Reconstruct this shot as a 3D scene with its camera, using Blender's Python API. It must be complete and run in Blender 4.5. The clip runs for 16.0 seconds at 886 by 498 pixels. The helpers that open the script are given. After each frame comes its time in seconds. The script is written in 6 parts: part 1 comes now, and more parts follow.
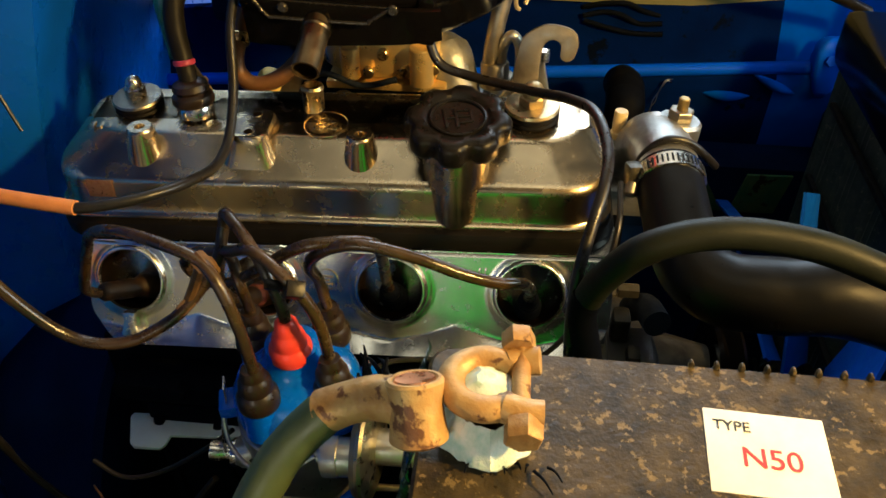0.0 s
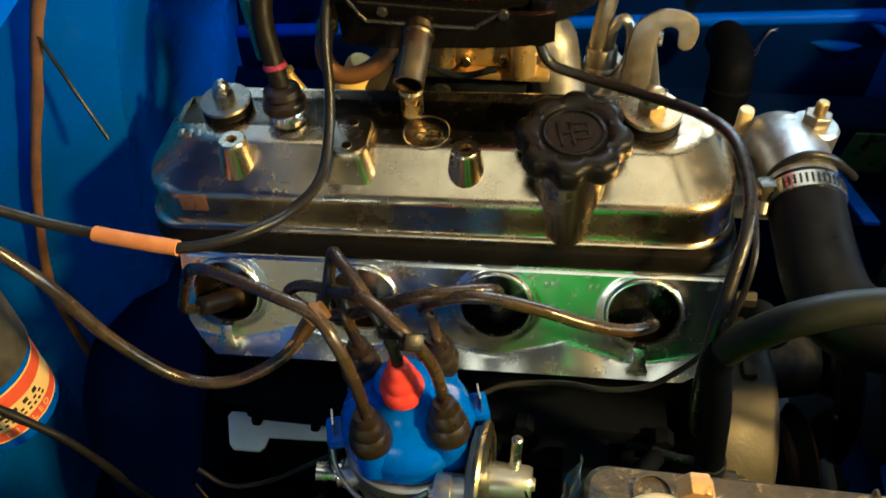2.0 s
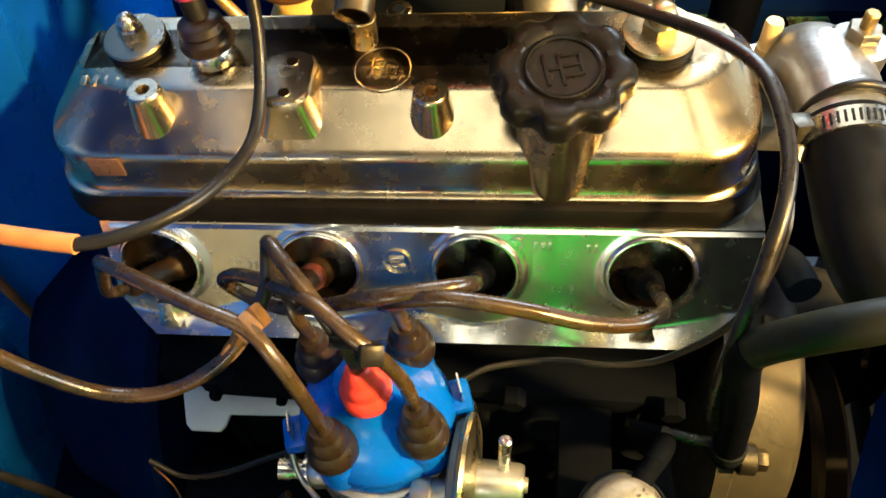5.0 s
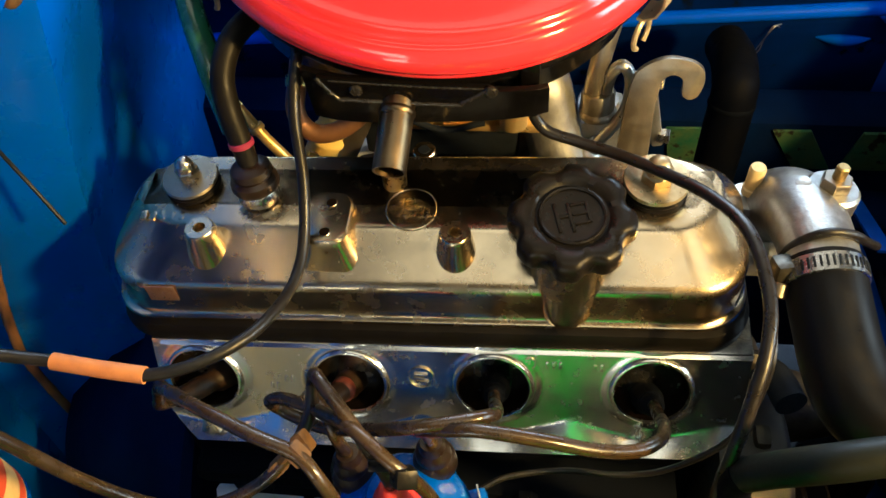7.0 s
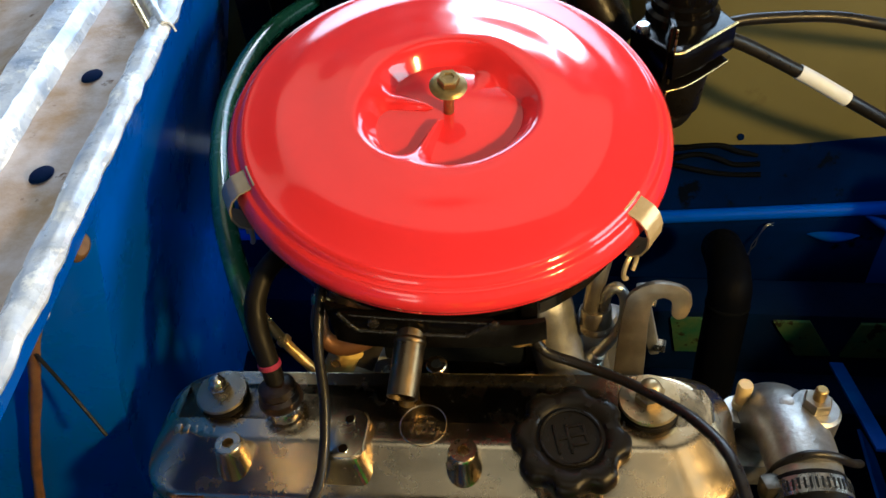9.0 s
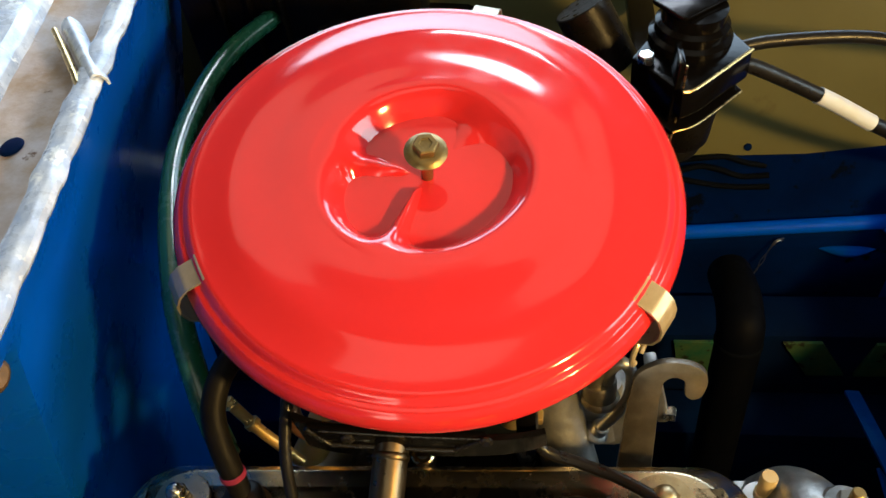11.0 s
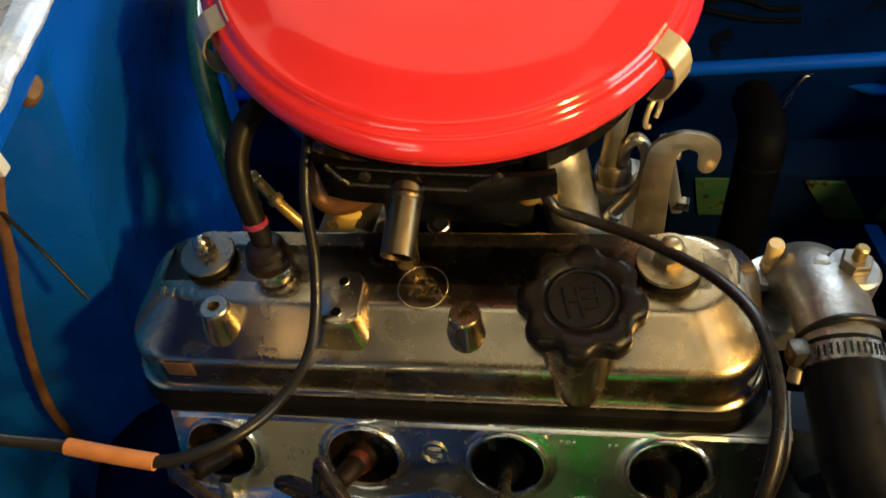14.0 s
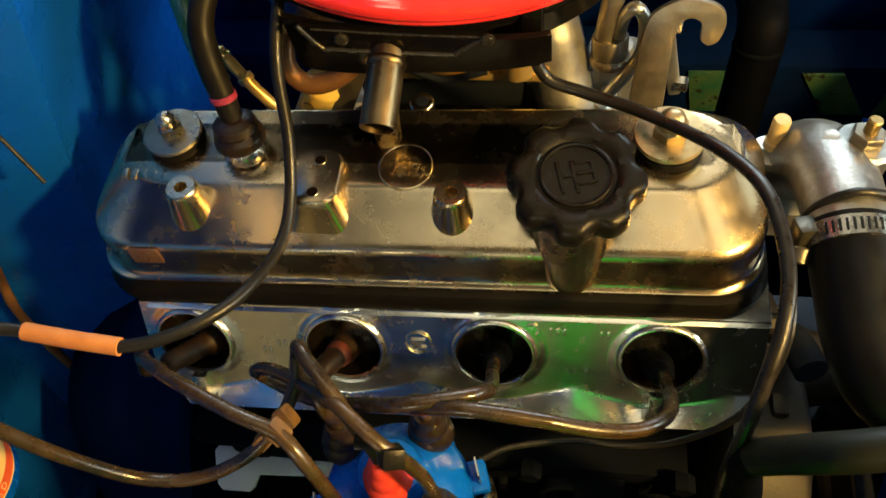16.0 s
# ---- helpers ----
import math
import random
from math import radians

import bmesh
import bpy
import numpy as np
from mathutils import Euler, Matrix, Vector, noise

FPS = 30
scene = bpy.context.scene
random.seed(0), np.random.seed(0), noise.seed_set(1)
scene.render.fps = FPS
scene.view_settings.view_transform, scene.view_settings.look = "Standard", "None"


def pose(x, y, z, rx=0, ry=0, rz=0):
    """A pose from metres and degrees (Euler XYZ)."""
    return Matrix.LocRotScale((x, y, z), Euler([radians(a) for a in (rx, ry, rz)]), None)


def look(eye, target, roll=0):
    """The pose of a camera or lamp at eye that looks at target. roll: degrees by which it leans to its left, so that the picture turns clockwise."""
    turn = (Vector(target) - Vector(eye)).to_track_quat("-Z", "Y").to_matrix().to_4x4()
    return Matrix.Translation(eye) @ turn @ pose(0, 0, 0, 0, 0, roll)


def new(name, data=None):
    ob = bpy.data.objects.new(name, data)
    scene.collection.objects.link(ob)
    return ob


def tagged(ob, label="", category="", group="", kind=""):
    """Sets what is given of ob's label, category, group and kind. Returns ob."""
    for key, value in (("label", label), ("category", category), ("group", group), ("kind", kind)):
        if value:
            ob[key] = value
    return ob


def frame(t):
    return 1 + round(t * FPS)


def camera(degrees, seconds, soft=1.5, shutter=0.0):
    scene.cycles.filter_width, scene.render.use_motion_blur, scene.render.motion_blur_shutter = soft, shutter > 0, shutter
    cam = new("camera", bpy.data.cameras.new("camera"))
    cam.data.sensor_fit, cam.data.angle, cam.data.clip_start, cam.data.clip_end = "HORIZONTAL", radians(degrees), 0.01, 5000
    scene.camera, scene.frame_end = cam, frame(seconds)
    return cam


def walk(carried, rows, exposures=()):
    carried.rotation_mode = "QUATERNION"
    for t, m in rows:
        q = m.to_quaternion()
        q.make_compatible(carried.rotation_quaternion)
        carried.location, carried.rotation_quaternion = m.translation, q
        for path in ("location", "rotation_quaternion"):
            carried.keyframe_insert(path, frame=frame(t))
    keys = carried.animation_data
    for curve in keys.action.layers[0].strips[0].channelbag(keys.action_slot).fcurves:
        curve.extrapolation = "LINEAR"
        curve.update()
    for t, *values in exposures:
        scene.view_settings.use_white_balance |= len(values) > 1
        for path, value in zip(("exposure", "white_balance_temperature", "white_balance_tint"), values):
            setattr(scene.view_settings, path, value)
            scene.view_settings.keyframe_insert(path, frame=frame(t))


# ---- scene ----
cam = camera(56.3, 16.0, soft=1.5, shutter=0.4)
PATH = [
    (0, (0.0116, -0.0033, 1.0101), (-0.1228, 1.2591, -0.0598), -0.1),
    (0.5, (0.0042, 0.0050, 1.0350), (-0.1569, 1.2168, -0.0888), -1.1),
    (1, (-0.0133, 0.0224, 1.0408), (-0.2042, 1.1919, -0.1220), -2.2),
    (1.5, (-0.0141, 0.0415, 1.0499), (-0.2357, 1.2018, -0.1162), -3.4),
    (2, (-0.0315, 0.0631, 1.0458), (-0.2448, 1.1645, -0.1776), -3.7),
    (2.5, (-0.0398, 0.0755, 1.0333), (-0.2781, 1.1022, -0.2498), -5.4),
    (3, (-0.0390, 0.0905, 1.0234), (-0.2797, 1.0690, -0.2963), -6.2),
    (3.5, (-0.0415, 0.1054, 1.0151), (-0.2747, 1.0300, -0.3436), -6.7),
    (4, (-0.0398, 0.1237, 1.0134), (-0.2606, 1.0333, -0.3577), -7.1),
    (4.5, (-0.0349, 0.1386, 1.0118), (-0.2258, 1.0367, -0.3710), -6.4),
    (5, (-0.0315, 0.1494, 1.0134), (-0.2175, 1.0558, -0.3644), -6.8),
    (5.2, (-0.0299, 0.1511, 1.0275), (-0.2125, 1.0914, -0.3287), -6.5),
    (7.5, (-0.0415, 0.1477, 1.0732), (-0.2365, 1.1919, -0.2025), -5.3),
    (8, (-0.0257, 0.1403, 1.0815), (-0.2781, 1.2657, -0.1129), -6.8),
    (8.5, (-0.0266, 0.1469, 1.1114), (-0.2697, 1.3263, -0.0307), -6.5),
    (9, (-0.0274, 0.1527, 1.1313), (-0.2756, 1.3620, 0.0216), -6.6),
    (11.3, (-0.0340, 0.2531, 1.1421), (-0.2548, 1.3861, -0.0515), -8.0),
    (11.5, (-0.0274, 0.2341, 1.1388), (-0.2448, 1.3753, -0.0465), -7.4),
    (12, (-0.0158, 0.1917, 1.1280), (-0.2565, 1.3404, -0.0456), -6.7),
    (12.5, (-0.0133, 0.1867, 1.1329), (-0.3005, 1.3247, -0.0415), -8.8),
    (13, (-0.0174, 0.1760, 1.1197), (-0.3104, 1.2774, -0.0871), -9.3),
    (13.5, (-0.0232, 0.1693, 1.1056), (-0.3254, 1.2334, -0.1328), -9.6),
    (14, (-0.0232, 0.1768, 1.0906), (-0.3046, 1.1960, -0.1892), -9.6),
    (14.5, (-0.0249, 0.1743, 1.0782), (-0.3005, 1.1554, -0.2316), -9.9),
    (15, (-0.0249, 0.1751, 1.0732), (-0.2930, 1.1354, -0.2548), -10.2),
    (15.5, (-0.0216, 0.1834, 1.0649), (-0.2855, 1.0898, -0.3005), -11.2),
    (16, (-0.0291, 0.1751, 1.0549), (-0.2631, 1.0765, -0.3196), -9.0),
]

walk(cam, [(t, look(eye, target, roll)) for t, eye, target, roll in PATH], exposures=[(0.0, -0.1, 6150, 8), (0.5, 0.24, 5700, 5), (1.0, 0.18, 5450, 2), (2.0, 0.26, 5450, 2), (3.0, 0.80, 6000, 7), (4.5, 1.12, 6200, 8), (5.0, 1.2, 6200, 8), (7.5, 0.12, 5550, 8), (9.0, -0.45, 5500, 9), (11.5, -0.48, 5950, 9), (12.5, -0.47, 5950, 9), (14.0, -0.38, 6250, 8), (15.0, 0.02, 6600, 5), (16.0, 0.22, 6600, 4)])

# ---- world and light ----
world = bpy.data.worlds.new("garage_air")
world.use_nodes = True
scene.world = world
wn = world.node_tree
sky = wn.nodes.new("ShaderNodeTexSky")
sky.sky_type = "NISHITA"
sky.sun_disc = False
sky.sun_elevation, sky.sun_rotation = radians(40), radians(-80)
wn.nodes["Background"].inputs["Strength"].default_value = 0.05
wn.links.new(sky.outputs[0], wn.nodes["Background"].inputs[0])


def area(name, eye, target, sx, sy, watts, colour):
    lamp = bpy.data.lights.new(name, "AREA")
    lamp.shape, lamp.size, lamp.size_y = "RECTANGLE", sx, sy
    lamp.energy, lamp.color = watts, colour
    ob = new(name, lamp)
    ob.matrix_world = look(eye, target)
    return ob


# daylight through the open garage door; unseen lamps added overhead for glare and reflections, the warmest over the
# engine, and as fill at two wall openings; a bare warm bulb to the right
area("door_daylight", (0.05, 2.95, 1.45), (0.0, 0.4, 0.9), 3.0, 1.7, 150, (0.70, 0.87, 1.0))
# Unseen overhead lamps, added for the lid's glare and the cover's reflections.
area("lid_glare_lamp", (0.14, 2.60, 2.58), (0.14, 2.60, 0.0), 0.70, 0.50, 32, (0.92, 0.96, 1.0))
area("cover_top_lamp", (-0.30, 1.45, 2.58), (-0.30, 1.45, 0.0), 1.9, 1.1, 6.5, (1.0, 0.84, 0.52))
# Unseen fill lamps, added to brighten the bulkhead and the head's left end.
area("east_bulkhead_fill", (2.58, 0.3, 1.55), (-0.3, 0.35, 0.7), 1.3, 0.8, 38, (0.80, 0.92, 0.88))
area("south_head_fill", (-1.0, -2.58, 1.10), (-0.15, 0.4, 0.68), 1.1, 1.3, 32, (1.0, 0.94, 0.70))
area("chamfer_light_panel", (0.35, -0.12, 2.58), (0.35, -0.12, 0.0), 1.7, 0.80, 5.2, (1.0, 0.89, 0.62))
area("warm_bulb", (0.53, 0.07, 1.18), (-0.05, 0.40, 0.73), 0.06, 0.06, 13.5, (1.0, 0.60, 0.17))


# ---- building tools ----
def thing(name, at, label, category, group="", kind=""):
    ob = new(name)
    ob.empty_display_size = 0.02
    ob.location = at
    return tagged(ob, label, category, group, kind)


def part(name, bm, mat, parent=None, label="", angle=38):
    """Link a bmesh, whose vertices are in world metres, as one mesh under its parent."""
    me = bpy.data.meshes.new(name)
    lim = radians(angle)
    bmesh.ops.recalc_face_normals(bm, faces=bm.faces)
    for f in bm.faces:
        f.smooth = True
    for e in bm.edges:
        if len(e.link_faces) == 2 and e.calc_face_angle(0) > lim:
            e.smooth = False
    bm.to_mesh(me)
    bm.free()
    me.materials.append(mat)
    ob = new(name, me)
    if parent is not None:
        ob.parent = parent
        if parent.parent is None:
            ob.matrix_parent_inverse = Matrix.Translation(-parent.location)
    if label:
        ob["label"] = label
    return ob


def solid(name, bm, mat, label, category, group="", kind="", angle=38):
    return tagged(part(name, bm, mat, None, "", angle), label, category, group, kind)


def frame_of(at, axis, turn=0.0):
    """A matrix at a point whose z runs along axis."""
    n = Vector(axis).normalized()
    x = Vector((1, 0, 0)) if abs(n.x) < 0.9 else Vector((0, 1, 0))
    x = (x - n * n.dot(x)).normalized()
    m = Matrix((x, n.cross(x), n)).transposed().to_4x4()
    return Matrix.Translation(at) @ m @ Matrix.Rotation(radians(turn), 4, "Z")


def box(c, size, bev=0.0015, m=None, seg=2):
    bm = bmesh.new()
    bmesh.ops.create_cube(bm, size=1, matrix=Matrix.Diagonal((*size, 1)))
    if bev > 0:
        bmesh.ops.bevel(bm, geom=list(bm.edges), offset=min(bev, 0.45 * min(size)), segments=seg, profile=0.6, affect="EDGES")
    bm.transform((m if m is not None else Matrix()) if c is None else Matrix.Translation(c) @ (m if m is not None else Matrix()))
    return bm


def lathe(profile, m, n=32, shape=None):
    """Turn (radius, height) pairs round z; shape(angle, r, z) may alter each."""
    bm = bmesh.new()
    rings = []
    for r, z in profile:
        if r < 1e-6:
            rings.append([bm.verts.new((0, 0, z))])
            continue
        ring = []
        for i in range(n):
            a = math.tau * i / n
            rr, zz = shape(a, r, z) if shape else (r, z)
            ring.append(bm.verts.new((rr * math.cos(a), rr * math.sin(a), zz)))
        rings.append(ring)
    for a, b in zip(rings, rings[1:]):
        for i in range(n):
            j = (i + 1) % n
            if len(a) == 1 and len(b) == 1:
                continue
            if len(a) == 1:
                bm.faces.new((a[0], b[i], b[j]))
            elif len(b) == 1:
                bm.faces.new((a[i], a[j], b[0]))
            else:
                bm.faces.new((a[i], a[j], b[j], b[i]))
    bm.transform(m)
    return bm


def rod(a, b, r, n=20, bev=0.0008):
    a, b = Vector(a), Vector(b)
    h = (b - a).length
    e = min(bev, r * 0.4, h * 0.4)
    return lathe([(0, 0), (r - e, 0), (r, e), (r, h - e), (r - e, h), (0, h)], frame_of(a, b - a), n)


def hexrod(a, b, r, turn=0.0):
    a, b = Vector(a), Vector(b)
    h = (b - a).length
    return lathe([(0, 0), (r * 0.93, 0), (r, r * 0.09), (r, h - r * 0.12), (r * 0.9, h), (0, h)], frame_of(a, b - a, turn), 6)


def spline(points, per=8):
    p = [Vector(q) for q in points]
    p = [p[0] * 2 - p[1]] + p + [p[-1] * 2 - p[-2]]
    out = []
    for i in range(1, len(p) - 2):
        a, b, c, d = p[i - 1 : i + 3]
        for k in range(per):
            t = k / per
            out.append(0.5 * ((2 * b) + (c - a) * t + (2 * a - 5 * b + 4 * c - d) * t * t + (3 * b - a - 3 * c + d) * t ** 3))
    out.append(p[-2])
    return out


def tube(points, r, n=14, per=8, hollow=0.0, wob=0.0):
    """Sweep a round section along a smooth line; r is one radius or (from, to) or a function of 0..1."""
    line = spline(points, per) if per > 1 else [Vector(q) for q in points]
    bm = bmesh.new()
    ref = Vector((0.13, 0.21, 0.97))
    rings, last = [], len(line) - 1
    side = None
    for i, q in enumerate(line):
        d = (line[min(i + 1, last)] - line[max(i - 1, 0)]).normalized()
        side = (ref - d * ref.dot(d)).normalized() if side is None else (side - d * side.dot(d)).normalized()
        up = d.cross(side)
        t = i / last
        rr = r(t) if callable(r) else (r[0] + (r[1] - r[0]) * t if isinstance(r, tuple) else r)
        if wob:
            rr *= 1 + wob * noise.noise(q * 60)
        rings.append([bm.verts.new(q + rr * (math.cos(math.tau * k / n) * side + math.sin(math.tau * k / n) * up)) for k in range(n)])
    for a, b in zip(rings, rings[1:]):
        for k in range(n):
            j = (k + 1) % n
            bm.faces.new((a[k], a[j], b[j], b[k]))
    for ring, q, s in ((rings[0], line[0], 1), (rings[-1], line[-1], -1)):
        if hollow:
            d = (line[1] - line[0] if s == 1 else line[-1] - line[-2]).normalized() * s
            inner = [bm.verts.new(q + (v.co - q) * hollow) for v in ring]
            deep = [bm.verts.new(v.co + d * 0.02) for v in inner]
            for k in range(n):
                j = (k + 1) % n
                bm.faces.new((ring[k], ring[j], inner[j], inner[k]))
                bm.faces.new((inner[k], inner[j], deep[j], deep[k]))
            bm.faces.new(deep)
        else:
            bm.faces.new(ring)
    return bm


def prism(outline, h, m, bev=0.0008):
    bm = bmesh.new()
    low = [bm.verts.new((x, y, 0)) for x, y in outline]
    f = bm.faces.new(low)
    got = bmesh.ops.extrude_face_region(bm, geom=[f])
    bmesh.ops.translate(bm, verts=[g for g in got["geom"] if isinstance(g, bmesh.types.BMVert)], vec=(0, 0, h))
    if bev:
        rim = [e for e in bm.edges if len(e.link_faces) == 2 and e.calc_face_angle(0) > 0.6]
        bmesh.ops.bevel(bm, geom=rim, offset=bev, segments=2, profile=0.6, affect="EDGES")
    bm.transform(m)
    return bm


def join(*many):
    bm = bmesh.new()
    for b in many:
        me = bpy.data.meshes.new("tmp")
        b.to_mesh(me)
        b.free()
        bm.from_mesh(me)
        bpy.data.meshes.remove(me)
    return bm


def rounded(x0, x1, y0, y1, r, k=8):
    """Outline of a rectangle with round corners."""
    pts = []
    for cx, cy, a0 in ((x1 - r, y1 - r, 0), (x0 + r, y1 - r, 90), (x0 + r, y0 + r, 180), (x1 - r, y0 + r, 270)):
        for i in range(k + 1):
            a = radians(a0 + 90 * i / k)
            pts.append((cx + r * math.cos(a), cy + r * math.sin(a)))
    return pts


def loft(levels):
    """Skin a stack of outlines of equal length, closed at both ends."""
    bm = bmesh.new()
    rings = [[bm.verts.new(p) for p in lv] for lv in levels]
    for a, b in zip(rings, rings[1:]):
        for k in range(len(a)):
            j = (k + 1) % len(a)
            bm.faces.new((a[k], a[j], b[j], b[k]))
    bm.faces.new(rings[0])
    bm.faces.new(rings[-1])
    return bm


def sheet(fn, nu, nv, thick=0.0, keep=None):
    """A grid of fn(u, v), u and v from 0 to 1, given thickness along its normals."""
    bm = bmesh.new()
    g = [[bm.verts.new(fn(i / nu, j / nv)) for j in range(nv + 1)] for i in range(nu + 1)]
    for i in range(nu):
        for j in range(nv):
            if keep is None or keep((i + 0.5) / nu, (j + 0.5) / nv):
                bm.faces.new((g[i][j], g[i + 1][j], g[i + 1][j + 1], g[i][j + 1]))
    bmesh.ops.delete(bm, geom=[v for v in bm.verts if not v.link_faces], context="VERTS")
    if thick:
        bmesh.ops.recalc_face_normals(bm, faces=bm.faces)
        bmesh.ops.solidify(bm, geom=list(bm.faces), thickness=thick)
    return bm


def words(text, size, m, depth=0.0003):
    cu = bpy.data.curves.new("words", "FONT")
    cu.body, cu.size, cu.extrude, cu.align_x, cu.align_y = text, size, depth, "CENTER", "CENTER"
    ob = bpy.data.objects.new("words", cu)
    scene.collection.objects.link(ob)
    me = bpy.data.meshes.new_from_object(ob.evaluated_get(bpy.context.evaluated_depsgraph_get()))
    bpy.data.objects.remove(ob)
    bm = bmesh.new()
    bm.from_mesh(me)
    bpy.data.meshes.remove(me)
    bm.transform(m)
    return bm


# ---- materials ----
def material(name, base, rough=0.5, metal=0.0, second=None, amount=0.5, scale=40.0, grain=0.0, grain_scale=300.0, rough_var=0.12,
             coat=0.0, spots=None, spot_scale=60.0, spot_at=0.62, stretch=(1, 1, 1), spec=0.5):
    mat = bpy.data.materials.new(name)
    mat.use_nodes = True
    nt = mat.node_tree
    b = nt.nodes["Principled BSDF"]
    b.inputs["Metallic"].default_value = metal
    b.inputs["Coat Weight"].default_value = coat
    b.inputs["Coat Roughness"].default_value = 0.06
    b.inputs["Specular IOR Level"].default_value = spec
    co = nt.nodes.new("ShaderNodeTexCoord")
    mp = nt.nodes.new("ShaderNodeMapping")
    mp.inputs["Scale"].default_value = stretch
    nt.links.new(co.outputs["Object"], mp.inputs["Vector"])

    def fbm(sc, detail=5.0):
        nz = nt.nodes.new("ShaderNodeTexNoise")
        nz.inputs["Scale"].default_value, nz.inputs["Detail"].default_value, nz.inputs["Roughness"].default_value = sc, detail, 0.62
        nt.links.new(mp.outputs[0], nz.inputs["Vector"])
        return nz.outputs["Fac"]

    def ramp(src, lo, hi):
        r = nt.nodes.new("ShaderNodeMapRange")
        r.inputs["From Min"].default_value, r.inputs["From Max"].default_value = lo, hi
        nt.links.new(src, r.inputs["Value"])
        return r.outputs[0]

    def mix(fac, a, c):
        x = nt.nodes.new("ShaderNodeMix")
        x.data_type = "RGBA"
        nt.links.new(fac, x.inputs[0])
        for sock, val in ((x.inputs[6], a), (x.inputs[7], c)):
            if isinstance(val, tuple):
                sock.default_value = (*val, 1)
            else:
                nt.links.new(val, sock)
        return x.outputs[2]

    big = fbm(scale)
    second = second if second is not None else tuple(v * 0.55 for v in base)
    mul = nt.nodes.new("ShaderNodeMath")
    mul.operation = "MULTIPLY"
    mul.inputs[1].default_value = amount
    nt.links.new(ramp(big, 0.35, 0.68), mul.inputs[0])
    colour = mix(mul.outputs[0], tuple(base), tuple(second))
    if spots is not None:
        colour = mix(ramp(fbm(spot_scale, 7.0), spot_at, spot_at + 0.05), colour, tuple(spots))
    nt.links.new(colour, b.inputs["Base Color"])
    rr = nt.nodes.new("ShaderNodeMapRange")
    rr.inputs["From Min"].default_value, rr.inputs["From Max"].default_value = 0.3, 0.7
    rr.inputs["To Min"].default_value, rr.inputs["To Max"].default_value = max(0.02, rough - rough_var), min(1.0, rough + rough_var)
    nt.links.new(fbm(scale * 2.3), rr.inputs["Value"])
    nt.links.new(rr.outputs[0], b.inputs["Roughness"])
    if grain:
        bp = nt.nodes.new("ShaderNodeBump")
        bp.inputs["Strength"].default_value, bp.inputs["Distance"].default_value = grain, 0.0006
        nt.links.new(fbm(grain_scale, 4.0), bp.inputs["Height"])
        nt.links.new(bp.outputs[0], b.inputs["Normal"])
    return mat


POLISHED = material("polished_aluminium", (0.70, 0.565, 0.365), 0.25, 1.0, (0.48, 0.385, 0.25), 0.8, 26, 0.06, 190, 0.06)
HEADCAST = material("head_casting", (0.76, 0.75, 0.70), 0.25, 1.0, (0.58, 0.57, 0.52), 0.6, 45, 0.06, 420, 0.045)
CAST = material("cast_aluminium", (0.58, 0.59, 0.58), 0.42, 0.9, (0.22, 0.21, 0.19), 0.6, 60, 0.35, 500, 0.1)
PALECAST = material("pale_die_casting", (0.54, 0.54, 0.51), 0.36, 0.9, (0.34, 0.33, 0.30), 0.6, 60, 0.25, 500, 0.1)
ELBOWCAST = material("weathered_elbow_casting", (0.40, 0.40, 0.385), 0.42, 0.9, (0.20, 0.19, 0.17), 0.75, 75, 0.45, 420, 0.1)
RUNNERCAST = material("greyed_runner_casting", (0.38, 0.385, 0.38), 0.45, 0.85, (0.19, 0.19, 0.18), 0.7, 70, 0.4, 420, 0.1)
DULLCAST = material("dull_alloy", (0.29, 0.26, 0.21), 0.45, 0.9, (0.15, 0.125, 0.095), 0.7, 50, 0.3, 400)
ZINC = material("zinc_plate", (0.68, 0.66, 0.62), 0.25, 1.0, (0.45, 0.42, 0.36), 0.5, 60, 0.08, 300)
IVORYZINC = material("pale_yellow_plate", (0.44, 0.39, 0.28), 0.33, 1.0, (0.30, 0.25, 0.16), 0.6, 70, 0.08, 300)
CREAMZINC = material("cream_plated_steel", (0.56, 0.46, 0.27), 0.36, 0.85, (0.34, 0.26, 0.14), 0.8, 130, 0.2, 300)
YELLOWZINC = material("yellowed_zinc", (0.92, 0.66, 0.16), 0.40, 0.2, (0.80, 0.52, 0.12), 0.6, 60, 0.08, 300)
BRASS = material("yellow_passivate", (0.62, 0.45, 0.2), 0.3, 1.0, (0.4, 0.26, 0.1), 0.6, 90, 0.15, 300)
GOLD = material("carburettor_gold", (0.90, 0.62, 0.22), 0.34, 0.8, (0.62, 0.42, 0.15), 0.5, 50, 0.2, 350)
CLIPGOLD = material("gold_passivated_spring", (0.72, 0.58, 0.34), 0.38, 0.55, (0.52, 0.38, 0.18), 0.7, 80, 0.1, 300)
CLIPGREY = material("dull_plated_spring", (0.46, 0.42, 0.34), 0.42, 0.5, (0.30, 0.26, 0.20), 0.7, 80, 0.1, 300)
DULLBRASS = material("dull_brass_bolt", (0.36, 0.26, 0.10), 0.42, 0.85, (0.20, 0.14, 0.06), 0.7, 140, 0.3, 400)
COPPER = material("copper", (0.72, 0.34, 0.16), 0.3, 1.0, (0.4, 0.17, 0.08), 0.6, 70)
RUSTY = material("rusty_lead_clamp", (0.34, 0.175, 0.05), 0.55, 0.3, (0.50, 0.33, 0.125), 0.9, 75, 0.8, 300, 0.2, spots=(0.12, 0.05, 0.018), spot_scale=110, spot_at=0.57)
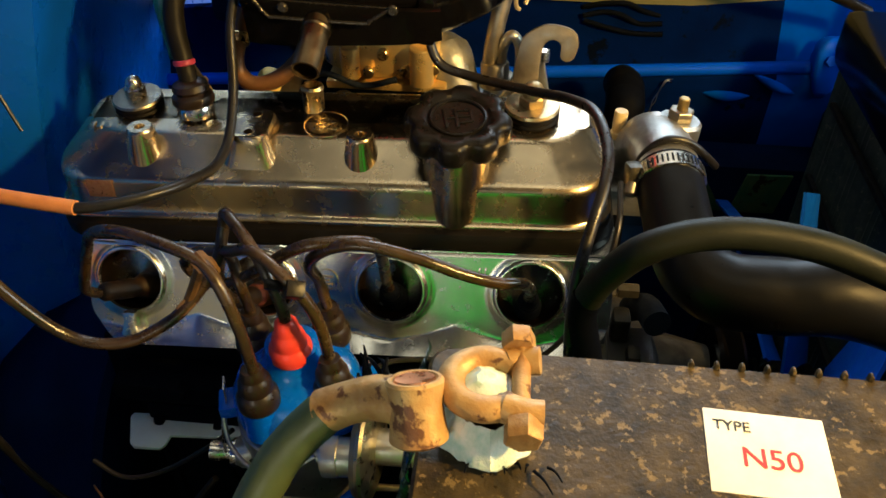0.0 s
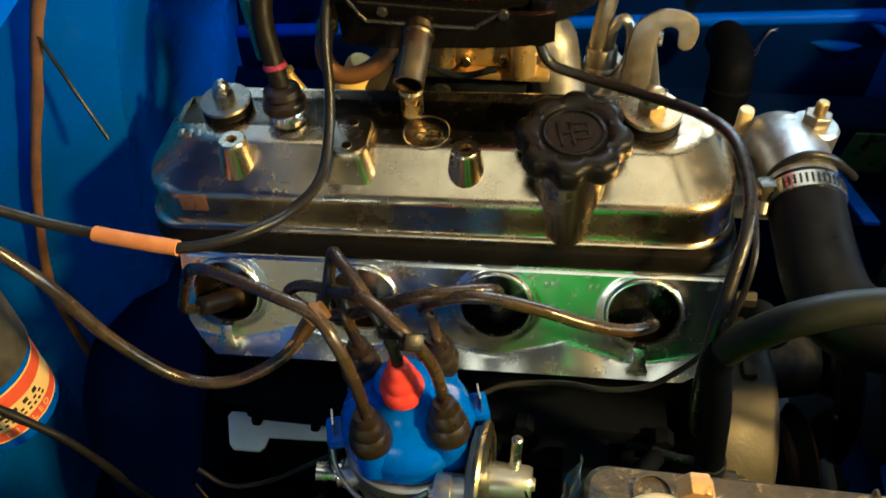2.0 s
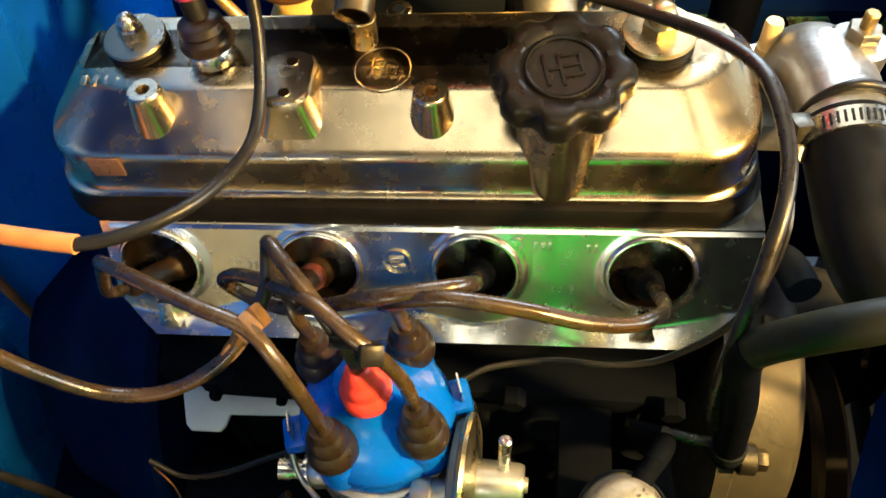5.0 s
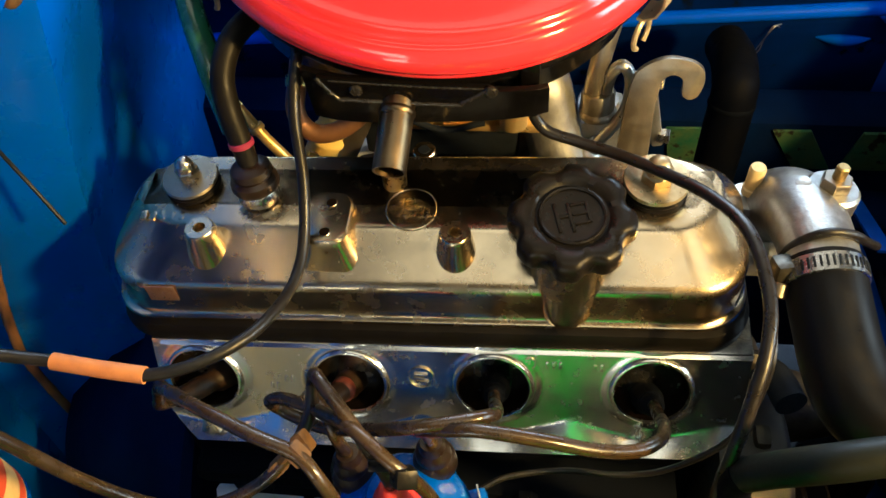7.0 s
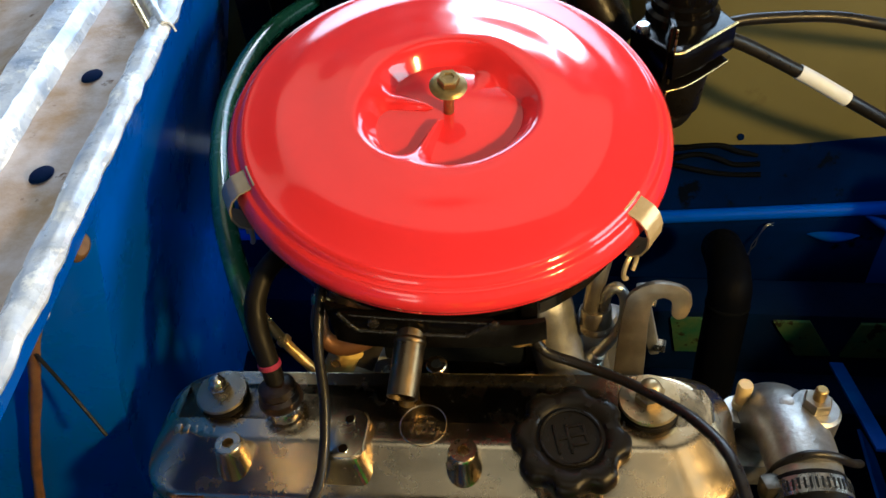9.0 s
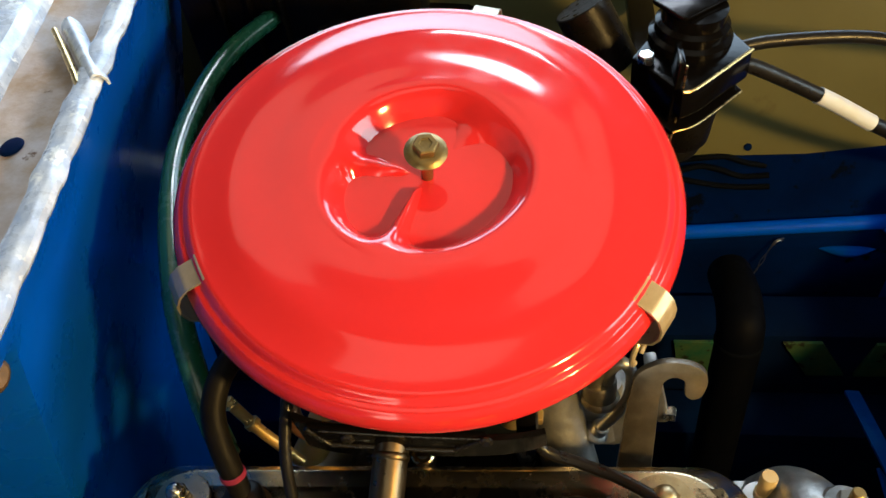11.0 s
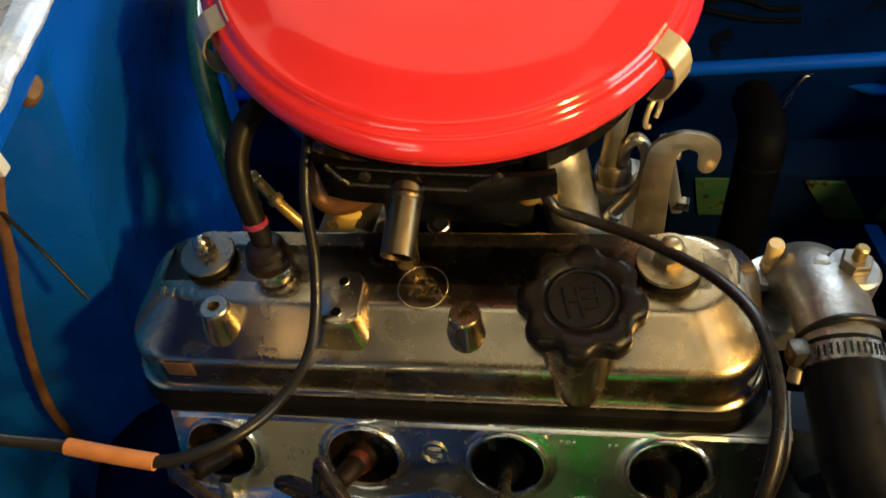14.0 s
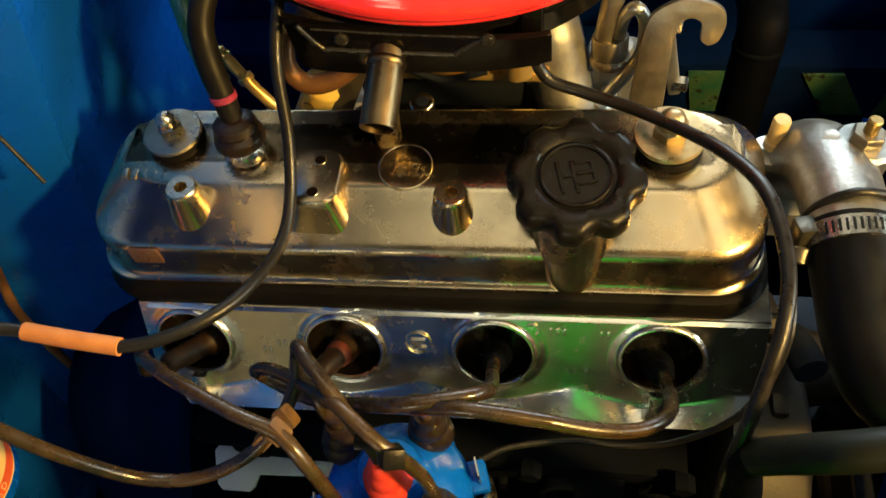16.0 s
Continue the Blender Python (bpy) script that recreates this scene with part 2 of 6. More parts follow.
RUSTBOLT = material("rusty_bolt", (0.31, 0.15, 0.04), 0.55, 0.4, (0.46, 0.29, 0.11), 0.9, 110, 0.8, 350, spots=(0.12, 0.05, 0.018), spot_scale=120, spot_at=0.58)
SALT = material("corrosion_salt", (0.72, 0.74, 0.68), 0.85, 0, (0.35, 0.55, 0.45), 0.9, 150, 0.6, 600)
RED = material("red_enamel", (0.80, 0.031, 0.033), 0.13, 0, (0.72, 0.024, 0.026), 0.35, 30, 0.05, 70, 0.05, coat=0.5, spec=0.4)
BLACKPAN = material("black_enamel", (0.0030, 0.0026, 0.0026), 0.17, 0, (0.006, 0.005, 0.004), 0.5, 60, 0.05, 200, 0.07, spec=0.14)
BLACKPLASTIC = material("black_plastic", (0.005, 0.0045, 0.004), 0.33, 0, (0.011, 0.009, 0.007), 0.6, 70, 0.2, 400, spec=0.2)
PLUGCAP = material("scorched_plug_cap", (0.032, 0.015, 0.006), 0.5, 0, (0.010, 0.006, 0.003), 0.9, 130, 0.4, 400, spec=0.3)
# Sheen along the stamped skirt edges is put into this lighter metallic black.
GLINTBLACK = material("glint_black_edge", (0.05, 0.044, 0.036), 0.24, 0.6, (0.02, 0.017, 0.014), 0.8, 120, 0.2, 300)
PINKEND = material("faded_pink_rubber", (0.16, 0.034, 0.026), 0.55, 0, (0.03, 0.012, 0.008), 0.9, 190)
RUBBER = material("black_rubber", (0.007, 0.0066, 0.0062), 0.36, 0, (0.017, 0.014, 0.011), 0.6, 90, 0.12, 500, spec=0.35)
GASKETBLACK = material("dull_gasket_rubber", (0.0035, 0.003, 0.0027), 0.5, 0, (0.007, 0.006, 0.005), 0.6, 60, 0.2, 300, spec=0.12)
OLDRUBBER = material("aged_rubber", (0.005, 0.0048, 0.0046), 0.48, 0, (0.011, 0.009, 0.007), 0.7, 60, 0.2, 450, spec=0.16)
BROWNRUBBER = material("brown_rubber_boot", (0.018, 0.010, 0.005), 0.36, 0, (0.008, 0.005, 0.0035), 0.75, 70, 0.2, 400, spec=0.45)
LEADSKIN = material("ignition_lead_skin", (0.009, 0.0065, 0.005), 0.27, 0, (0.070, 0.040, 0.013), 0.85, 30, 0.12, 500, spec=0.6)
GREYHOSE = material("grey_green_hose", (0.011, 0.013, 0.008), 0.5, 0, (0.006, 0.007, 0.005), 0.7, 40, 0.2, 500, spec=0.16)
HOSEBLACK = material("radiator_hose", (0.0030, 0.0038, 0.0062), 0.38, 0, (0.007, 0.006, 0.005), 0.6, 25, 0.15, 450, spec=0.14)
GREENHOSE = material("green_hose", (0.02, 0.11, 0.05), 0.24, 0, (0.012, 0.07, 0.05), 0.5, 50, 0.05, 300, coat=0.4)
BLUEBODY = material("blue_body_paint", (0.004, 0.112, 0.62), 0.3, 0, (0.003, 0.076, 0.47), 0.6, 9, 0.05, 160, 0.08, coat=0.1, spots=(0.006, 0.12, 0.42), spot_scale=22, spot_at=0.66)
# Body blue darkened so that chassis, posts and bell housing read as shaded.
BLUEDARK = material("shade_dark_blue", (0.001, 0.009, 0.052), 0.7, 0, (0.0010, 0.0036, 0.018), 0.8, 14, 0.2, 200, spec=0.03)
BLUECAP = material("blue_cap_plastic", (0.002, 0.105, 0.62), 0.24, 0, (0.002, 0.075, 0.48), 0.5, 50, 0.03, 200, spec=0.32)
BLUEPLASTIC = material("blue_fan_plastic", (0.003, 0.07, 0.50), 0.5, 0, (0.002, 0.04, 0.30), 0.6, 30, 0.1, 300, spec=0.12)
REDBOOT = material("red_rubber", (0.72, 0.05, 0.035), 0.4, 0, (0.5, 0.03, 0.02), 0.5, 80, 0.1, 400)
ORANGE = material("orange_sleeve", (0.62, 0.24, 0.07), 0.5, 0, (0.45, 0.15, 0.045), 0.6, 120, 0.15, 400)
TAN = material("tan_plastic", (0.155, 0.082, 0.028), 0.5, 0, (0.065, 0.034, 0.014), 0.9, 210, 0.25, 400)
BROWNPIPE = material("rusty_pipe", (0.25, 0.12, 0.05), 0.6, 0.2, (0.12, 0.06, 0.03), 0.8, 70, 0.4, 300)
PINK = material("pink_band", (0.34, 0.03, 0.09), 0.5)
IRON = material("greasy_iron", (0.0062, 0.009, 0.0145), 0.6, 0.0, (0.009, 0.011, 0.015), 0.7, 50, 0.7, 200, 0.15, spec=0.13)
# Near-black without specular, for the well bores and screw holes.
WELL = material("black_plug_well", (0.0045, 0.0035, 0.003), 0.8, 0.0, (0.010, 0.006, 0.004), 0.7, 80, 0.3, 300, spec=0.0)
BATTOP = material("dusty_battery_top", (0.016, 0.012, 0.0065), 0.45, 0, (0.062, 0.044, 0.019), 0.95, 85, 0.6, 420, 0.2, spots=(0.14, 0.10, 0.045), spot_scale=260, spot_at=0.57, spec=0.25)
REFLECTGREEN = material("green_reflector_colour", (0.012, 0.84, 0.03), 0.4, 0, (0.01, 0.68, 0.025), 0.5, 30, 0.05, 200)
PAPER = material("label_paper", (0.78, 0.76, 0.68), 0.6, 0, (0.66, 0.62, 0.5), 0.5, 60, 0.05, 500)
REDREFLECT = material("red_reflection_patch", (0.30, 0.15, 0.105), 0.35, 0.7, (0.40, 0.26, 0.18), 0.8, 220)
INKRED = material("red_ink", (0.7, 0.03, 0.03), 0.6)
INKBLACK = material("black_ink", (0.02, 0.02, 0.02), 0.6)
LABELYELLOW = material("coil_label_yellow", (0.75, 0.52, 0.2), 0.5, 0, (0.62, 0.42, 0.16), 0.6, 80)
LABELRED = material("coil_label_red", (0.65, 0.09, 0.03), 0.5, 0, (0.5, 0.06, 0.02), 0.6, 80)
PALEPLATE = material("pale_painted_plate", (0.74, 0.84, 0.82), 0.45, 0.0, (0.62, 0.72, 0.70), 0.6, 60, 0.1, 300)
WORN = material("worn_cowl_paint", (0.74, 0.81, 0.92), 0.32, 0.1, (0.28, 0.37, 0.55), 0.95, 42, 0.6, 150, 0.15, spots=(0.88, 0.94, 1.0), spot_scale=48, spot_at=0.57)
RUSTFLANGE = material("rust_stained_flange", (0.40, 0.27, 0.15), 0.45, 0.15, (0.66, 0.61, 0.62), 0.95, 26, 0.6, 170, 0.1, spots=(0.14, 0.07, 0.03), spot_scale=60, spot_at=0.62)
# Dimmed, greener copy of the khaki primer; shade is put into the colour.
DIMPRIMER = material("dim_green_primer", (0.052, 0.092, 0.040), 0.7, 0, (0.006, 0.075, 0.050), 0.9, 45, 0.2, 200, 0.1, spots=(0.012, 0.012, 0.009), spot_scale=60, spot_at=0.58, spec=0.15)
# Shelf blue is darkened in place of the shade that falls on it.
SHELFBLUE = material("shade_blue_shelf", (0.001, 0.010, 0.076), 0.5, 0, (0.001, 0.004, 0.028), 0.8, 10, 0.1, 160, 0.12, spots=(0.002, 0.004, 0.012), spot_scale=30, spot_at=0.6, spec=0.0)
FINS = material("dusty_radiator_fins", (0.035, 0.07, 0.085), 0.6, 0.2, (0.09, 0.13, 0.14), 0.8, 60, 0.5, 300, 0.1, spots=(0.14, 0.17, 0.17), spot_scale=160, spot_at=0.60)
# Black lowered below any real surface, putting the bay's shade into the colour.
SHADEBLACK = material("matte_shade_black", (0.0020, 0.0030, 0.0060), 0.8, 0.0, (0.0025, 0.0034, 0.0055), 0.7, 40, 0.3, 260, 0.1, spec=0.04)
KHAKI = material("khaki_primer", (0.120, 0.113, 0.036), 0.55, 0, (0.092, 0.085, 0.028), 0.8, 7, 0.15, 160, 0.1, spots=(0.08, 0.07, 0.02), spot_scale=9, spot_at=0.64)
WHITETAPE = material("white_tape", (0.66, 0.72, 0.80), 0.5, 0, (0.6, 0.6, 0.6), 0.5, 90)
STEELWIRE = material("steel_wire", (0.5, 0.5, 0.5), 0.35, 1.0)
ALUDULL = material("alternator_alloy", (0.095, 0.09, 0.08), 0.45, 0.6, (0.11, 0.10, 0.08), 0.85, 55, 0.4, 380)
CONCRETE = material("garage_concrete", (0.12, 0.115, 0.1), 0.85, 0, (0.08, 0.075, 0.065), 0.7, 6, 0.4, 90)
WALLPAINT = material("garage_wall", (0.42, 0.40, 0.36), 0.9, 0, (0.34, 0.32, 0.28), 0.6, 3, 0.2, 60)
CEILPAINT = material("garage_ceiling", (0.05, 0.045, 0.038), 0.9, 0, (0.035, 0.03, 0.026), 0.6, 3, 0.2, 60)
YELLOWPLASTIC = material("yellowed_plastic", (0.52, 0.42, 0.22), 0.4, 0, (0.5, 0.38, 0.18), 0.6, 90)
FILM = material("clear_plastic_film", (0.012, 0.035, 0.028), 0.12, 0, (0.03, 0.05, 0.04), 0.5, 60)
FILM.node_tree.nodes["Principled BSDF"].inputs["Alpha"].default_value = 0.6
CABLEGREEN = material("green_grey_cable", (0.055, 0.078, 0.032), 0.45, 0, (0.03, 0.042, 0.018), 0.7, 50, 0.2, 400)
OLIVETAPE = material("oily_cloth_tape", (0.10, 0.085, 0.04), 0.6, 0, (0.04, 0.034, 0.018), 0.8, 120, 0.5, 400)
PIPEMETAL = material("browned_steel_pipe", (0.24, 0.175, 0.095), 0.36, 1.0, (0.14, 0.095, 0.05), 0.7, 45, 0.12, 350)
DARKCOPPER = material("browned_copper_hose", (0.26, 0.12, 0.045), 0.4, 0.5, (0.12, 0.055, 0.022), 0.7, 60, 0.15, 300)
# Body blue brightened in place of the rail's highlight.
RAILBLUE = material("brightened_rail_blue", (0.002, 0.085, 0.80), 0.45, 0, (0.002, 0.065, 0.60), 0.6, 14, 0.05, 160, 0.1, spec=0.06)
GREASY = material("greasy_grey_casting", (0.09, 0.082, 0.064), 0.42, 0.8, (0.03, 0.027, 0.022), 0.85, 70, 0.5, 300, 0.1)
WINGBLUE = material("dull_blue_front_paint", (0.001, 0.065, 0.50), 0.7, 0, (0.001, 0.034, 0.30), 0.7, 14, 0.08, 160, 0.1, spec=0.0)
VACRUBBER = material("shiny_hose_rubber", (0.008, 0.0065, 0.005), 0.33, 0, (0.016, 0.012, 0.008), 0.6, 90, 0.1, 500, spec=0.42)
# Hose black lowered to stand for the shade low in the bay.
DEEPRUBBER = material("shaded_hose_rubber", (0.001, 0.0017, 0.0045), 0.6, 0, (0.003, 0.003, 0.004), 0.6, 40, 0.2, 300, spec=0.04)
REFLECTGREY = material("grey_reflector_primer", (0.30, 0.30, 0.235), 0.6, 0, (0.20, 0.20, 0.155), 0.8, 12, 0.1, 200, 0.1)
PUMPCAST = material("weathered_pump_casting", (0.40, 0.38, 0.33), 0.5, 0.6, (0.17, 0.15, 0.12), 0.85, 70, 0.5, 350, 0.12, spots=(0.06, 0.05, 0.04), spot_scale=110, spot_at=0.62)

# ---- the garage round the car ----
X0, X1, Y0, Y1, H = -2.6, 2.6, -2.6, 3.0, 2.6
solid("floor", box((0, 0.2, -0.05), (5.4, 5.8, 0.1), 0), CONCRETE, "bare grey concrete garage floor under the car", "floor", kind="structure")
ROOF = ((-0.12, 0.80, 0.35, 1.70), (1.45, 1.10, -0.30, 1.90), (2.60, 0.50, 0.14, 0.70))     # openings added for the overhead lamps: middle y, depth, middle x, width
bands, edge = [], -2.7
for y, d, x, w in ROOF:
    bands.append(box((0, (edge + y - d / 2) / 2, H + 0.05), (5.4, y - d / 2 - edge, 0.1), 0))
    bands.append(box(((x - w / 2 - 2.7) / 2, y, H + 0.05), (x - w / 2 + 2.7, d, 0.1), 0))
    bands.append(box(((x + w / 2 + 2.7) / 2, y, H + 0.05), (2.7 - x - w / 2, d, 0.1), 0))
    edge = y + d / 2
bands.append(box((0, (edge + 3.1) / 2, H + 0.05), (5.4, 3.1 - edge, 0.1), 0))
solid("ceiling", join(*bands), CEILPAINT, "dim garage ceiling with three openings added for the overhead lamps", "ceiling", kind="structure")
north = join(box((-1.85, Y1 + 0.05, H / 2), (1.7, 0.1, H), 0), box((2.15, Y1 + 0.05, H / 2), (1.1, 0.1, H), 0), box((0.3, Y1 + 0.05, 2.475), (2.6, 0.1, 0.25), 0), box((0.3, Y1 + 0.05, 0.28), (2.6, 0.1, 0.56), 0))
solid("wall_north", north, WALLPAINT, "garage wall with a wide opening letting daylight in", "wall", kind="structure")
# The south and east walls get openings for the added fill lamps.
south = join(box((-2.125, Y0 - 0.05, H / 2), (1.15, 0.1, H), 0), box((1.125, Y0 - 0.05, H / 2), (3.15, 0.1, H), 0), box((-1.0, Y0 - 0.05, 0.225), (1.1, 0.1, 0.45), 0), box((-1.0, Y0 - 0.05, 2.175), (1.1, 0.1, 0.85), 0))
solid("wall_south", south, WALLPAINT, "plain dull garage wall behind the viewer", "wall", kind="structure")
east = join(box((X1 + 0.05, -1.475, H / 2), (0.1, 2.25, H), 0), box((X1 + 0.05, 1.975, H / 2), (0.1, 2.05, H), 0), box((X1 + 0.05, 0.3, 0.575), (0.1, 1.3, 1.15), 0), box((X1 + 0.05, 0.3, 2.275), (0.1, 1.3, 0.65), 0))
solid("wall_east", east, WALLPAINT, "plain dull garage wall ahead of the car", "wall", kind="structure")
solid("wall_west", box((X0 - 0.05, 0.2, H / 2), (0.1, 5.6, H), 0), WALLPAINT, "plain dull garage wall at the rear of the car", "wall", kind="structure")


# ---- the body of the car ----
def edge_x(y):
    return -0.284 + (0.644 - y) * 0.150


def wall_off(h):
    pts = ((0, 0.010), (0.02, 0.018), (0.16, 0.055), (0.25, 0.075), (0.7, 0.10))
    for (a, p), (b, q) in zip(pts, pts[1:]):
        if h <= b:
            return p + (q - p) * (h - a) / (b - a)
    return 0.10


def fire(u, v):
    y, z = -0.25 + 1.35 * u, 0.888 - 0.70 * v ** 1.4
    t = max(0.0, min(1.0, (0.452 - y) / 0.034))          # the bulkhead steps back beside the coil
    deep = 0.115 * t * t * (3 - 2 * t) * min(1.0, max(0.0, (0.888 - z - 0.012) / 0.03))
    return (edge_x(y) - wall_off(0.888 - z) - deep + 0.0012 * noise.noise((y * 5, z * 5, 0)), y, z)


solid("firewall", sheet(fire, 150, 40, 0.002), BLUEBODY, "glossy blue painted bulkhead curving down beside the engine", "bulkhead", kind="structure")

cowl = thing("cowl_edge", (edge_x(0.5), 0.5, 0.89), "worn bare cowl edge with bright chipped paint above the bulkhead", "cowl edge", kind="structure")


def strip(profile, y0, y1, ny, jag=0.0):
    def at(u, v):
        k = v * (len(profile) - 1)
        i = min(int(k), len(profile) - 2)
        f = k - i
        d = profile[i][0] + (profile[i + 1][0] - profile[i][0]) * f
        z = profile[i][1] + (profile[i + 1][1] - profile[i][1]) * f
        y = y0 + (y1 - y0) * u
        return (edge_x(y) - d + jag * noise.noise((y * 55, d * 90, 3)), y, z + 0.5 * jag * noise.noise((y * 80, d * 120, 8)))
    return at


part("rolled_edge", sheet(strip([(0.006, 0.8925), (0.0035, 0.894), (0.0025, 0.8965), (0.004, 0.8995), (0.008, 0.9012), (0.014, 0.9010), (0.0185, 0.8985), (0.0215, 0.8940)], -0.25, 1.1, 260, 0.0020), 260, 28, 0.0015), WORN, cowl, "chipped silvery rolled edge")
part("recess", sheet(strip([(0.0215, 0.8945), (0.024, 0.8915), (0.045, 0.8905), (0.064, 0.8915)], -0.25, 1.1, 150, 0.0012), 180, 14, 0.0015), RUSTFLANGE, cowl, "rust-stained recessed strip")
part("ridge", sheet(strip([(0.064, 0.891), (0.066, 0.898), (0.071, 0.904), (0.088, 0.906), (0.095, 0.900)], -0.25, 1.1, 160, 0.0016), 160, 16, 0.0015), WORN, cowl, "chipped pale ridge")
part("outer_panel", sheet(strip([(0.096, 0.9), (0.11, 0.896), (0.2, 0.893), (0.42, 0.89)], -0.25, 1.1, 60, 0.001), 60, 12, 0.0015), RUSTFLANGE, cowl)
for y, d in ((0.464, 0.040), (0.562, 0.043), (0.366, 0.040), (0.76, 0.043)):
    part("drain_hole", lathe([(0, 0.0005), (0.0046, 0.0005), (0.0056, 0.0), (0.0062, -0.001)], Matrix.Translation((edge_x(y) - d, y, 0.8925)) @ Matrix.Diagonal((1, 1.25, 1, 1)), 20), BLUEDARK, cowl, "dark oval hole")
brace = part("brace", sheet(lambda u, v: (-0.332 + 0.043 * u + 0.010 * v, 0.668 - 0.062 * u + 0.008 * v, 0.8935 + 0.009 * math.sin(math.pi * v) ** 0.6), 20, 12, 0.0014), WORN, cowl, "pressed brace across the recess")
part("brace_edge", tube([(-0.333, 0.664, 0.8985), (-0.312, 0.634, 0.8985), (-0.291, 0.603, 0.898)], 0.0022, 10), BRASS, brace, "yellowed edge of the brace")
solid("grommet", lathe([(0, 0.004), (0.0045, 0.004), (0.0062, 0.002), (0.0066, -0.002), (0, -0.003)], frame_of((-0.2705, 0.434, 0.869), (0.75, -0.25, 0.6)) @ Matrix.Diagonal((0.75, 1.2, 1, 1)), 14), TAN,
      "small tan rubber plug pressed into the blue bulkhead", "plug")


def fender(u, v, x0=-0.6, x1=0.345):
    x = x0 + (x1 - x0) * u
    y = 0.834 + 0.0497 * v
    return (x, y, 0.652 + 0.248 * v + 0.004 * noise.noise((x * 4, v * 3, 1)))


solid("inner_fender_top", sheet(fender, 40, 16, 0.002), KHAKI, "khaki primer on the upper inner wing panel", "wing panel", kind="structure")
solid("inner_fender_front", sheet(lambda u, v: fender(u, v, 0.345, 1.0), 30, 16, 0.002), WINGBLUE, "dull blue front end of the inner wing panel", "wing panel", kind="structure")
def wing_skin(u, v):
    x = -0.6 + 1.6 * u
    return (x, 0.8835 + 0.21 * v, 0.9005 + 0.012 * math.sin(min(1.0, v * 6) * math.pi / 2) - 0.05 * v ** 2 + 0.001 * noise.noise((x * 4, v * 3, 7)))


solid("outer_wing", sheet(wing_skin, 60, 16, 0.002), BLUEBODY, "glossy blue outer wing skin beyond the engine bay", "wing panel", kind="structure")
solid("drain_hole_fender", lathe([(0, 0.0016), (0.0032, 0.0016), (0.0038, -0.003)], frame_of((0.1325, 0.8338, 0.6595), (0, -1, 0.2)), 14), BLUEDARK, "small dark hole in the khaki panel", "hole", kind="structure")


def shelf(u, v, x0=-0.6, x1=0.272):
    x = x0 + (x1 - x0) * u
    pts = ((0.85, 0.656), (0.840, 0.655), (0.832, 0.644), (0.822, 0.620), (0.812, 0.594), (0.806, 0.587), (0.800, 0.586), (0.795, 0.585), (0.792, 0.580), (0.791, 0.572), (0.793, 0.555), (0.796, 0.52), (0.80, 0.42), (0.80, 0.2))
    k = v * (len(pts) - 1)
    i = min(int(k), len(pts) - 2)
    f = k - i
    y = pts[i][0] + (pts[i + 1][0] - pts[i][0]) * f
    z = pts[i][1] + (pts[i + 1][1] - pts[i][1]) * f + (x - 0.075) * 0.076
    return (x, y, z + 0.0015 * noise.noise((x * 9, v * 9, 5)))


wing = thing("inner_fender_shelf", (0.2, 0.8, 0.6), "inner wing shelf, blue darkened to stand for shade, with a raised brightened rail", "wing panel", kind="structure")
part("shelf", sheet(shelf, 60, 52, 0.002), SHELFBLUE, wing, "shelf in shade-darkened blue")
part("front_shelf", sheet(lambda u, v: shelf(u, v, 0.272, 1.0), 50, 52, 0.002), WINGBLUE, wing, "front end of the shelf in a lighter copy of its blue")
part("rail", tube([(x, 0.797, 0.590 + (x - 0.075) * 0.076) for x in (-0.6, -0.3, 0, 0.15, 0.32)], 0.0066, 18, 12), RAILBLUE, wing, "rolled rail, blue brightened as its highlight")
chassis = thing("chassis_rail", (0.2, 0.74, 0.45), "box-section chassis rail, blue darkened to stand for shade, with primer plates", "chassis rail", kind="structure")
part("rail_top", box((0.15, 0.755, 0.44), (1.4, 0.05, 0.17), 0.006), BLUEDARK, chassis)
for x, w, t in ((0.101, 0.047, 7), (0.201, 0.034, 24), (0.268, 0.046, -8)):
    part("bare_patch", prism([(-w / 2 - t * 0.0006, 0.024), (w / 2 - t * 0.0006, 0.025), (w / 2 + t * 0.0006, -0.023), (-w / 2 + t * 0.0006, -0.024)], 0.004, Matrix.Translation((x, 0.7305, 0.494)) @ Matrix.Rotation(math.pi / 2, 4, "X"), 0.001), DIMPRIMER, chassis, "bare primer plate in a shade-dimmed green")
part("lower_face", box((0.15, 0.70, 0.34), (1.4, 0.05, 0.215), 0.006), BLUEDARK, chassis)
solid("under_tray", box((0.05, 0.4, 0.12), (1.3, 1.1, 0.02), 0.004), IRON, "black oily tray below the engine", "tray", kind="structure")
# Highlights of the pressed wing shape, built as thin ribs in lighter blue.
for x, y, z, a, w in ((0.272, 0.789, 0.588, 24, 0.05), (0.225, 0.789, 0.574, 2, 0.05)):
    dx, dz = w / 2 * math.cos(radians(a)), -w / 2 * math.sin(radians(a))
    solid("highlight_rib", tube([(x - dx, y + 0.004, z - dz), (x, y, z), (x + dx, y + 0.004, z + dz)], lambda t: 0.0008 + 0.0045 * math.sin(math.pi * t), 14), WINGBLUE, "thin raised rib in lighter blue standing for a highlight on the wing panel", "rib", kind="structure")

front = thing("radiator_support", (0.34, 0.5, 0.2), "blue radiator support panel with posts", "panel", kind="structure")
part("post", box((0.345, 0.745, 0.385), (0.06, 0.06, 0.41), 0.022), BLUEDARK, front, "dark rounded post")
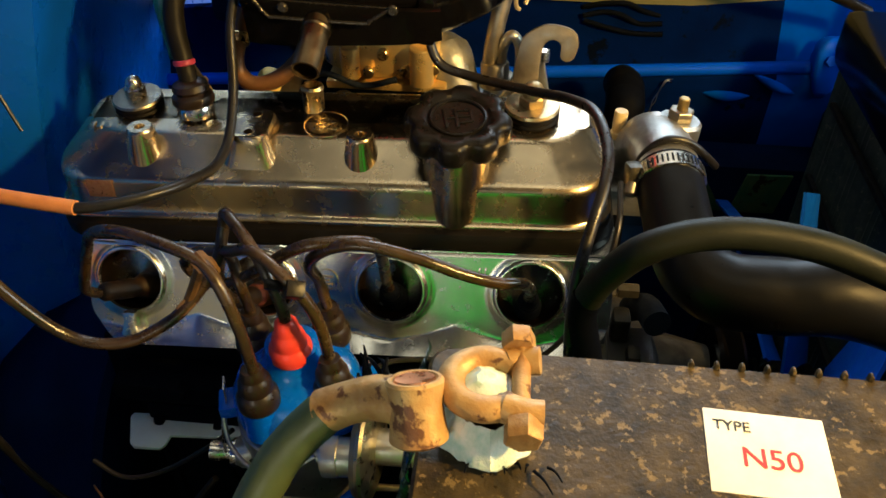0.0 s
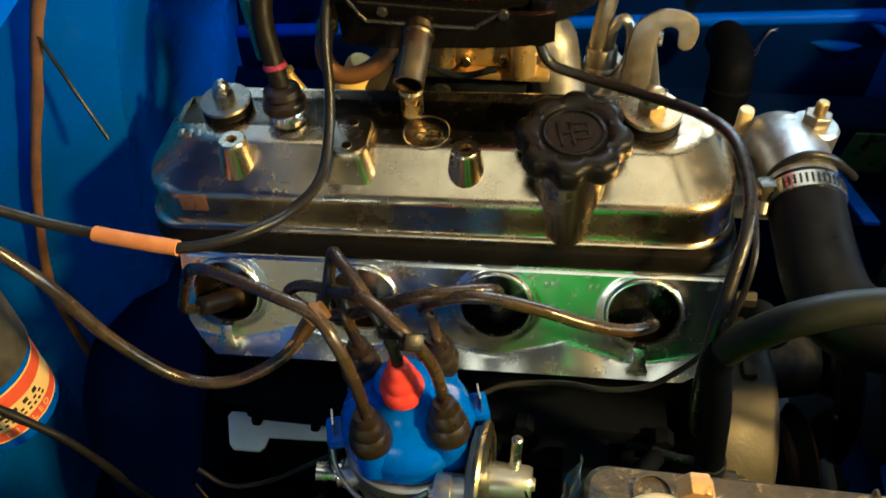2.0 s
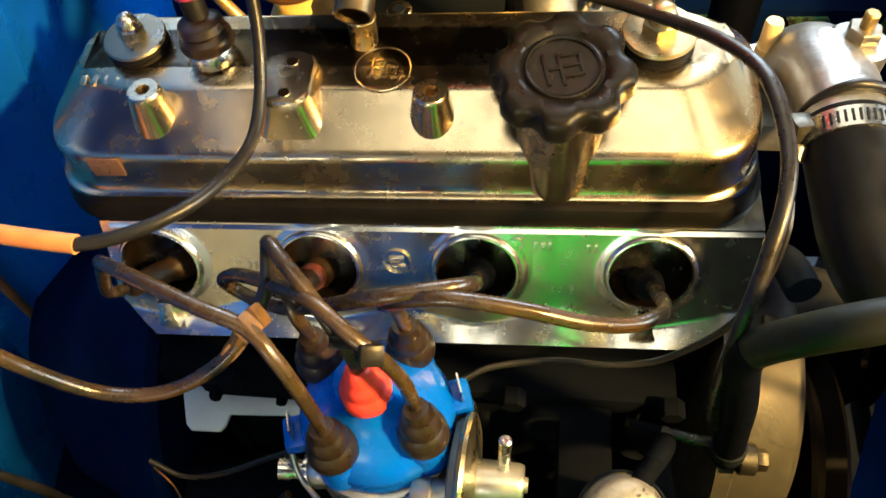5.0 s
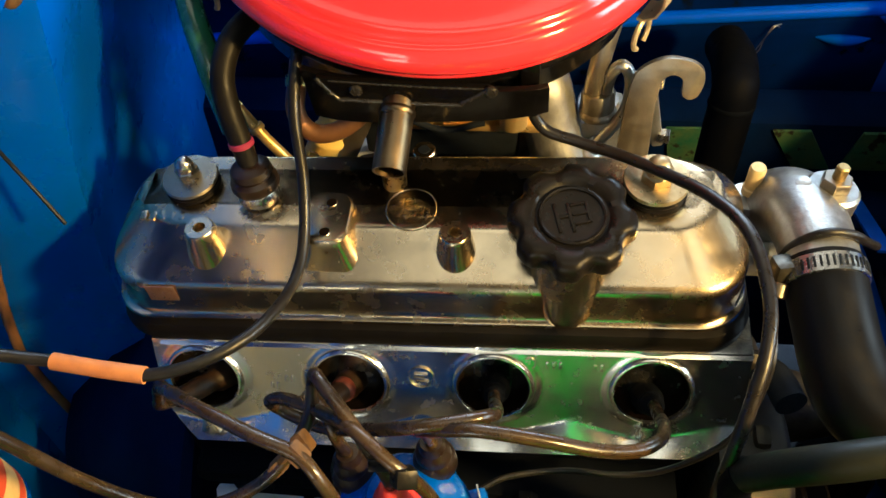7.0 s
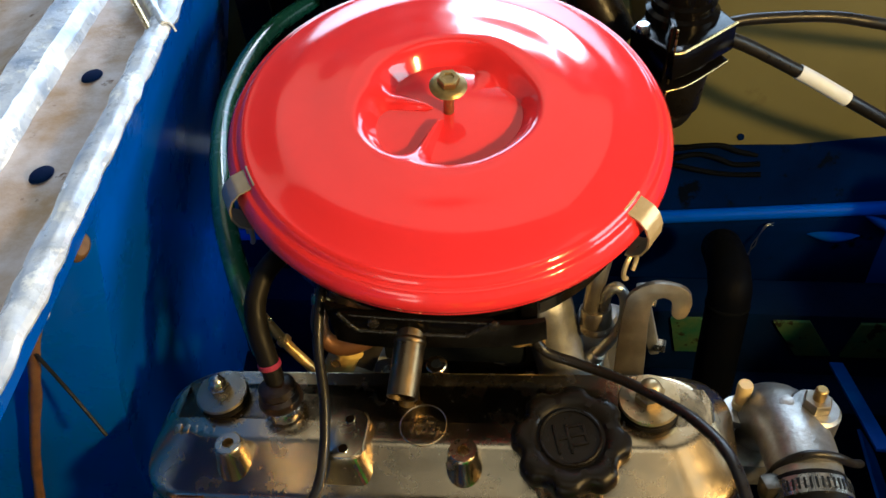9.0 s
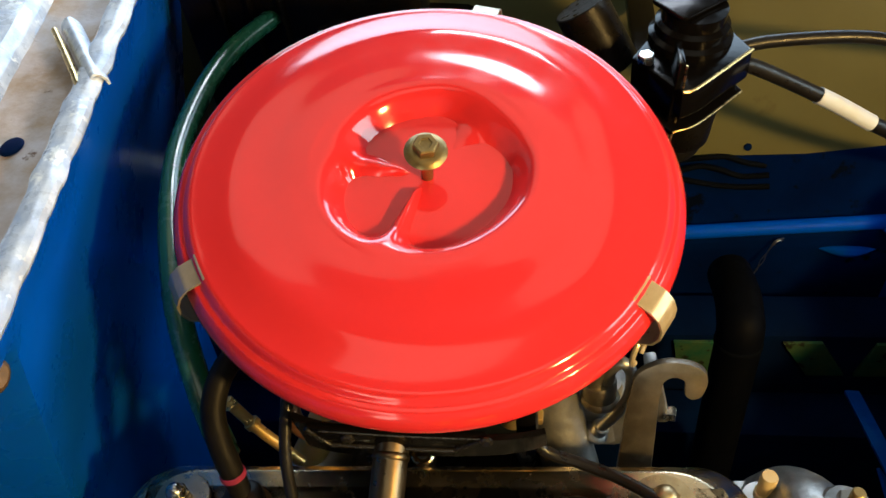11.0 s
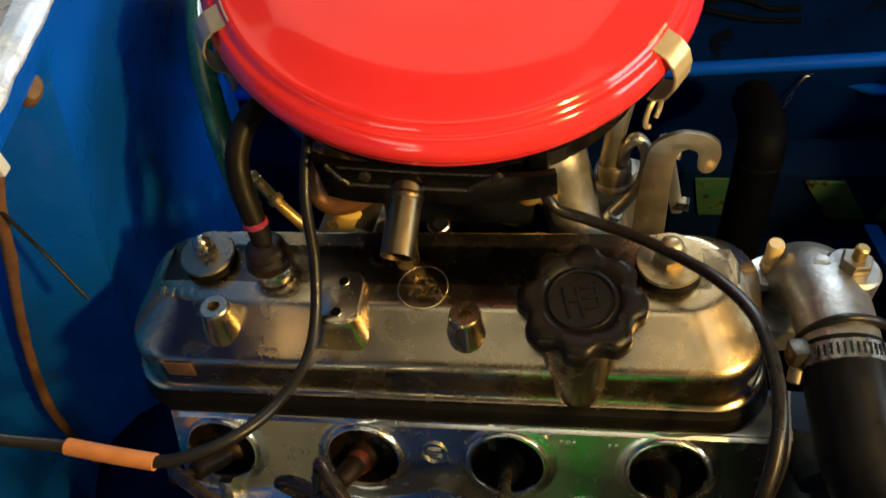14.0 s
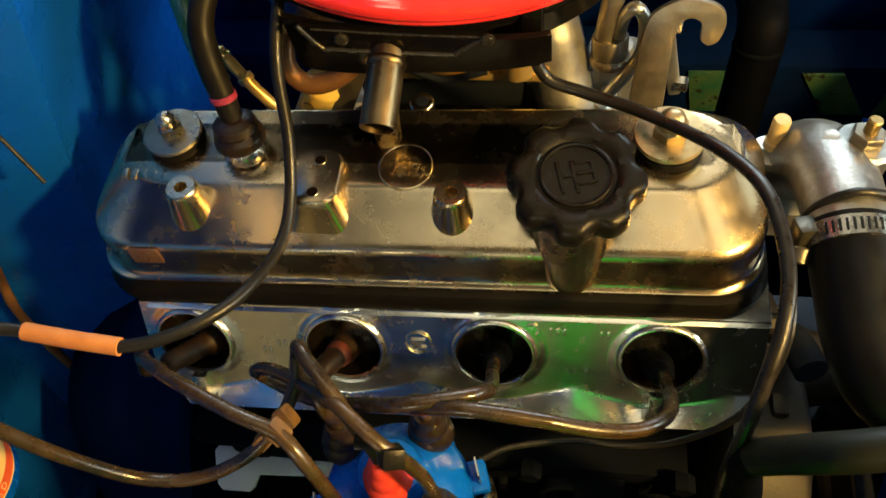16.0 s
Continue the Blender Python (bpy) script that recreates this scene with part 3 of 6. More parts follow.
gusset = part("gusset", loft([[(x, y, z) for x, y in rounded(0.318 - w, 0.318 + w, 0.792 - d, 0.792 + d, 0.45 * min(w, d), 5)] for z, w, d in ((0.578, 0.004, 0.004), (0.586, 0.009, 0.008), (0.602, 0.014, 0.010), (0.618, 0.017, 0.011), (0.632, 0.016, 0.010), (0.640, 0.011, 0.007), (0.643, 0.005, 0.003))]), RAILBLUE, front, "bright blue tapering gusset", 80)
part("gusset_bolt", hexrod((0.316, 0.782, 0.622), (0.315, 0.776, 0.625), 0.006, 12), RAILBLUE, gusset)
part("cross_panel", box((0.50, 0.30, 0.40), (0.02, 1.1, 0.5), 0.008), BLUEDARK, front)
part("top_bar", box((0.375, 0.26, 0.715), (0.05, 1.0, 0.03), 0.008), BLUEBODY, front)

stay_dir = (Vector((0.215, 0.675, 0.521)) - Vector((0.208, 0.540, 0.582)))
part("stay", box(None, (0.012, 0.003, stay_dir.length), 0.001, frame_of((Vector((0.215, 0.675, 0.521)) + Vector((0.208, 0.540, 0.582))) / 2, stay_dir)), BLUEPLASTIC, front, "flat blue stay")
radiator = thing("radiator", (0.305, 0.42, 0.22), "dusty finned radiator with dark metal tanks", "radiator")
part("core", sheet(lambda u, v: (0.305 + 0.0022 * math.sin(u * math.tau * 60), 0.10 + 0.625 * u, 0.26 + 0.40 * v), 250, 2, 0.004), FINS, radiator, "close-set dusty fins")
part("top_tank", box((0.307, 0.40, 0.685), (0.045, 0.62, 0.05), 0.012), BLACKPAN, radiator)
part("bottom_tank", box((0.307, 0.40, 0.235), (0.045, 0.62, 0.05), 0.012), BLACKPAN, radiator)
part("hose_neck", rod((0.305, 0.335, 0.662), (0.275, 0.335, 0.655), 0.0165), BLACKPAN, radiator)
for i in range(5):
    part("fin_bar", box((0.298, 0.4, 0.30 + i * 0.08), (0.006, 0.6, 0.006), 0.002), IRON, radiator)

bell = thing("gearbox_housing", (-0.36, 0.44, 0.2), "gearbox bell housing behind the engine, darkened to stand for shade", "gearbox")
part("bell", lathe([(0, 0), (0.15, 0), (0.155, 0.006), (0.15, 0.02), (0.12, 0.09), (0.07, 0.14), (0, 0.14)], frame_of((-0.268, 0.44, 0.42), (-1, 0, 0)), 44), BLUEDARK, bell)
part("starter", rod((-0.26, 0.31, 0.44), (-0.13, 0.31, 0.44), 0.03, 28), SHADEBLACK, bell)
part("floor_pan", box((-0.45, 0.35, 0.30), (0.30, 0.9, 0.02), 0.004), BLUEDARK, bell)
part("mount", box((-0.30, 0.44, 0.22), (0.06, 0.3, 0.16), 0.01), SHADEBLACK, bell)

# ---- engine ----
block = thing("engine_block", (-0.1, 0.43, 0.2), "cast-iron engine block under the cylinder head, blackened to stand for shade", "engine block")
part("crankcase", box((-0.10, 0.44, 0.40), (0.335, 0.15, 0.40), 0.012), SHADEBLACK, block)
part("side_cover", box((-0.10, 0.357, 0.50), (0.27, 0.03, 0.12), 0.008), SHADEBLACK, block)
part("rail", box((-0.10, 0.352, 0.575), (0.30, 0.03, 0.018), 0.006), SHADEBLACK, block)
part("sump", box((-0.10, 0.44, 0.17), (0.32, 0.17, 0.09), 0.02), SHADEBLACK, block)
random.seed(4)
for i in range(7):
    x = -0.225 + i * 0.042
    part("web", box((x, 0.345, 0.50 + 0.01 * random.uniform(-1, 1)), (0.007, 0.016, 0.11), 0.003), SHADEBLACK, block)
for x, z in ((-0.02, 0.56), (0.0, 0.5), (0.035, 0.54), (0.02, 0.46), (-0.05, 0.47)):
    part("core_plug", lathe([(0, 0.004), (0.010, 0.004), (0.0125, 0.009), (0.0145, 0.008), (0.0145, 0)], frame_of((x, 0.336, z), (0, -1, 0.1)), 22), SHADEBLACK, block)
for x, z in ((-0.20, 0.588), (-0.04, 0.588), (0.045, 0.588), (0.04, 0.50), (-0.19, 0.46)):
    part("bolt", hexrod((x, 0.338, z), (x, 0.328, z), 0.007, 11), SHADEBLACK, block)

# cylinder head: sloping face with four plug wells
SKEW = Matrix(((1, 0, 0, 0), (0.026, 1, 0, 0.0026), (0.018, 0, 1, 0.0018), (0, 0, 0, 1)))   # the engine sits slightly askew


def ax(x):
    return Vector((x, 0.026 * (x + 0.1), 0.018 * (x + 0.1)))


FACE = Vector((0, 0.3725, 0.6545))          # middle of the sloping face
UP = Vector((0, 0.0262, 0.0618)).normalized()   # up the slope
OUT = Vector((0, -0.0618, 0.0262)).normalized()  # away from the face
WELLS = (-0.2295, -0.1435, -0.0615, 0.0255)
head = thing("cylinder_head", (-0.1, 0.43, 0.6), "bare aluminium cylinder head with four round plug wells", "cylinder head")
HX0, HX1, HV0, HV1 = -0.258, 0.076, -0.042, 0.026


def swell(x, v):
    """Relief of the head's face: raised rings round the wells and a bottom lip that scallops between them."""
    out = 0.0
    near = min(abs(x - w) for w in WELLS)
    lip = -0.0355 + 0.0125 * min(1.0, near / 0.0415) ** 1.3
    out += 0.0085 * max(0.0, lip - v) / (lip - HV0)
    for w in WELLS:
        d = math.hypot(x - w, v)
        if d < 0.0275:
            t = max(0.0, min(1.0, (0.0275 - d) / 0.004))
            out += 0.0012 * t * t * (3 - 2 * t)
    return out


def face(u, v):
    x, s = HX0 + (HX1 - HX0) * u, HV0 + (HV1 - HV0) * v
    low = max(0.0, (HV0 + 0.026 - s) / 0.026)           # round off the lower corners
    pull = 0.020 * low ** 2.2
    x2 = HX0 + pull + (x - HX0) * (HX1 - HX0 - pull * 2.2) / (HX1 - HX0)
    return FACE + ax(x2) + UP * s + OUT * swell(x2, s)


def no_well(u, v):
    x, s = HX0 + (HX1 - HX0) * u, HV0 + (HV1 - HV0) * v
    return all(math.hypot(x - w, s) > 0.0214 for w in WELLS)


part("face", sheet(face, 200, 42, 0, no_well), HEADCAST, head, "polished sloping face with green reflections", 60)
part("deck", prism([(0.3795, 0.6765), (0.385, 0.6785), (0.485, 0.6785), (0.485, 0.61), (0.42, 0.606), (0.374, 0.606), (0.372, 0.612), (0.3925, 0.668)], 0.330, SKEW @ Matrix(((0, 0, 1, -0.2535), (1, 0, 0, 0), (0, 1, 0, 0), (0, 0, 0, 1))), 0.0015), HEADCAST, head)
part("bottom_lip", sheet(lambda u, v: face(u, 0) + Vector((0, 0.05 * v, -0.004 * math.sin(v * 3.14))), 120, 6, 0), HEADCAST, head)
part("end_face", sheet(lambda u, v: face(0, v) + Vector((0, 0.08 * u, 0)), 10, 20, 0), HEADCAST, head)
part("end_face", sheet(lambda u, v: face(1, v) + Vector((0, 0.08 * u, 0)), 10, 20, 0), HEADCAST, head)
for i, w in enumerate(WELLS):
    m = frame_of(FACE + ax(w), OUT)
    well = part("plug_well", lathe([(0.0238, -0.0005), (0.0232, 0.0016), (0.0224, 0.0030), (0.0216, 0.0035), (0.0207, 0.0035), (0.0200, 0.0026), (0.0198, -0.004)], m, 44), HEADCAST, head, "raised bright rim of a plug well")
    part("bore", lathe([(0.01985, 0.0018), (0.0196, -0.012), (0.0185, -0.034), (0.0175, -0.046), (0, -0.048)], m, 32), WELL, well, "near-black bore")
    if i in (0, 3):
        part("drip_tab", prism([(-0.0042, -0.0205), (-0.0036, -0.026), (-0.0042, -0.031), (-0.0062, -0.0365), (0.0062, -0.0365), (0.0042, -0.031), (0.0036, -0.026), (0.0042, -0.0205)], 0.0080, Matrix.Translation(FACE + ax(w) + OUT * 0.0005) @ Matrix((Vector((1, 0, 0)), UP, OUT)).transposed().to_4x4(), 0.0008), HEADCAST, well)
FM = Matrix((Vector((1, 0, 0)), UP, OUT)).transposed().to_4x4()
mark = Matrix.Translation(FACE + ax(-0.1025) + UP * 0.004 + OUT * 0.0003) @ FM
part("cast_mark", lathe([(0.0066, 0), (0.0066, 0.001), (0.0074, 0.001), (0.0074, 0)], mark, 30), HEADCAST, head, "small raised ring mark")
for dx, dy, w in ((0, 0.0022, 0.008), (-0.001, -0.0002, 0.006), (0.0008, -0.0026, 0.007)):
    part("cast_bar", box(None, (w, 0.0011, 0.0016), 0.0003, mark @ Matrix.Translation((dx, dy, 0.0005))), HEADCAST, head)
for x, v, k in ((-0.032, 0.015, 3), (-0.006, 0.014, 2), (-0.181, 0.0, 2), (-0.19, -0.005, 2)):
    for j in range(k):
        part("cast_bar", box(None, (0.0016, 0.0042, 0.001), 0.0003, Matrix.Translation(FACE + ax(x + j * 0.0036) + UP * v + OUT * 0.0002) @ FM), HEADCAST, head)
part("cast_ring", lathe([(0.0032, 0), (0.0032, 0.0008), (0.004, 0.0008), (0.004, 0)], Matrix.Translation(FACE + ax(-0.042) + UP * 0.016) @ FM, 20), HEADCAST, head)

# valve cover
gasket = loft([[(x, y, z) for x, y in rounded(-0.2730 + i, 0.0695 - i, 0.3875 + i, 0.484 - i, 0.026)] for z, i in ((0.6786, -0.0035), (0.680, -0.0050), (0.686, -0.0052), (0.6900, -0.0030), (0.6915, 0.001))])
gasket.transform(SKEW)
gk = thing("cover_gasket", (-0.1, 0.43, 0.68), "black rubber gasket between cover and head", "gasket")
part("seal", gasket, GASKETBLACK, gk)
for x in (-0.19, -0.02):
    part("tab", box((x, 0.3855 + 0.026 * (x + 0.1), 0.6855 + 0.018 * (x + 0.1)), (0.010, 0.003, 0.004), 0.001), RUBBER, gk)
cover = thing("valve_cover", (-0.1, 0.43, 0.687), "polished aluminium valve cover, slightly dull and smeared", "valve cover")
CX0, CX1, CY0, CY1 = -0.2775, 0.0695, 0.3905, 0.4805


def top_z(x, y):
    return 0.7370 + 0.018 * (x + 0.1) + 0.06 * (y - 0.441)


levels = []
# upright wall, rounded shoulder, flat chamfer, softly broken edge to the top
ROUND = [(0.7165 + 0.008 * math.sin(radians(q)), 0.0008 + 0.008 * (1 - math.cos(radians(q)))) for q in (0, 8, 17, 26, 35, 44, 53, 61)]
EDGE = [(0.7366, 0.0285), (0.7371, 0.0300), (0.73725, 0.0325), (0.73725, 0.037)]
SLOPE = [(0.7235 + 0.0131 * u, 0.0049 + 0.0236 * u) for u in (0.05, 0.35, 0.65, 0.95)]
for z, i in [(0.6905, -0.0022), (0.6922, -0.0032), (0.694, -0.0028), (0.695, -0.0008), (0.697, 0.0), (0.701, 0.0003), (0.708, 0.0005)] + ROUND + SLOPE + EDGE:
    r = 0.028 + 0.10 * max(0.0, i)
    e = i if i < 0 else i * 0.5
    w = max(0.0, min(1.0, (z - 0.70) / 0.03))
    levels.append([(x, y, z + 0.06 * w * (y - 0.441)) for x, y in rounded(CX0 + e, CX1 - e, CY0 + i, CY1 - i * 0.4, r, 10)])
shell = loft(levels)
shell.transform(SKEW)
part("shell", shell, POLISHED, cover, "", 50)


def boss(x, y, z, r0, r1, low, name="boss"):
    b = part(name, lathe([(r0 * 1.12, low - z), (r0 * 1.02, low - z + 0.005), (r1 * 1.03, -0.0025), (r1, -0.0008), (r1 * 0.9, 0), (r1 * 0.42, 0), (r1 * 0.38, -0.001), (r1 * 0.36, -0.009), (0, -0.009)], Matrix.Translation((x, y, z)), 24), POLISHED, cover)
    return b


boss(-0.2178, 0.4080, 0.7430, 0.0108, 0.0080, 0.7215)
boss(-0.0825, 0.4115, 0.7440, 0.0108, 0.0082, 0.7215)
pad = loft([[(x, y, z) for x, y in rounded(-0.163 - g, -0.1385 + g, 0.402 - g * 0.7, 0.436 + g * 0.4, 0.0085, 6)] for z, g in ((0.722, 0.006), (0.731, 0.0028), (0.737, 0.0012), (0.7418, 0.0003), (0.7430, -0.001))])
pd = part("bracket_pad", pad, POLISHED, cover)
for y in (0.4085, 0.4285):
    part("screw_hole", lathe([(0.0028, 0.0006), (0.0034, 0.0), (0.0034, -0.0002)], Matrix.Translation((-0.150, y, 0.7428)), 16), POLISHED, pd)
    part("screw_hole", lathe([(0, 0.0003), (0.0027, 0.0003)], Matrix.Translation((-0.150, y, 0.7431)), 16), WELL, pd, "dark threaded hole")
part("filler_neck", lathe([(0.0183, -0.0485), (0.0185, -0.046), (0.0196, -0.018), (0.0202, -0.004), (0.0202, 0.002), (0, 0.002)], Matrix.Translation((-0.024, 0.4072, 0.742)), 36), POLISHED, cover, "tapered filler neck")
em = frame_of((-0.108, 0.4318, top_z(-0.108, 0.4318)), (-0.018, -0.06, 1), 2)
part("emblem_ring", lathe([(0.0131, 0), (0.0132, 0.0005), (0.0136, 0.0007), (0.0140, 0.0005), (0.0141, 0)], em, 44), POLISHED, cover, "raised emblem ring")
for x, y, w, h, a in ((-0.0055, 0.001, 0.0014, 0.012, -12), (-0.0012, 0.0052, 0.013, 0.0012, 8), (-0.0018, 0.0, 0.005, 0.0013, 4), (-0.0018, -0.0042, 0.005, 0.0013, 4), (0.0022, -0.001, 0.0013, 0.008, -8),
                      (0.006, 0.0, 0.0013, 0.009, -8), (0.0075, -0.0045, 0.0075, 0.0013, 10), (0.0085, -0.003, 0.0013, 0.008, -8), (0.004, 0.002, 0.005, 0.0012, 6)):
    part("emblem_bar", box(None, (w, h, 0.0010), 0.0003, em @ Matrix.Translation((x, y, 0.0004)) @ Matrix.Rotation(radians(a), 4, "Z")), POLISHED, cover)
for i in range(5):
    part("raised_bar", box(None, (0.0034, 0.006, 0.001), 0.0004, frame_of((-0.2565 + i * 0.0055, 0.4225, top_z(-0.2565 + i * 0.0055, 0.4225)), (0, -0.06, 1)) @ Matrix.Rotation(radians(-12 if i % 2 else 8), 4, "Z")), POLISHED, cover)
lug = part("lug", rod((-0.1085, 0.4860, 0.715), (-0.1085, 0.4850, 0.7275), 0.0068), POLISHED, cover)
part("lug_hole", lathe([(0, 0.0004), (0.0034, 0.0004), (0.0036, 0)], Matrix.Translation((-0.1085, 0.4850, 0.7275)), 14), IRON, lug)
part("vent_nipple", lathe([(0.0078, 0), (0.0078, 0.003), (0.0068, 0.0045), (0.0068, 0.017), (0.0074, 0.019), (0.0066, 0.021), (0.0052, 0.021), (0.005, 0.008), (0, 0.008)], frame_of((-0.1195, 0.4495, 0.7325), (0, 0.05, 1)), 24), BRASS, cover, "yellowed metal vent nipple")

for x, y, s, lab in ((-0.2335, 0.4445, 0.92, "zinc-plated dome nut on the rear of the cover"), (0.0195, 0.4490, 1.0, "yellowed dome nut on the front of the cover")):
    nut = thing("cover_nut", (x, y, 0.734), lab, "nut", "valve cover nuts")
    m = frame_of((x, y, top_z(x, y) - 0.0004), (-0.018, -0.06, 1)) @ Matrix.Diagonal((s, s, 1.0 if x < 0 else 1.2, 1))
    big = m @ Matrix.Diagonal((1, 1, 1, 1) if x < 0 else (1.2, 1.2, 0.92, 1))
    part("seal", lathe([(0, 0), (0.0150, 0), (0.0162, 0.0015), (0.0155, 0.003), (0.0162, 0.0045), (0.0155, 0.0062), (0, 0.0062)], m @ Matrix.Diagonal((1.04, 1.04, 1, 1)), 36), GASKETBLACK, nut, "black rubber seal")
    part("washer", lathe([(0, 0.0062), (0.0165, 0.0062), (0.0172, 0.0072), (0.0165, 0.0085), (0.006, 0.0092), (0, 0.0092)], m, 40), IVORYZINC if x < 0 else CREAMZINC, nut)
    part("hex", lathe([(0, 0.009), (0.0069, 0.009), (0.0072, 0.0098), (0.0072, 0.0148), (0.0062, 0.0158), (0, 0.0158)], big @ Matrix.Rotation(0.3, 4, "Z"), 6), ZINC if x < 0 else CREAMZINC, nut)
    part("dome", lathe([(0.0058, 0.0152), (0.0056, 0.018), (0.0046, 0.0208), (0.0026, 0.0225), (0, 0.023)], big, 20), ZINC if x < 0 else CREAMZINC, nut)

cap = thing("oil_filler_cap", (-0.024, 0.4165, 0.743), "black scalloped plastic oil filler cap, scuffed", "oil cap")
CM = frame_of((-0.024, 0.4165, 0.7425), (0.0, -0.13, 1))
lobes = lambda a, r, z: (0.93 * r * (1 + 0.075 * math.tanh(1.7 * math.cos(8 * a + 0.4) + 0.5) * min(1, max(0, (r - 0.02) / 0.01))), z)
part("grip", lathe([(0, 0.0), (0.0265, 0.0), (0.0308, 0.002), (0.0322, 0.005), (0.0322, 0.0125), (0.0308, 0.0155), (0.0275, 0.0168), (0.0215, 0.0165), (0.0200, 0.0148), (0.0192, 0.0146), (0, 0.0146)], CM, 128, lobes), BLACKPLASTIC, cap, "", 50)
part("raised_ring", lathe([(0.0152, 0.0144), (0.0152, 0.0158), (0.0162, 0.0162), (0.017, 0.0158), (0.017, 0.0144)], CM, 40), BLACKPLASTIC, cap)
for i, (x, y, w, h) in enumerate(((-0.0075, 0, 0.0018, 0.017), (-0.0045, 0, 0.0055, 0.0016), (-0.001, -0.001, 0.0018, 0.017), (0.004, 0.006, 0.008, 0.0016), (0.004, 0.0005, 0.008, 0.0016), (0.004, -0.005, 0.008, 0.0016), (0.008, 0.0005, 0.0016, 0.012))):
    part("raised_bar", box(None, (w, h, 0.0014), 0.0004, CM @ Matrix.Rotation(0.25, 4, "Z") @ Matrix.Translation((x, y, 0.0148))), BLACKPLASTIC, cap)

# Red reflection on the cover's front face, drawn as a thin coloured patch.
pm = box((-0.2425, 0.3907, 0.7125), (0.0165, 0.0008, 0.0125), 0.0003)
pm.transform(SKEW)
part("reflection_patch", pm, REDREFLECT, cover, "faint red patch standing for a reflection")

# breather elbow and hose at the rear of the cover
br = thing("breather_hose", (-0.193, 0.438, 0.734), "brown-black breather hose with a pink band in the cover", "hose")
BX = Vector((-0.193, 0.4375, 0.7350))
part("fitting", lathe([(0, 0), (0.0112, 0), (0.0118, 0.002), (0.0110, 0.0075), (0.0098, 0.009), (0, 0.009)], frame_of(BX, (-0.08, 0.12, 1)), 28), ZINC, br, "bright metal fitting")
part("grommet", lathe([(0, 0.008), (0.0122, 0.008), (0.0134, 0.0105), (0.0128, 0.014), (0.0104, 0.016), (0.0116, 0.018), (0.0108, 0.0215), (0.0084, 0.023), (0, 0.023)], frame_of(BX, (-0.08, 0.12, 1)), 28), BROWNRUBBER, br, "stepped brown grommet")
part("hose", tube([(-0.1945, 0.4402, 0.750), (-0.1985, 0.447, 0.766), (-0.2040, 0.457, 0.783), (-0.2060, 0.468, 0.797), (-0.2010, 0.484, 0.808), (-0.187, 0.503, 0.812), (-0.165, 0.525, 0.810)], lambda t: 0.0054 + 0.0010 * min(1, t * 4), 18), OLDRUBBER, br)
part("band", lathe([(0.0062, 0), (0.0069, 0.0006), (0.0069, 0.003), (0.0062, 0.0036)], frame_of((-0.1983, 0.4466, 0.7650), (-0.15, 0.3, 1)), 24), PINK, br, "pink plastic band")

# ---- air cleaner, carburettor and manifold ----
LID_C, LID_N = Vector((-0.1011, 0.5739, 0.8479)), Vector((0.0864, -0.1952, 1.0)).normalized()
LM = frame_of(LID_C, LID_N, 0)
air = thing("air_cleaner", (-0.1, 0.57, 0.79), "round air cleaner with glossy red lid on a black pan", "air cleaner")


def dish(a, r, z):
    # scalloped well in the middle with three spokes that rise to its brim
    if r < 0.060:
        edge = 0.0555 + 0.0013 * math.cos(3 * a + 1) + 0.0012 * math.sin(2 * a) + 0.0007 * math.cos(5 * a)
        t = max(0.0, min(1.0, (edge - r) / 0.019))
        sink = 0.0175 * t * t * (3 - 2 * t)
        keep = 1.0
        for at, weight, power in ((radians(-109), 0.85, 60), (radians(171), 0.55, 30), (radians(52), 0.22, 14)):
            keep -= weight * max(0.0, math.cos(a - at)) ** power * min(1.0, r / 0.014)
        sink *= keep
        sink += t * (-0.0035 * (r / 0.05) * math.sin(a) + 0.0026 * noise.noise((r * math.cos(a) * 45, r * math.sin(a) * 45, 2)) + 0.0005 * noise.noise((r * math.cos(a) * 130, r * math.sin(a) * 130, 5)))
        return (r, z - sink)
    return (r, z + 0.0003 * math.sin(3 * a + r * 90))


def ease(x):
    x = max(0.0, min(1.0, x))
    return x * x * (3 - 2 * x)


def lid_z(r):
    return 0.0228 - 0.060 * (r - 0.06) - 0.0006 * ease((r - 0.0700) / 0.016) - 0.0006 * ease((r - 0.0950) / 0.016) - 0.0028 * ease((r - 0.098) / 0.026)


prof = [(0.0, 0.0228)] + [(0.004 + 0.0022 * i, 0.0228) for i in range(26)] + [(0.0605 + 0.0016 * i, lid_z(0.0605 + 0.0016 * i)) for i in range(40)] + [(0.1246, 0.0138), (0.1260, 0.0122), (0.1270, 0.0108), (0.1280, 0.0103), (0.1292, 0.0104), (0.1304, 0.0095), (0.1326, 0.0066), (0.1345, 0.0035), (0.1352, 0.0),
        (0.1345, -0.002), (0.1328, -0.0032), (0.1332, -0.0046), (0.1330, -0.0062), (0.1318, -0.0075), (0.129, -0.0078), (0.129, -0.006), (0.1, 0.008), (0, 0.012)]
lid = part("lid", lathe(prof, LM, 144, dish), RED, air, "glossy red stepped steel lid", 60)
part("pan", lathe([(0, -0.010), (0.128, -0.010), (0.1292, -0.013), (0.1285, -0.018), (0.1265, -0.021), (0.1225, -0.026), (0.1205, -0.044), (0.1165, -0.051), (0.108, -0.0545), (0.06, -0.058), (0, -0.058)], LM, 96,
                  lambda a, r, z: (r * (1 - 0.05 * max(0, math.cos(5 * a + 1.2)) * (1 if -0.05 < z < -0.02 else 0)), z)), BLACKPAN, air, "black enamelled pan", 45)
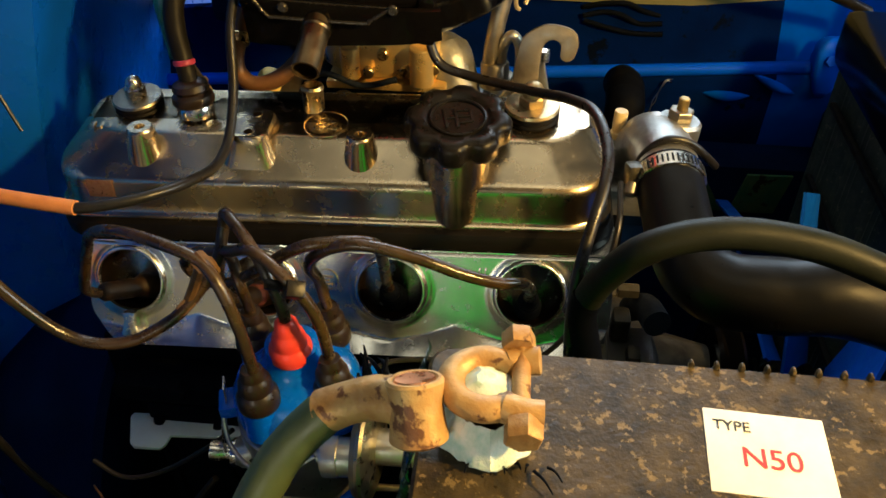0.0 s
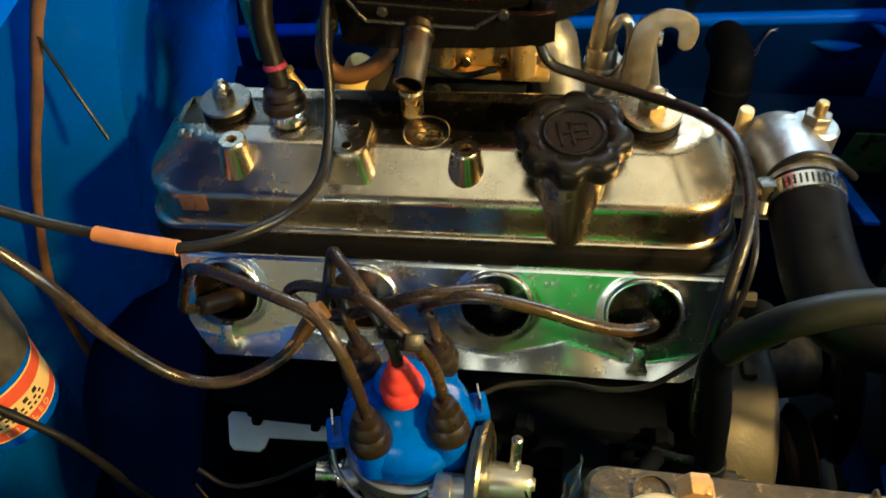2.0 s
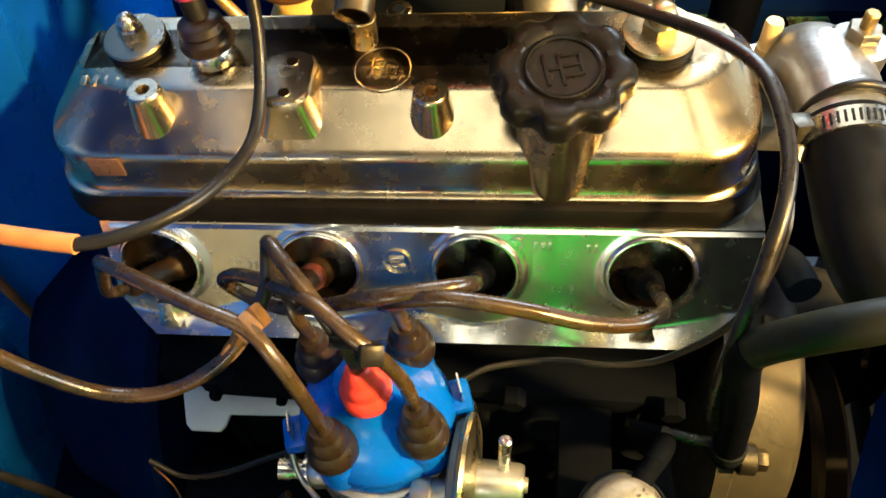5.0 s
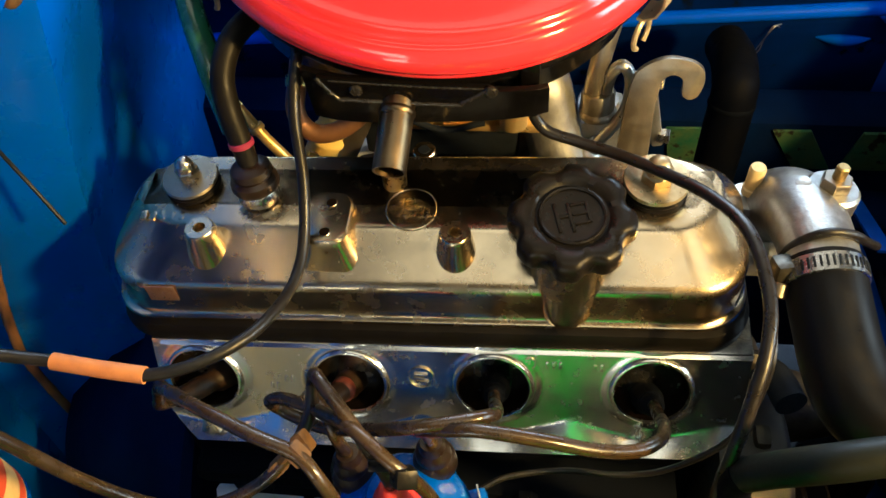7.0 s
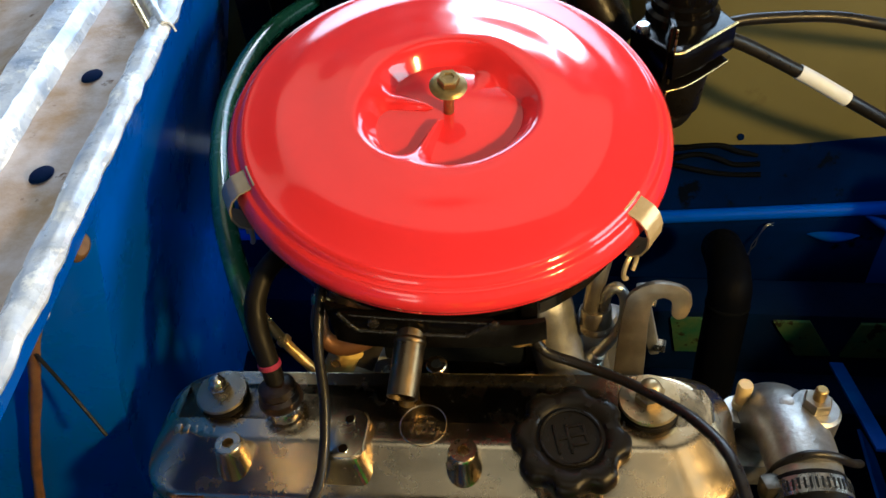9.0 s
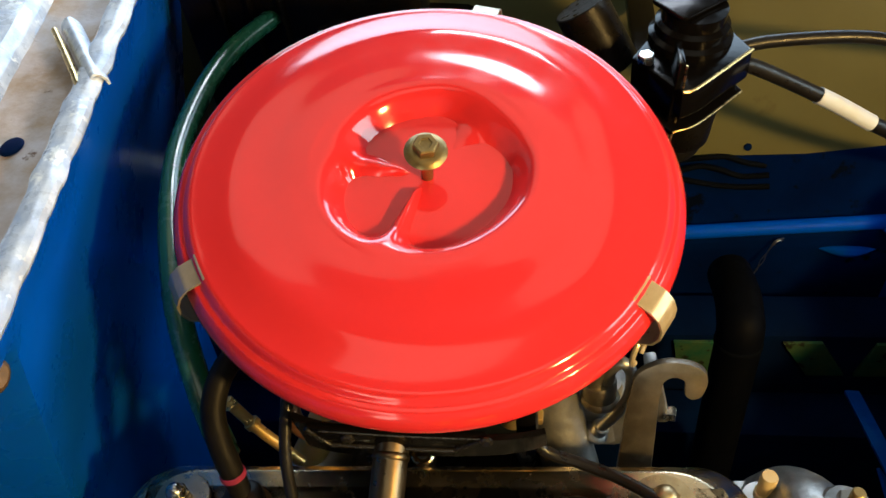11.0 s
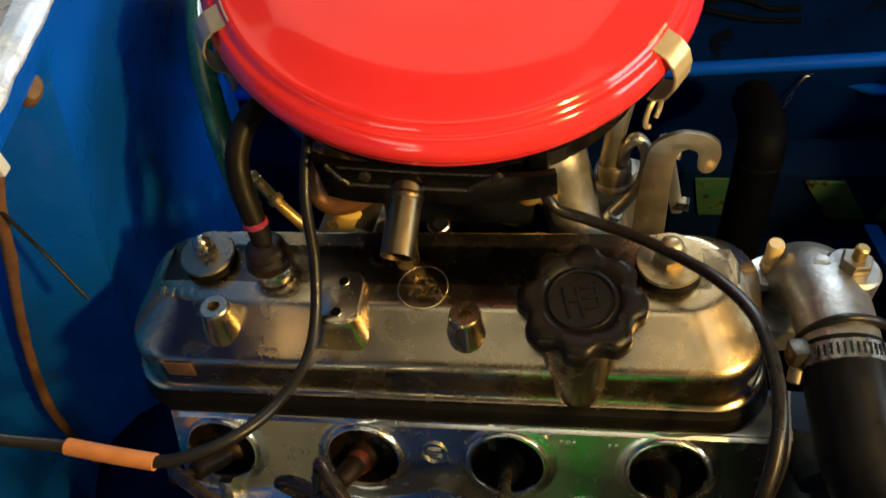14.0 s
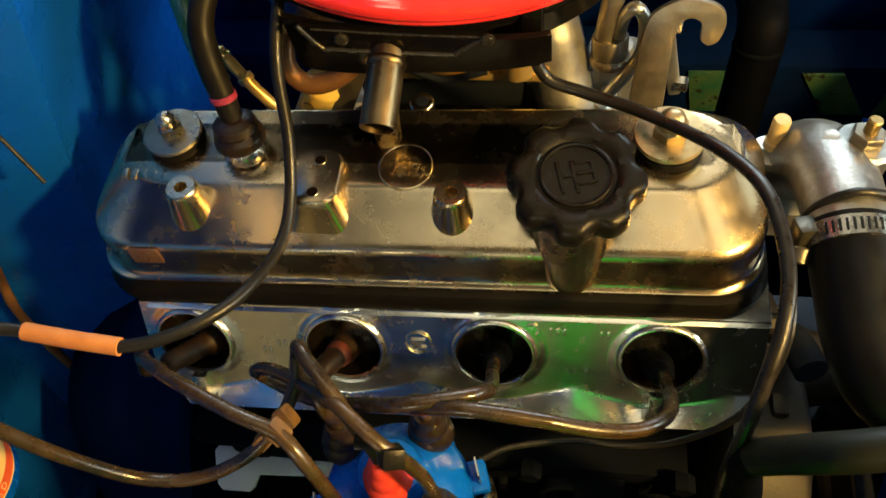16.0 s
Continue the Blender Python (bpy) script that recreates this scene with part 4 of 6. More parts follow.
part("skirt", sheet(lambda u, v: (-0.158 + 0.119 * u, 0.4505 + 0.0065 * v + 0.006 * (2 * u - 1) ** 4, 0.813 - 0.008 * u + (0.7765 + 0.007 * u - 0.813 + 0.008 * u) * v), 28, 8, 0.003), BLACKPAN, air, "stamped black front skirt")
BOSS = [(-0.1500, 0.8125), (-0.1415, 0.8005), (-0.1330, 0.7990), (-0.0850, 0.7975), (-0.0790, 0.7995), (-0.0650, 0.8085)]
bossp = part("skirt_boss", prism(BOSS, 0.0045, Matrix.Translation((0, 0.4520, 0)) @ Matrix.Rotation(math.pi / 2, 4, "X"), 0.0015), BLACKPAN, air, "raised stamped panel")
part("stamped_edge", tube([(x, 0.4475, z) for x, z in BOSS], 0.0012, 10, 10), GLINTBLACK, bossp, "raised edge of the stamping, lightened as its highlight")
part("stamped_edge", tube([(-0.1440, 0.4480, 0.8105), (-0.1050, 0.4478, 0.8085), (-0.0660, 0.4480, 0.8075)], 0.0007, 8), GLINTBLACK, bossp)
for x, z in ((-0.1310, 0.8055), (-0.0655, 0.8065)):
    part("screw", lathe([(0, 0.0018), (0.0022, 0.0018), (0.0032, 0.001), (0.0034, 0)], frame_of((x, 0.4475, z), (0, -1, 0.1)), 16), GLINTBLACK, bossp)
part("skirt_end", box((-0.0475, 0.474, 0.797), (0.010, 0.03, 0.036), 0.003), BLACKPAN, air)
stem = LM @ Vector((0, 0, 0.008))
bolt = part("wing_bolt", rod(stem, stem + LID_N * 0.026, 0.0032), DULLBRASS, air, "brass-coloured flanged bolt")
part("flange", lathe([(0, 0), (0.0108, 0.0), (0.0112, 0.001), (0.0098, 0.0026), (0.007, 0.0036), (0, 0.0036)], frame_of(stem + LID_N * 0.0235, LID_N + Vector((0.05, -0.12, 0))), 30), DULLBRASS, bolt)
part("hexagon", lathe([(0, 0.003), (0.0066, 0.003), (0.0066, 0.0078), (0.0058, 0.0086), (0.0036, 0.0086), (0.003, 0.0078), (0, 0.0078)], frame_of(stem + LID_N * 0.0235, LID_N + Vector((0.05, -0.12, 0)), 12), 6), DULLBRASS, bolt)
part("bolt_hole", lathe([(0, 0.0006), (0.0055, 0.0006), (0.006, 0)], frame_of(LM @ Vector((0.0015, -0.001, 0.0078)), LID_N), 20), IRON, air, "dark slot round the bolt")


def clip(ang, mat):
    a = radians(ang)
    m = LM @ Matrix.Rotation(a, 4, "Z")
    path = [(0.119, 0.0135), (0.1235, 0.0128), (0.128, 0.0118), (0.1335, 0.0106), (0.1385, 0.0065), (0.1415, 0.0), (0.142, -0.008), (0.1395, -0.016), (0.134, -0.0215), (0.130, -0.023)]
    c = part("clip", sheet(lambda u, v: m @ Vector((path[min(int(u * 9), 8)][0] * (1 - (u * 9 - min(int(u * 9), 8))) + path[min(int(u * 9), 8) + 1][0] * (u * 9 - min(int(u * 9), 8)), (v - 0.5) * 0.0155,
                   path[min(int(u * 9), 8)][1] * (1 - (u * 9 - min(int(u * 9), 8))) + path[min(int(u * 9), 8) + 1][1] * (u * 9 - min(int(u * 9), 8)))), 36, 4, 0.0012), mat, air, "sprung metal lid clip")
    part("catch", box(None, (0.006, 0.0165, 0.0022), 0.0008, m @ Matrix.Translation((0.1215, 0, 0.0135))), mat, c)
    loop = [m @ Vector((0.1335 + 0.001 * math.cos(q), 0.0080 * math.sin(q) - 0.004, -0.034 - 0.0095 * math.cos(q))) for q in [math.tau * k / 14 for k in range(1, 14)]]
    part("wire_loop", tube(loop, 0.0015, 8, 3), mat, c)


clip(-149.5, CLIPGREY)
clip(-30.5, CLIPGOLD)
clip(79.0, CLIPGREY)
part("pcv_pipe", tube([(-0.1105, 0.474, 0.805), (-0.1110, 0.462, 0.800), (-0.1114, 0.452, 0.7962), (-0.1122, 0.4345, 0.7885), (-0.1130, 0.4170, 0.7808)], 0.0084, 26, 6, 0.86), PIPEMETAL, air, "open-ended grey metal vent pipe")
part("pipe_bead", lathe([(0.0084, 0), (0.0091, 0.001), (0.0091, 0.0028), (0.0084, 0.0038)], frame_of((-0.1116, 0.4470, 0.7940), (-0.04, -0.91, -0.40)), 26), PIPEMETAL, air)

carb = thing("carburettor", (-0.11, 0.56, 0.65), "gold-passivated carburettor below the air cleaner", "carburettor")
part("flange", box((-0.084, 0.553, 0.7195), (0.086, 0.082, 0.006), 0.002), GOLD, carb)
part("float_bowl", box((-0.080, 0.545, 0.743), (0.066, 0.058, 0.040), 0.006), GOLD, carb)
part("accelerator_boss", rod((-0.058, 0.512, 0.724), (-0.058, 0.512, 0.752), 0.0085, 22), GOLD, carb)
part("accelerator_boss", rod((-0.109, 0.517, 0.724), (-0.109, 0.517, 0.748), 0.0070, 22), GOLD, carb)
part("throttle_body", box((-0.105, 0.560, 0.698), (0.10, 0.07, 0.034), 0.004), IRON, carb)
part("throat", rod((-0.105, 0.56, 0.72), (-0.105, 0.566, 0.80), 0.033, 36), GOLD, carb)
part("air_horn", rod((-0.105, 0.564, 0.78), (-0.104, 0.567, 0.80), 0.04, 36), DULLCAST, carb)
for x, z in ((-0.096, 0.730), (-0.085, 0.744), (-0.070, 0.731), (-0.0495, 0.735)):
    part("screw", rod((x, 0.511, z), (x, 0.522, z), 0.0042, 16), BRASS, carb)
part("pump_arm", tube([(-0.14, 0.513, 0.722), (-0.125, 0.509, 0.730), (-0.10, 0.506, 0.7235), (-0.075, 0.508, 0.7285)], 0.0022, 10), IRON, carb)
can = part("choke_can", lathe([(0, 0), (0.0122, 0), (0.0130, 0.002), (0.0130, 0.060), (0.0142, 0.063), (0.0142, 0.068), (0.0120, 0.072), (0.0120, 0.088), (0.0100, 0.092), (0, 0.092)], frame_of((-0.1995, 0.5200, 0.655), (0.042, 0.0, 0.085)) @ Matrix.Diagonal((0.85, 0.85, 0.8, 1)), 34), YELLOWZINC, carb, "pale yellow metal can")
part("stamp_ring", lathe([(0.0030, 0), (0.0030, 0.0006), (0.0040, 0.0006), (0.0040, 0)], frame_of((-0.1855, 0.5092, 0.6940), (-0.12, -1, 0.05)), 18), BRASS, can)
part("bracket_leaf", box(None, (0.015, 0.003, 0.046), 0.001, frame_of((-0.160, 0.516, 0.704), (0.45, 0, 1))), DULLCAST, carb)
fuel = thing("fuel_pipe", (-0.21, 0.52, 0.7), "bent gold metal fuel pipe with a hose barb", "pipe")
part("barb", tube([(-0.2290, 0.5100, 0.7400), (-0.2250, 0.5085, 0.7340), (-0.2140, 0.5050, 0.7165), (-0.2030, 0.5030, 0.7000), (-0.192, 0.5010, 0.684)], lambda t: 0.0036 * min(1.0, 0.45 + t * 9) + 0.0010 * (abs(t - 0.22) < 0.03), 16), GOLD, fuel)
part("ferrule", lathe([(0.0034, 0), (0.0050, 0.0006), (0.0050, 0.0042), (0.0034, 0.005)], frame_of((-0.2175, 0.5062, 0.7221), (0.54, -0.17, -0.82)), 20), GOLD, fuel)
fh = thing("fuel_hose", (-0.15, 0.5, 0.72), "reddish-brown curved rubber fuel hose by the carburettor", "hose")
part("hose", tube([(-0.186, 0.545, 0.768), (-0.1868, 0.522, 0.752), (-0.187, 0.504, 0.741), (-0.1840, 0.500, 0.7305), (-0.175, 0.498, 0.7250), (-0.161, 0.500, 0.7270), (-0.148, 0.506, 0.735), (-0.136, 0.520, 0.748)], 0.0058, 18), DARKCOPPER, fh)
part("end_cap", lathe([(0.0063, 0), (0.0072, 0.001), (0.0072, 0.007), (0.0063, 0.008)], frame_of((-0.1868, 0.5200, 0.7520), (0.0, -0.68, -0.73)), 20), BRASS, fh)
ib = thing("insulator", (-0.1, 0.53, 0.66), "dark insulating block with studs under the carburettor", "insulator")
part("slab", box((-0.10, 0.535, 0.663), (0.13, 0.08, 0.014), 0.003), BLACKPLASTIC, ib)
for x in (-0.15, -0.052):
    part("stud", hexrod((x, 0.515, 0.668), (x, 0.515, 0.682), 0.006), ZINC, ib)

man = thing("intake_manifold", (-0.02, 0.56, 0.6), "cast aluminium intake manifold with curved runners", "manifold")
part("runner", tube([(-0.09, 0.555, 0.655), (-0.065, 0.552, 0.67), (-0.048, 0.548, 0.708), (-0.043, 0.542, 0.730), (-0.034, 0.530, 0.70), (-0.020, 0.508, 0.655)], lambda t: 0.020 - 0.003 * t, 26), RUNNERCAST, man)
part("runner", tube([(-0.11, 0.56, 0.65), (-0.15, 0.55, 0.655), (-0.185, 0.53, 0.65), (-0.20, 0.50, 0.64)], 0.019, 22), CAST, man)
part("plenum", box((-0.10, 0.56, 0.636), (0.16, 0.07, 0.04), 0.014), CAST, man)
part("outlet_boss", lathe([(0, 0), (0.0165, 0), (0.0160, 0.020), (0.0135, 0.030), (0.0118, 0.044), (0, 0.045)], frame_of((-0.0060, 0.5435, 0.672), (0, 0.05, 1)), 26), CAST, man)
part("boss_foot", box((-0.0045, 0.5470, 0.686), (0.032, 0.034, 0.046), 0.008), CAST, man)
collar = part("union_collar", lathe([(0, 0), (0.0090, 0), (0.0097, 0.0015), (0.0094, 0.0034), (0.0084, 0.0046), (0.0084, 0.0145), (0.0076, 0.0156), (0, 0.0156)], frame_of((-0.0075, 0.5330, 0.7140), (-0.05, 0.12, 1)) @ Matrix.Diagonal((1.22, 1.22, 1.15, 1)), 28), DULLCAST, man, "stepped round pipe collar")
part("vacuum_pipe", tube([(-0.0115, 0.5345, 0.729), (-0.0105, 0.5350, 0.741), (-0.0080, 0.5375, 0.758), (-0.0040, 0.543, 0.777)], 0.0060, 16), DULLCAST, man, "bent metal pipe")
part("vacuum_pipe", tube([(-0.0040, 0.5335, 0.728), (-0.0034, 0.5330, 0.739), (-0.0016, 0.5320, 0.7485), (0.0032, 0.5310, 0.7545), (0.0082, 0.5300, 0.7485), (0.0096, 0.5285, 0.736), (0.0076, 0.5265, 0.7235), (0.0012, 0.5245, 0.7115), (-0.0060, 0.5235, 0.7000), (-0.0085, 0.5230, 0.696)], 0.0037, 16), PALECAST, man, "thin looped metal pipe")
part("ferrule", lathe([(0, 0), (0.0078, 0), (0.0080, 0.0015), (0.0066, 0.0030), (0.0056, 0.0036), (0.0054, 0.0090), (0.0044, 0.0100), (0, 0.0100)], frame_of((-0.0100, 0.5245, 0.6905), (0.42, -0.05, 0.9)), 24), PALECAST, man)

hook = thing("lifting_hook", (0.025, 0.52, 0.7), "thick plated steel lifting hook bolted to the head", "lifting hook")
K = 0.00024
arc = spline([(x * K, y * K, 0) for x, y in ((49, -60), (54, -5), (63, 12), (80, 20), (97, 14), (103, 2), (104, -25), (114, -36), (126, -38), (142, -28), (151, 0), (151, 20), (144, 40), (122, 55), (85, 62), (54, 60), (22, 45), (-2, 25), (-13, 0), (-22, -60))], 4)
out = [(-38 * K, -0.075), (47 * K, -0.075)] + [(p.x, p.y) for p in arc]
HKM = Matrix.Translation((0.0120, 0.5235, 0.752)) @ Matrix.Rotation(radians(-4), 4, "Z") @ Matrix.Rotation(radians(72), 4, "X")
part("plate", prism(out, 0.0055, HKM, 0.0012), DULLCAST, hook)
part("spacer", box((0.0265, 0.5420, 0.714), (0.0075, 0.010, 0.062), 0.002, Matrix.Rotation(radians(-12), 4, "Y")), CAST, hook, "narrow cast strip behind the hook")
for p in ((0.0225, 0.5395, 0.7365), (0.0320, 0.5395, 0.6915)):
    part("bolt_head", hexrod(p, (p[0] + 0.0075, p[1] - 0.001, p[2]), 0.0050, 10), ZINC, hook)

# heater hose loop and dark things behind the air cleaner
solid("green_tube", tube([(-0.205, 0.458, 0.765), (-0.217, 0.478, 0.79), (-0.240, 0.525, 0.81), (-0.262, 0.59, 0.82), (-0.274, 0.65, 0.823), (-0.273, 0.72, 0.825), (-0.258, 0.775, 0.825), (-0.225, 0.83, 0.82), (-0.17, 0.86, 0.80)], 0.0072, 18, 10), GREENHOSE,
           "translucent-looking glossy green hose looping round the air cleaner", "hose")
heater = thing("heater_box", (-0.2, 0.86, 0.6), "black blower housing in the far rear corner", "blower housing")
part("drum", lathe([(0, 0), (0.085, 0), (0.092, 0.006), (0.092, 0.10), (0.08, 0.112), (0.03, 0.116), (0, 0.116)], frame_of((-0.155, 0.80, 0.68), (0.05, -0.05, 1)), 44), BLACKPAN, heater)
part("cover_disc", lathe([(0, 0.004), (0.03, 0.004), (0.034, 0)], frame_of((-0.153, 0.797, 0.795), (0.05, -0.05, 1)), 30), BLACKPAN, heater)
part("white_lid", lathe([(0, 0), (0.017, 0), (0.019, 0.003), (0.018, 0.012), (0, 0.014)], frame_of((-0.197, 0.79, 0.80), (0, -0.1, 1)), 26), PAPER, heater, "small white cap")
part("duct", box((-0.16, 0.845, 0.60), (0.16, 0.07, 0.18), 0.012), BLACKPAN, heater)
# Plain black box with ribs, added to fill the dark corner.
part("case", box((-0.225, 0.815, 0.76), (0.19, 0.04, 0.27), 0.012), BLACKPAN, heater, "tall plain black box filling the corner")
for x in (-0.285, -0.262, -0.238):
    part("case_rib", box((x, 0.7935, 0.77), (0.004, 0.006, 0.22), 0.0015), BLACKPAN, heater)

motor = thing("wiper_motor", (0.04, 0.71, 0.75), "black painted motor unit with bracket and taped wiring", "motor")
part("casing", prism([(0.0385, 0.652), (0.0500, 0.6595), (0.0840, 0.6945), (0.0655, 0.742), (0.0300, 0.722), (0.0120, 0.690)], 0.0205, Matrix.Translation((0, 0, 0.8295)), 0.0022), BLACKPAN, motor, "flat black pressed casing")
part("base_plate", prism([(0.0340, 0.648), (0.0510, 0.657), (0.0800, 0.688), (0.0600, 0.735), (0.0260, 0.715), (0.0080, 0.684)], 0.003, Matrix.Translation((0, 0, 0.8225)), 0.0008), BLACKPAN, motor)
part("edge_strip", tube([(0.0385, 0.6525, 0.8500), (0.0440, 0.6545, 0.8496), (0.0505, 0.6598, 0.8500), (0.0680, 0.6780, 0.8500), (0.0838, 0.6945, 0.8500)], 0.0011, 8), BRASS, motor, "bright gold edge")
part("lower_edge", tube([(0.0350, 0.6480, 0.8245), (0.0510, 0.6568, 0.8245), (0.0800, 0.6878, 0.8245)], 0.0006, 8), BRASS, motor)
turret = part("turret", lathe([(0, 0), (0.0255, 0), (0.0255, 0.006), (0.0225, 0.008), (0.0225, 0.014), (0.0195, 0.016), (0.0195, 0.024), (0, 0.026)], frame_of((0.0480, 0.7080, 0.8495), (0.05, -0.05, 1)), 36), BLACKPAN, motor)
part("turret_lid", prism(rounded(-0.021, 0.023, -0.014, 0.014, 0.004, 4), 0.003, frame_of((0.0470, 0.7100, 0.8755), (0.05, -0.05, 1), 40), 0.0008), BLACKPAN, turret)
part("reservoir", rod((0.004, 0.725, 0.82), (-0.018, 0.735, 0.86), 0.018, 26), BLACKPLASTIC, motor)
part("yoke", lathe([(0, 0), (0.017, 0), (0.019, 0.003), (0.019, 0.036), (0.015, 0.042), (0, 0.042)], frame_of((0.046, 0.692, 0.788), (0.1, -0.1, 1)), 30), BLACKPLASTIC, motor)
mount = part("mount", box((0.0345, 0.6690, 0.832), (0.0035, 0.024, 0.070), 0.0012, Matrix.Rotation(radians(5), 4, "Y")), BLACKPAN, motor)
part("mount_edge", tube([(0.0400, 0.6570, 0.865), (0.0385, 0.6568, 0.84), (0.0340, 0.6568, 0.798)], 0.0007, 6), BRASS, mount)
part("screw", hexrod((0.020, 0.684, 0.850), (0.020, 0.684, 0.856), 0.005, 10), ZINC, motor)
part("wiring", tube([(0.048, 0.70, 0.82), (0.055, 0.69, 0.80), (0.052, 0.688, 0.782), (0.04, 0.69, 0.772), (0.03, 0.70, 0.78), (0.02, 0.72, 0.79)], 0.008, 14, 8, 0, 0.5), RUBBER, motor, "bunched taped wiring")
part("stay", box((0.03, 0.77, 0.80), (0.02, 0.16, 0.012), 0.003), BLACKPAN, motor)
cab = thing("black_cable", (0.2, 0.74, 0.75), "thick black cable with a white taped section", "cable")
SHEATH = spline([(0.072, 0.706, 0.832), (0.09, 0.712, 0.826), (0.144, 0.72, 0.793), (0.183, 0.72, 0.769), (0.25, 0.74, 0.722), (0.33, 0.77, 0.68)])
part("sheath", tube(SHEATH, 0.0051, 14, 1), RUBBER, cab)
part("tape", tube(SHEATH[15:24], 0.0058, 16, 1), WHITETAPE, cab, "white tape wrap")
solid("second_cable", tube([(0.074, 0.71, 0.84), (0.10, 0.715, 0.842), (0.15, 0.72, 0.84), (0.19, 0.722, 0.832), (0.28, 0.75, 0.80), (0.5, 0.8, 0.74)], 0.0042, 12), RUBBER, "thin black cable running along the wing panel", "cable")
random.seed(8)
for k in range(3):
    pts = [(0.072 + 0.020 * i + random.uniform(-0.003, 0.003), 0.829 - 0.004 * k + random.uniform(-0.002, 0.002), 0.648 - 0.010 * k + 0.006 * math.sin(i * 1.2 + 0.5 * k) + random.uniform(-0.002, 0.003)) for i in range(5)]
    solid("harness_wire", tube(pts, 0.0027, 8), SHADEBLACK, "loose black wire lying on the blue wing shelf", "wire", "wing shelf wires")
lower = thing("lower_hose", (0.1, 0.65, 0.45), "thick black hose standing behind the engine", "hose")
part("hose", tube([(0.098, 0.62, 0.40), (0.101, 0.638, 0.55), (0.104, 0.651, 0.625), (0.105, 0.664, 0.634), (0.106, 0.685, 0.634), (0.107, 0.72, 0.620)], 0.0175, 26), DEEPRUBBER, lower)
part("clamp", lathe([(0.0176, 0), (0.0182, 0.001), (0.0182, 0.0035), (0.0176, 0.0045)], frame_of((0.1035, 0.649, 0.619), (0.03, 0.2, 1)), 30), SHADEBLACK, lower, "thin black ring")
for k in range(2):
    ln = [(0.144 + 0.003 * k, 0.784, 0.545), (0.149, 0.7825, 0.556 + 0.003 * k), (0.150 + 0.003 * k, 0.783, 0.567), (0.155, 0.7845, 0.578), (0.160 + 0.002 * k, 0.787, 0.589), (0.168, 0.790, 0.590 - 0.004 * k)]
    solid("frayed_wire", tube(ln, 0.0006, 6), STEELWIRE, "thin bare frayed wire lying on the wing shelf", "wire", "frayed wires")

# ---- distributor and ignition leads ----
DC = Vector((-0.1025, 0.2960, 0.0))
dist = thing("distributor", (-0.1025, 0.2960, 0.5), "distributor with bright blue cap on an alloy body", "distributor")
DM = Matrix.Translation(DC)
part("cap", lathe([(0.0335, 0.634), (0.0348, 0.636), (0.0350, 0.641), (0.0345, 0.6435), (0.0352, 0.6455), (0.0346, 0.650), (0.0320, 0.657), (0.0275, 0.663), (0.0222, 0.667), (0.0178, 0.671), (0.0152, 0.677), (0.0140, 0.683), (0.0105, 0.6845), (0, 0.6845)], DM @ Matrix.Diagonal((1.06, 1.02, 1, 1)), 64), BLUECAP, dist, "bright blue cap")
TOWERS = {"l": (-0.1160, 0.2700), "r": (-0.0770, 0.2800), "br": (-0.0880, 0.3220), "bl": (-0.1300, 0.3130)}
for k, (x, y) in TOWERS.items():
    part("terminal_tower", lathe([(0.0105, 0.640), (0.0100, 0.652), (0.0098, 0.6635), (0, 0.6635)], Matrix.Translation((x, y, 0)), 24), BLUECAP, dist)
for a in (18, 198):
    q = Vector((math.cos(radians(a)), math.sin(radians(a)), 0))
    part("cap_ear", box(DC + q * 0.0395 + Vector((0, 0, 0.643)), (0.012, 0.017, 0.009), 0.003, Matrix.Rotation(radians(a), 4, "Z")), BLUECAP, dist)
    part("spring_clip", sheet(lambda u, v: DC + q * (0.0445 + 0.004 * math.sin(u * 5)) + Vector((-q.y, q.x, 0)) * (v - 0.5) * 0.010 + Vector((0, 0, 0.592 + 0.068 * u)), 16, 2, 0.0008), ZINC, dist, "sprung steel cap clip")
part("housing", lathe([(0.024, 0.52), (0.026, 0.565), (0.032, 0.585), (0.0355, 0.592), (0.036, 0.614), (0.0375, 0.620), (0.0375, 0.6295), (0.0355, 0.6305), (0, 0.6305)], DM, 48), PALECAST, dist, "pale alloy housing")
part("shaft_tube", lathe([(0.014, 0.44), (0.0155, 0.5), (0.02, 0.52), (0.024, 0.53)], DM, 28), CAST, dist)
arm = part("mount_arm", lathe([(0, 0), (0.0085, 0), (0.0098, 0.002), (0.0100, 0.010), (0.0088, 0.012), (0.0088, 0.034), (0, 0.034)], frame_of((-0.1400, 0.2805, 0.602), (1, 0.08, 0.18)), 24), PALECAST, dist)
part("knob", lathe([(0, 0), (0.0085, 0), (0.009, 0.002), (0.0085, 0.008), (0.0055, 0.009), (0.0055, 0.014), (0.0062, 0.015), (0.0062, 0.021), (0, 0.022)], frame_of((-0.136, 0.281, 0.601), (-1, -0.05, 0.05)), 22), ZINC, arm, "knurled adjuster")
vac = part("vacuum_unit", lathe([(0, -0.001), (0.027, -0.001), (0.0312, -0.0004), (0.0320, 0.0014), (0.0312, 0.0032), (0.0285, 0.0037), (0.026, 0.0050), (0.016, 0.0062), (0, 0.0068)], frame_of((-0.0600, 0.2735, 0.628), (1, -0.05, 0.04)), 44), IVORYZINC, dist, "round yellow-plated vacuum unit")
part("rear_shell", lathe([(0.029, 0), (0.0280, -0.003), (0.02, -0.005), (0, -0.006)], frame_of((-0.0610, 0.2735, 0.628), (1, -0.05, 0.04)), 40), DULLCAST, vac)
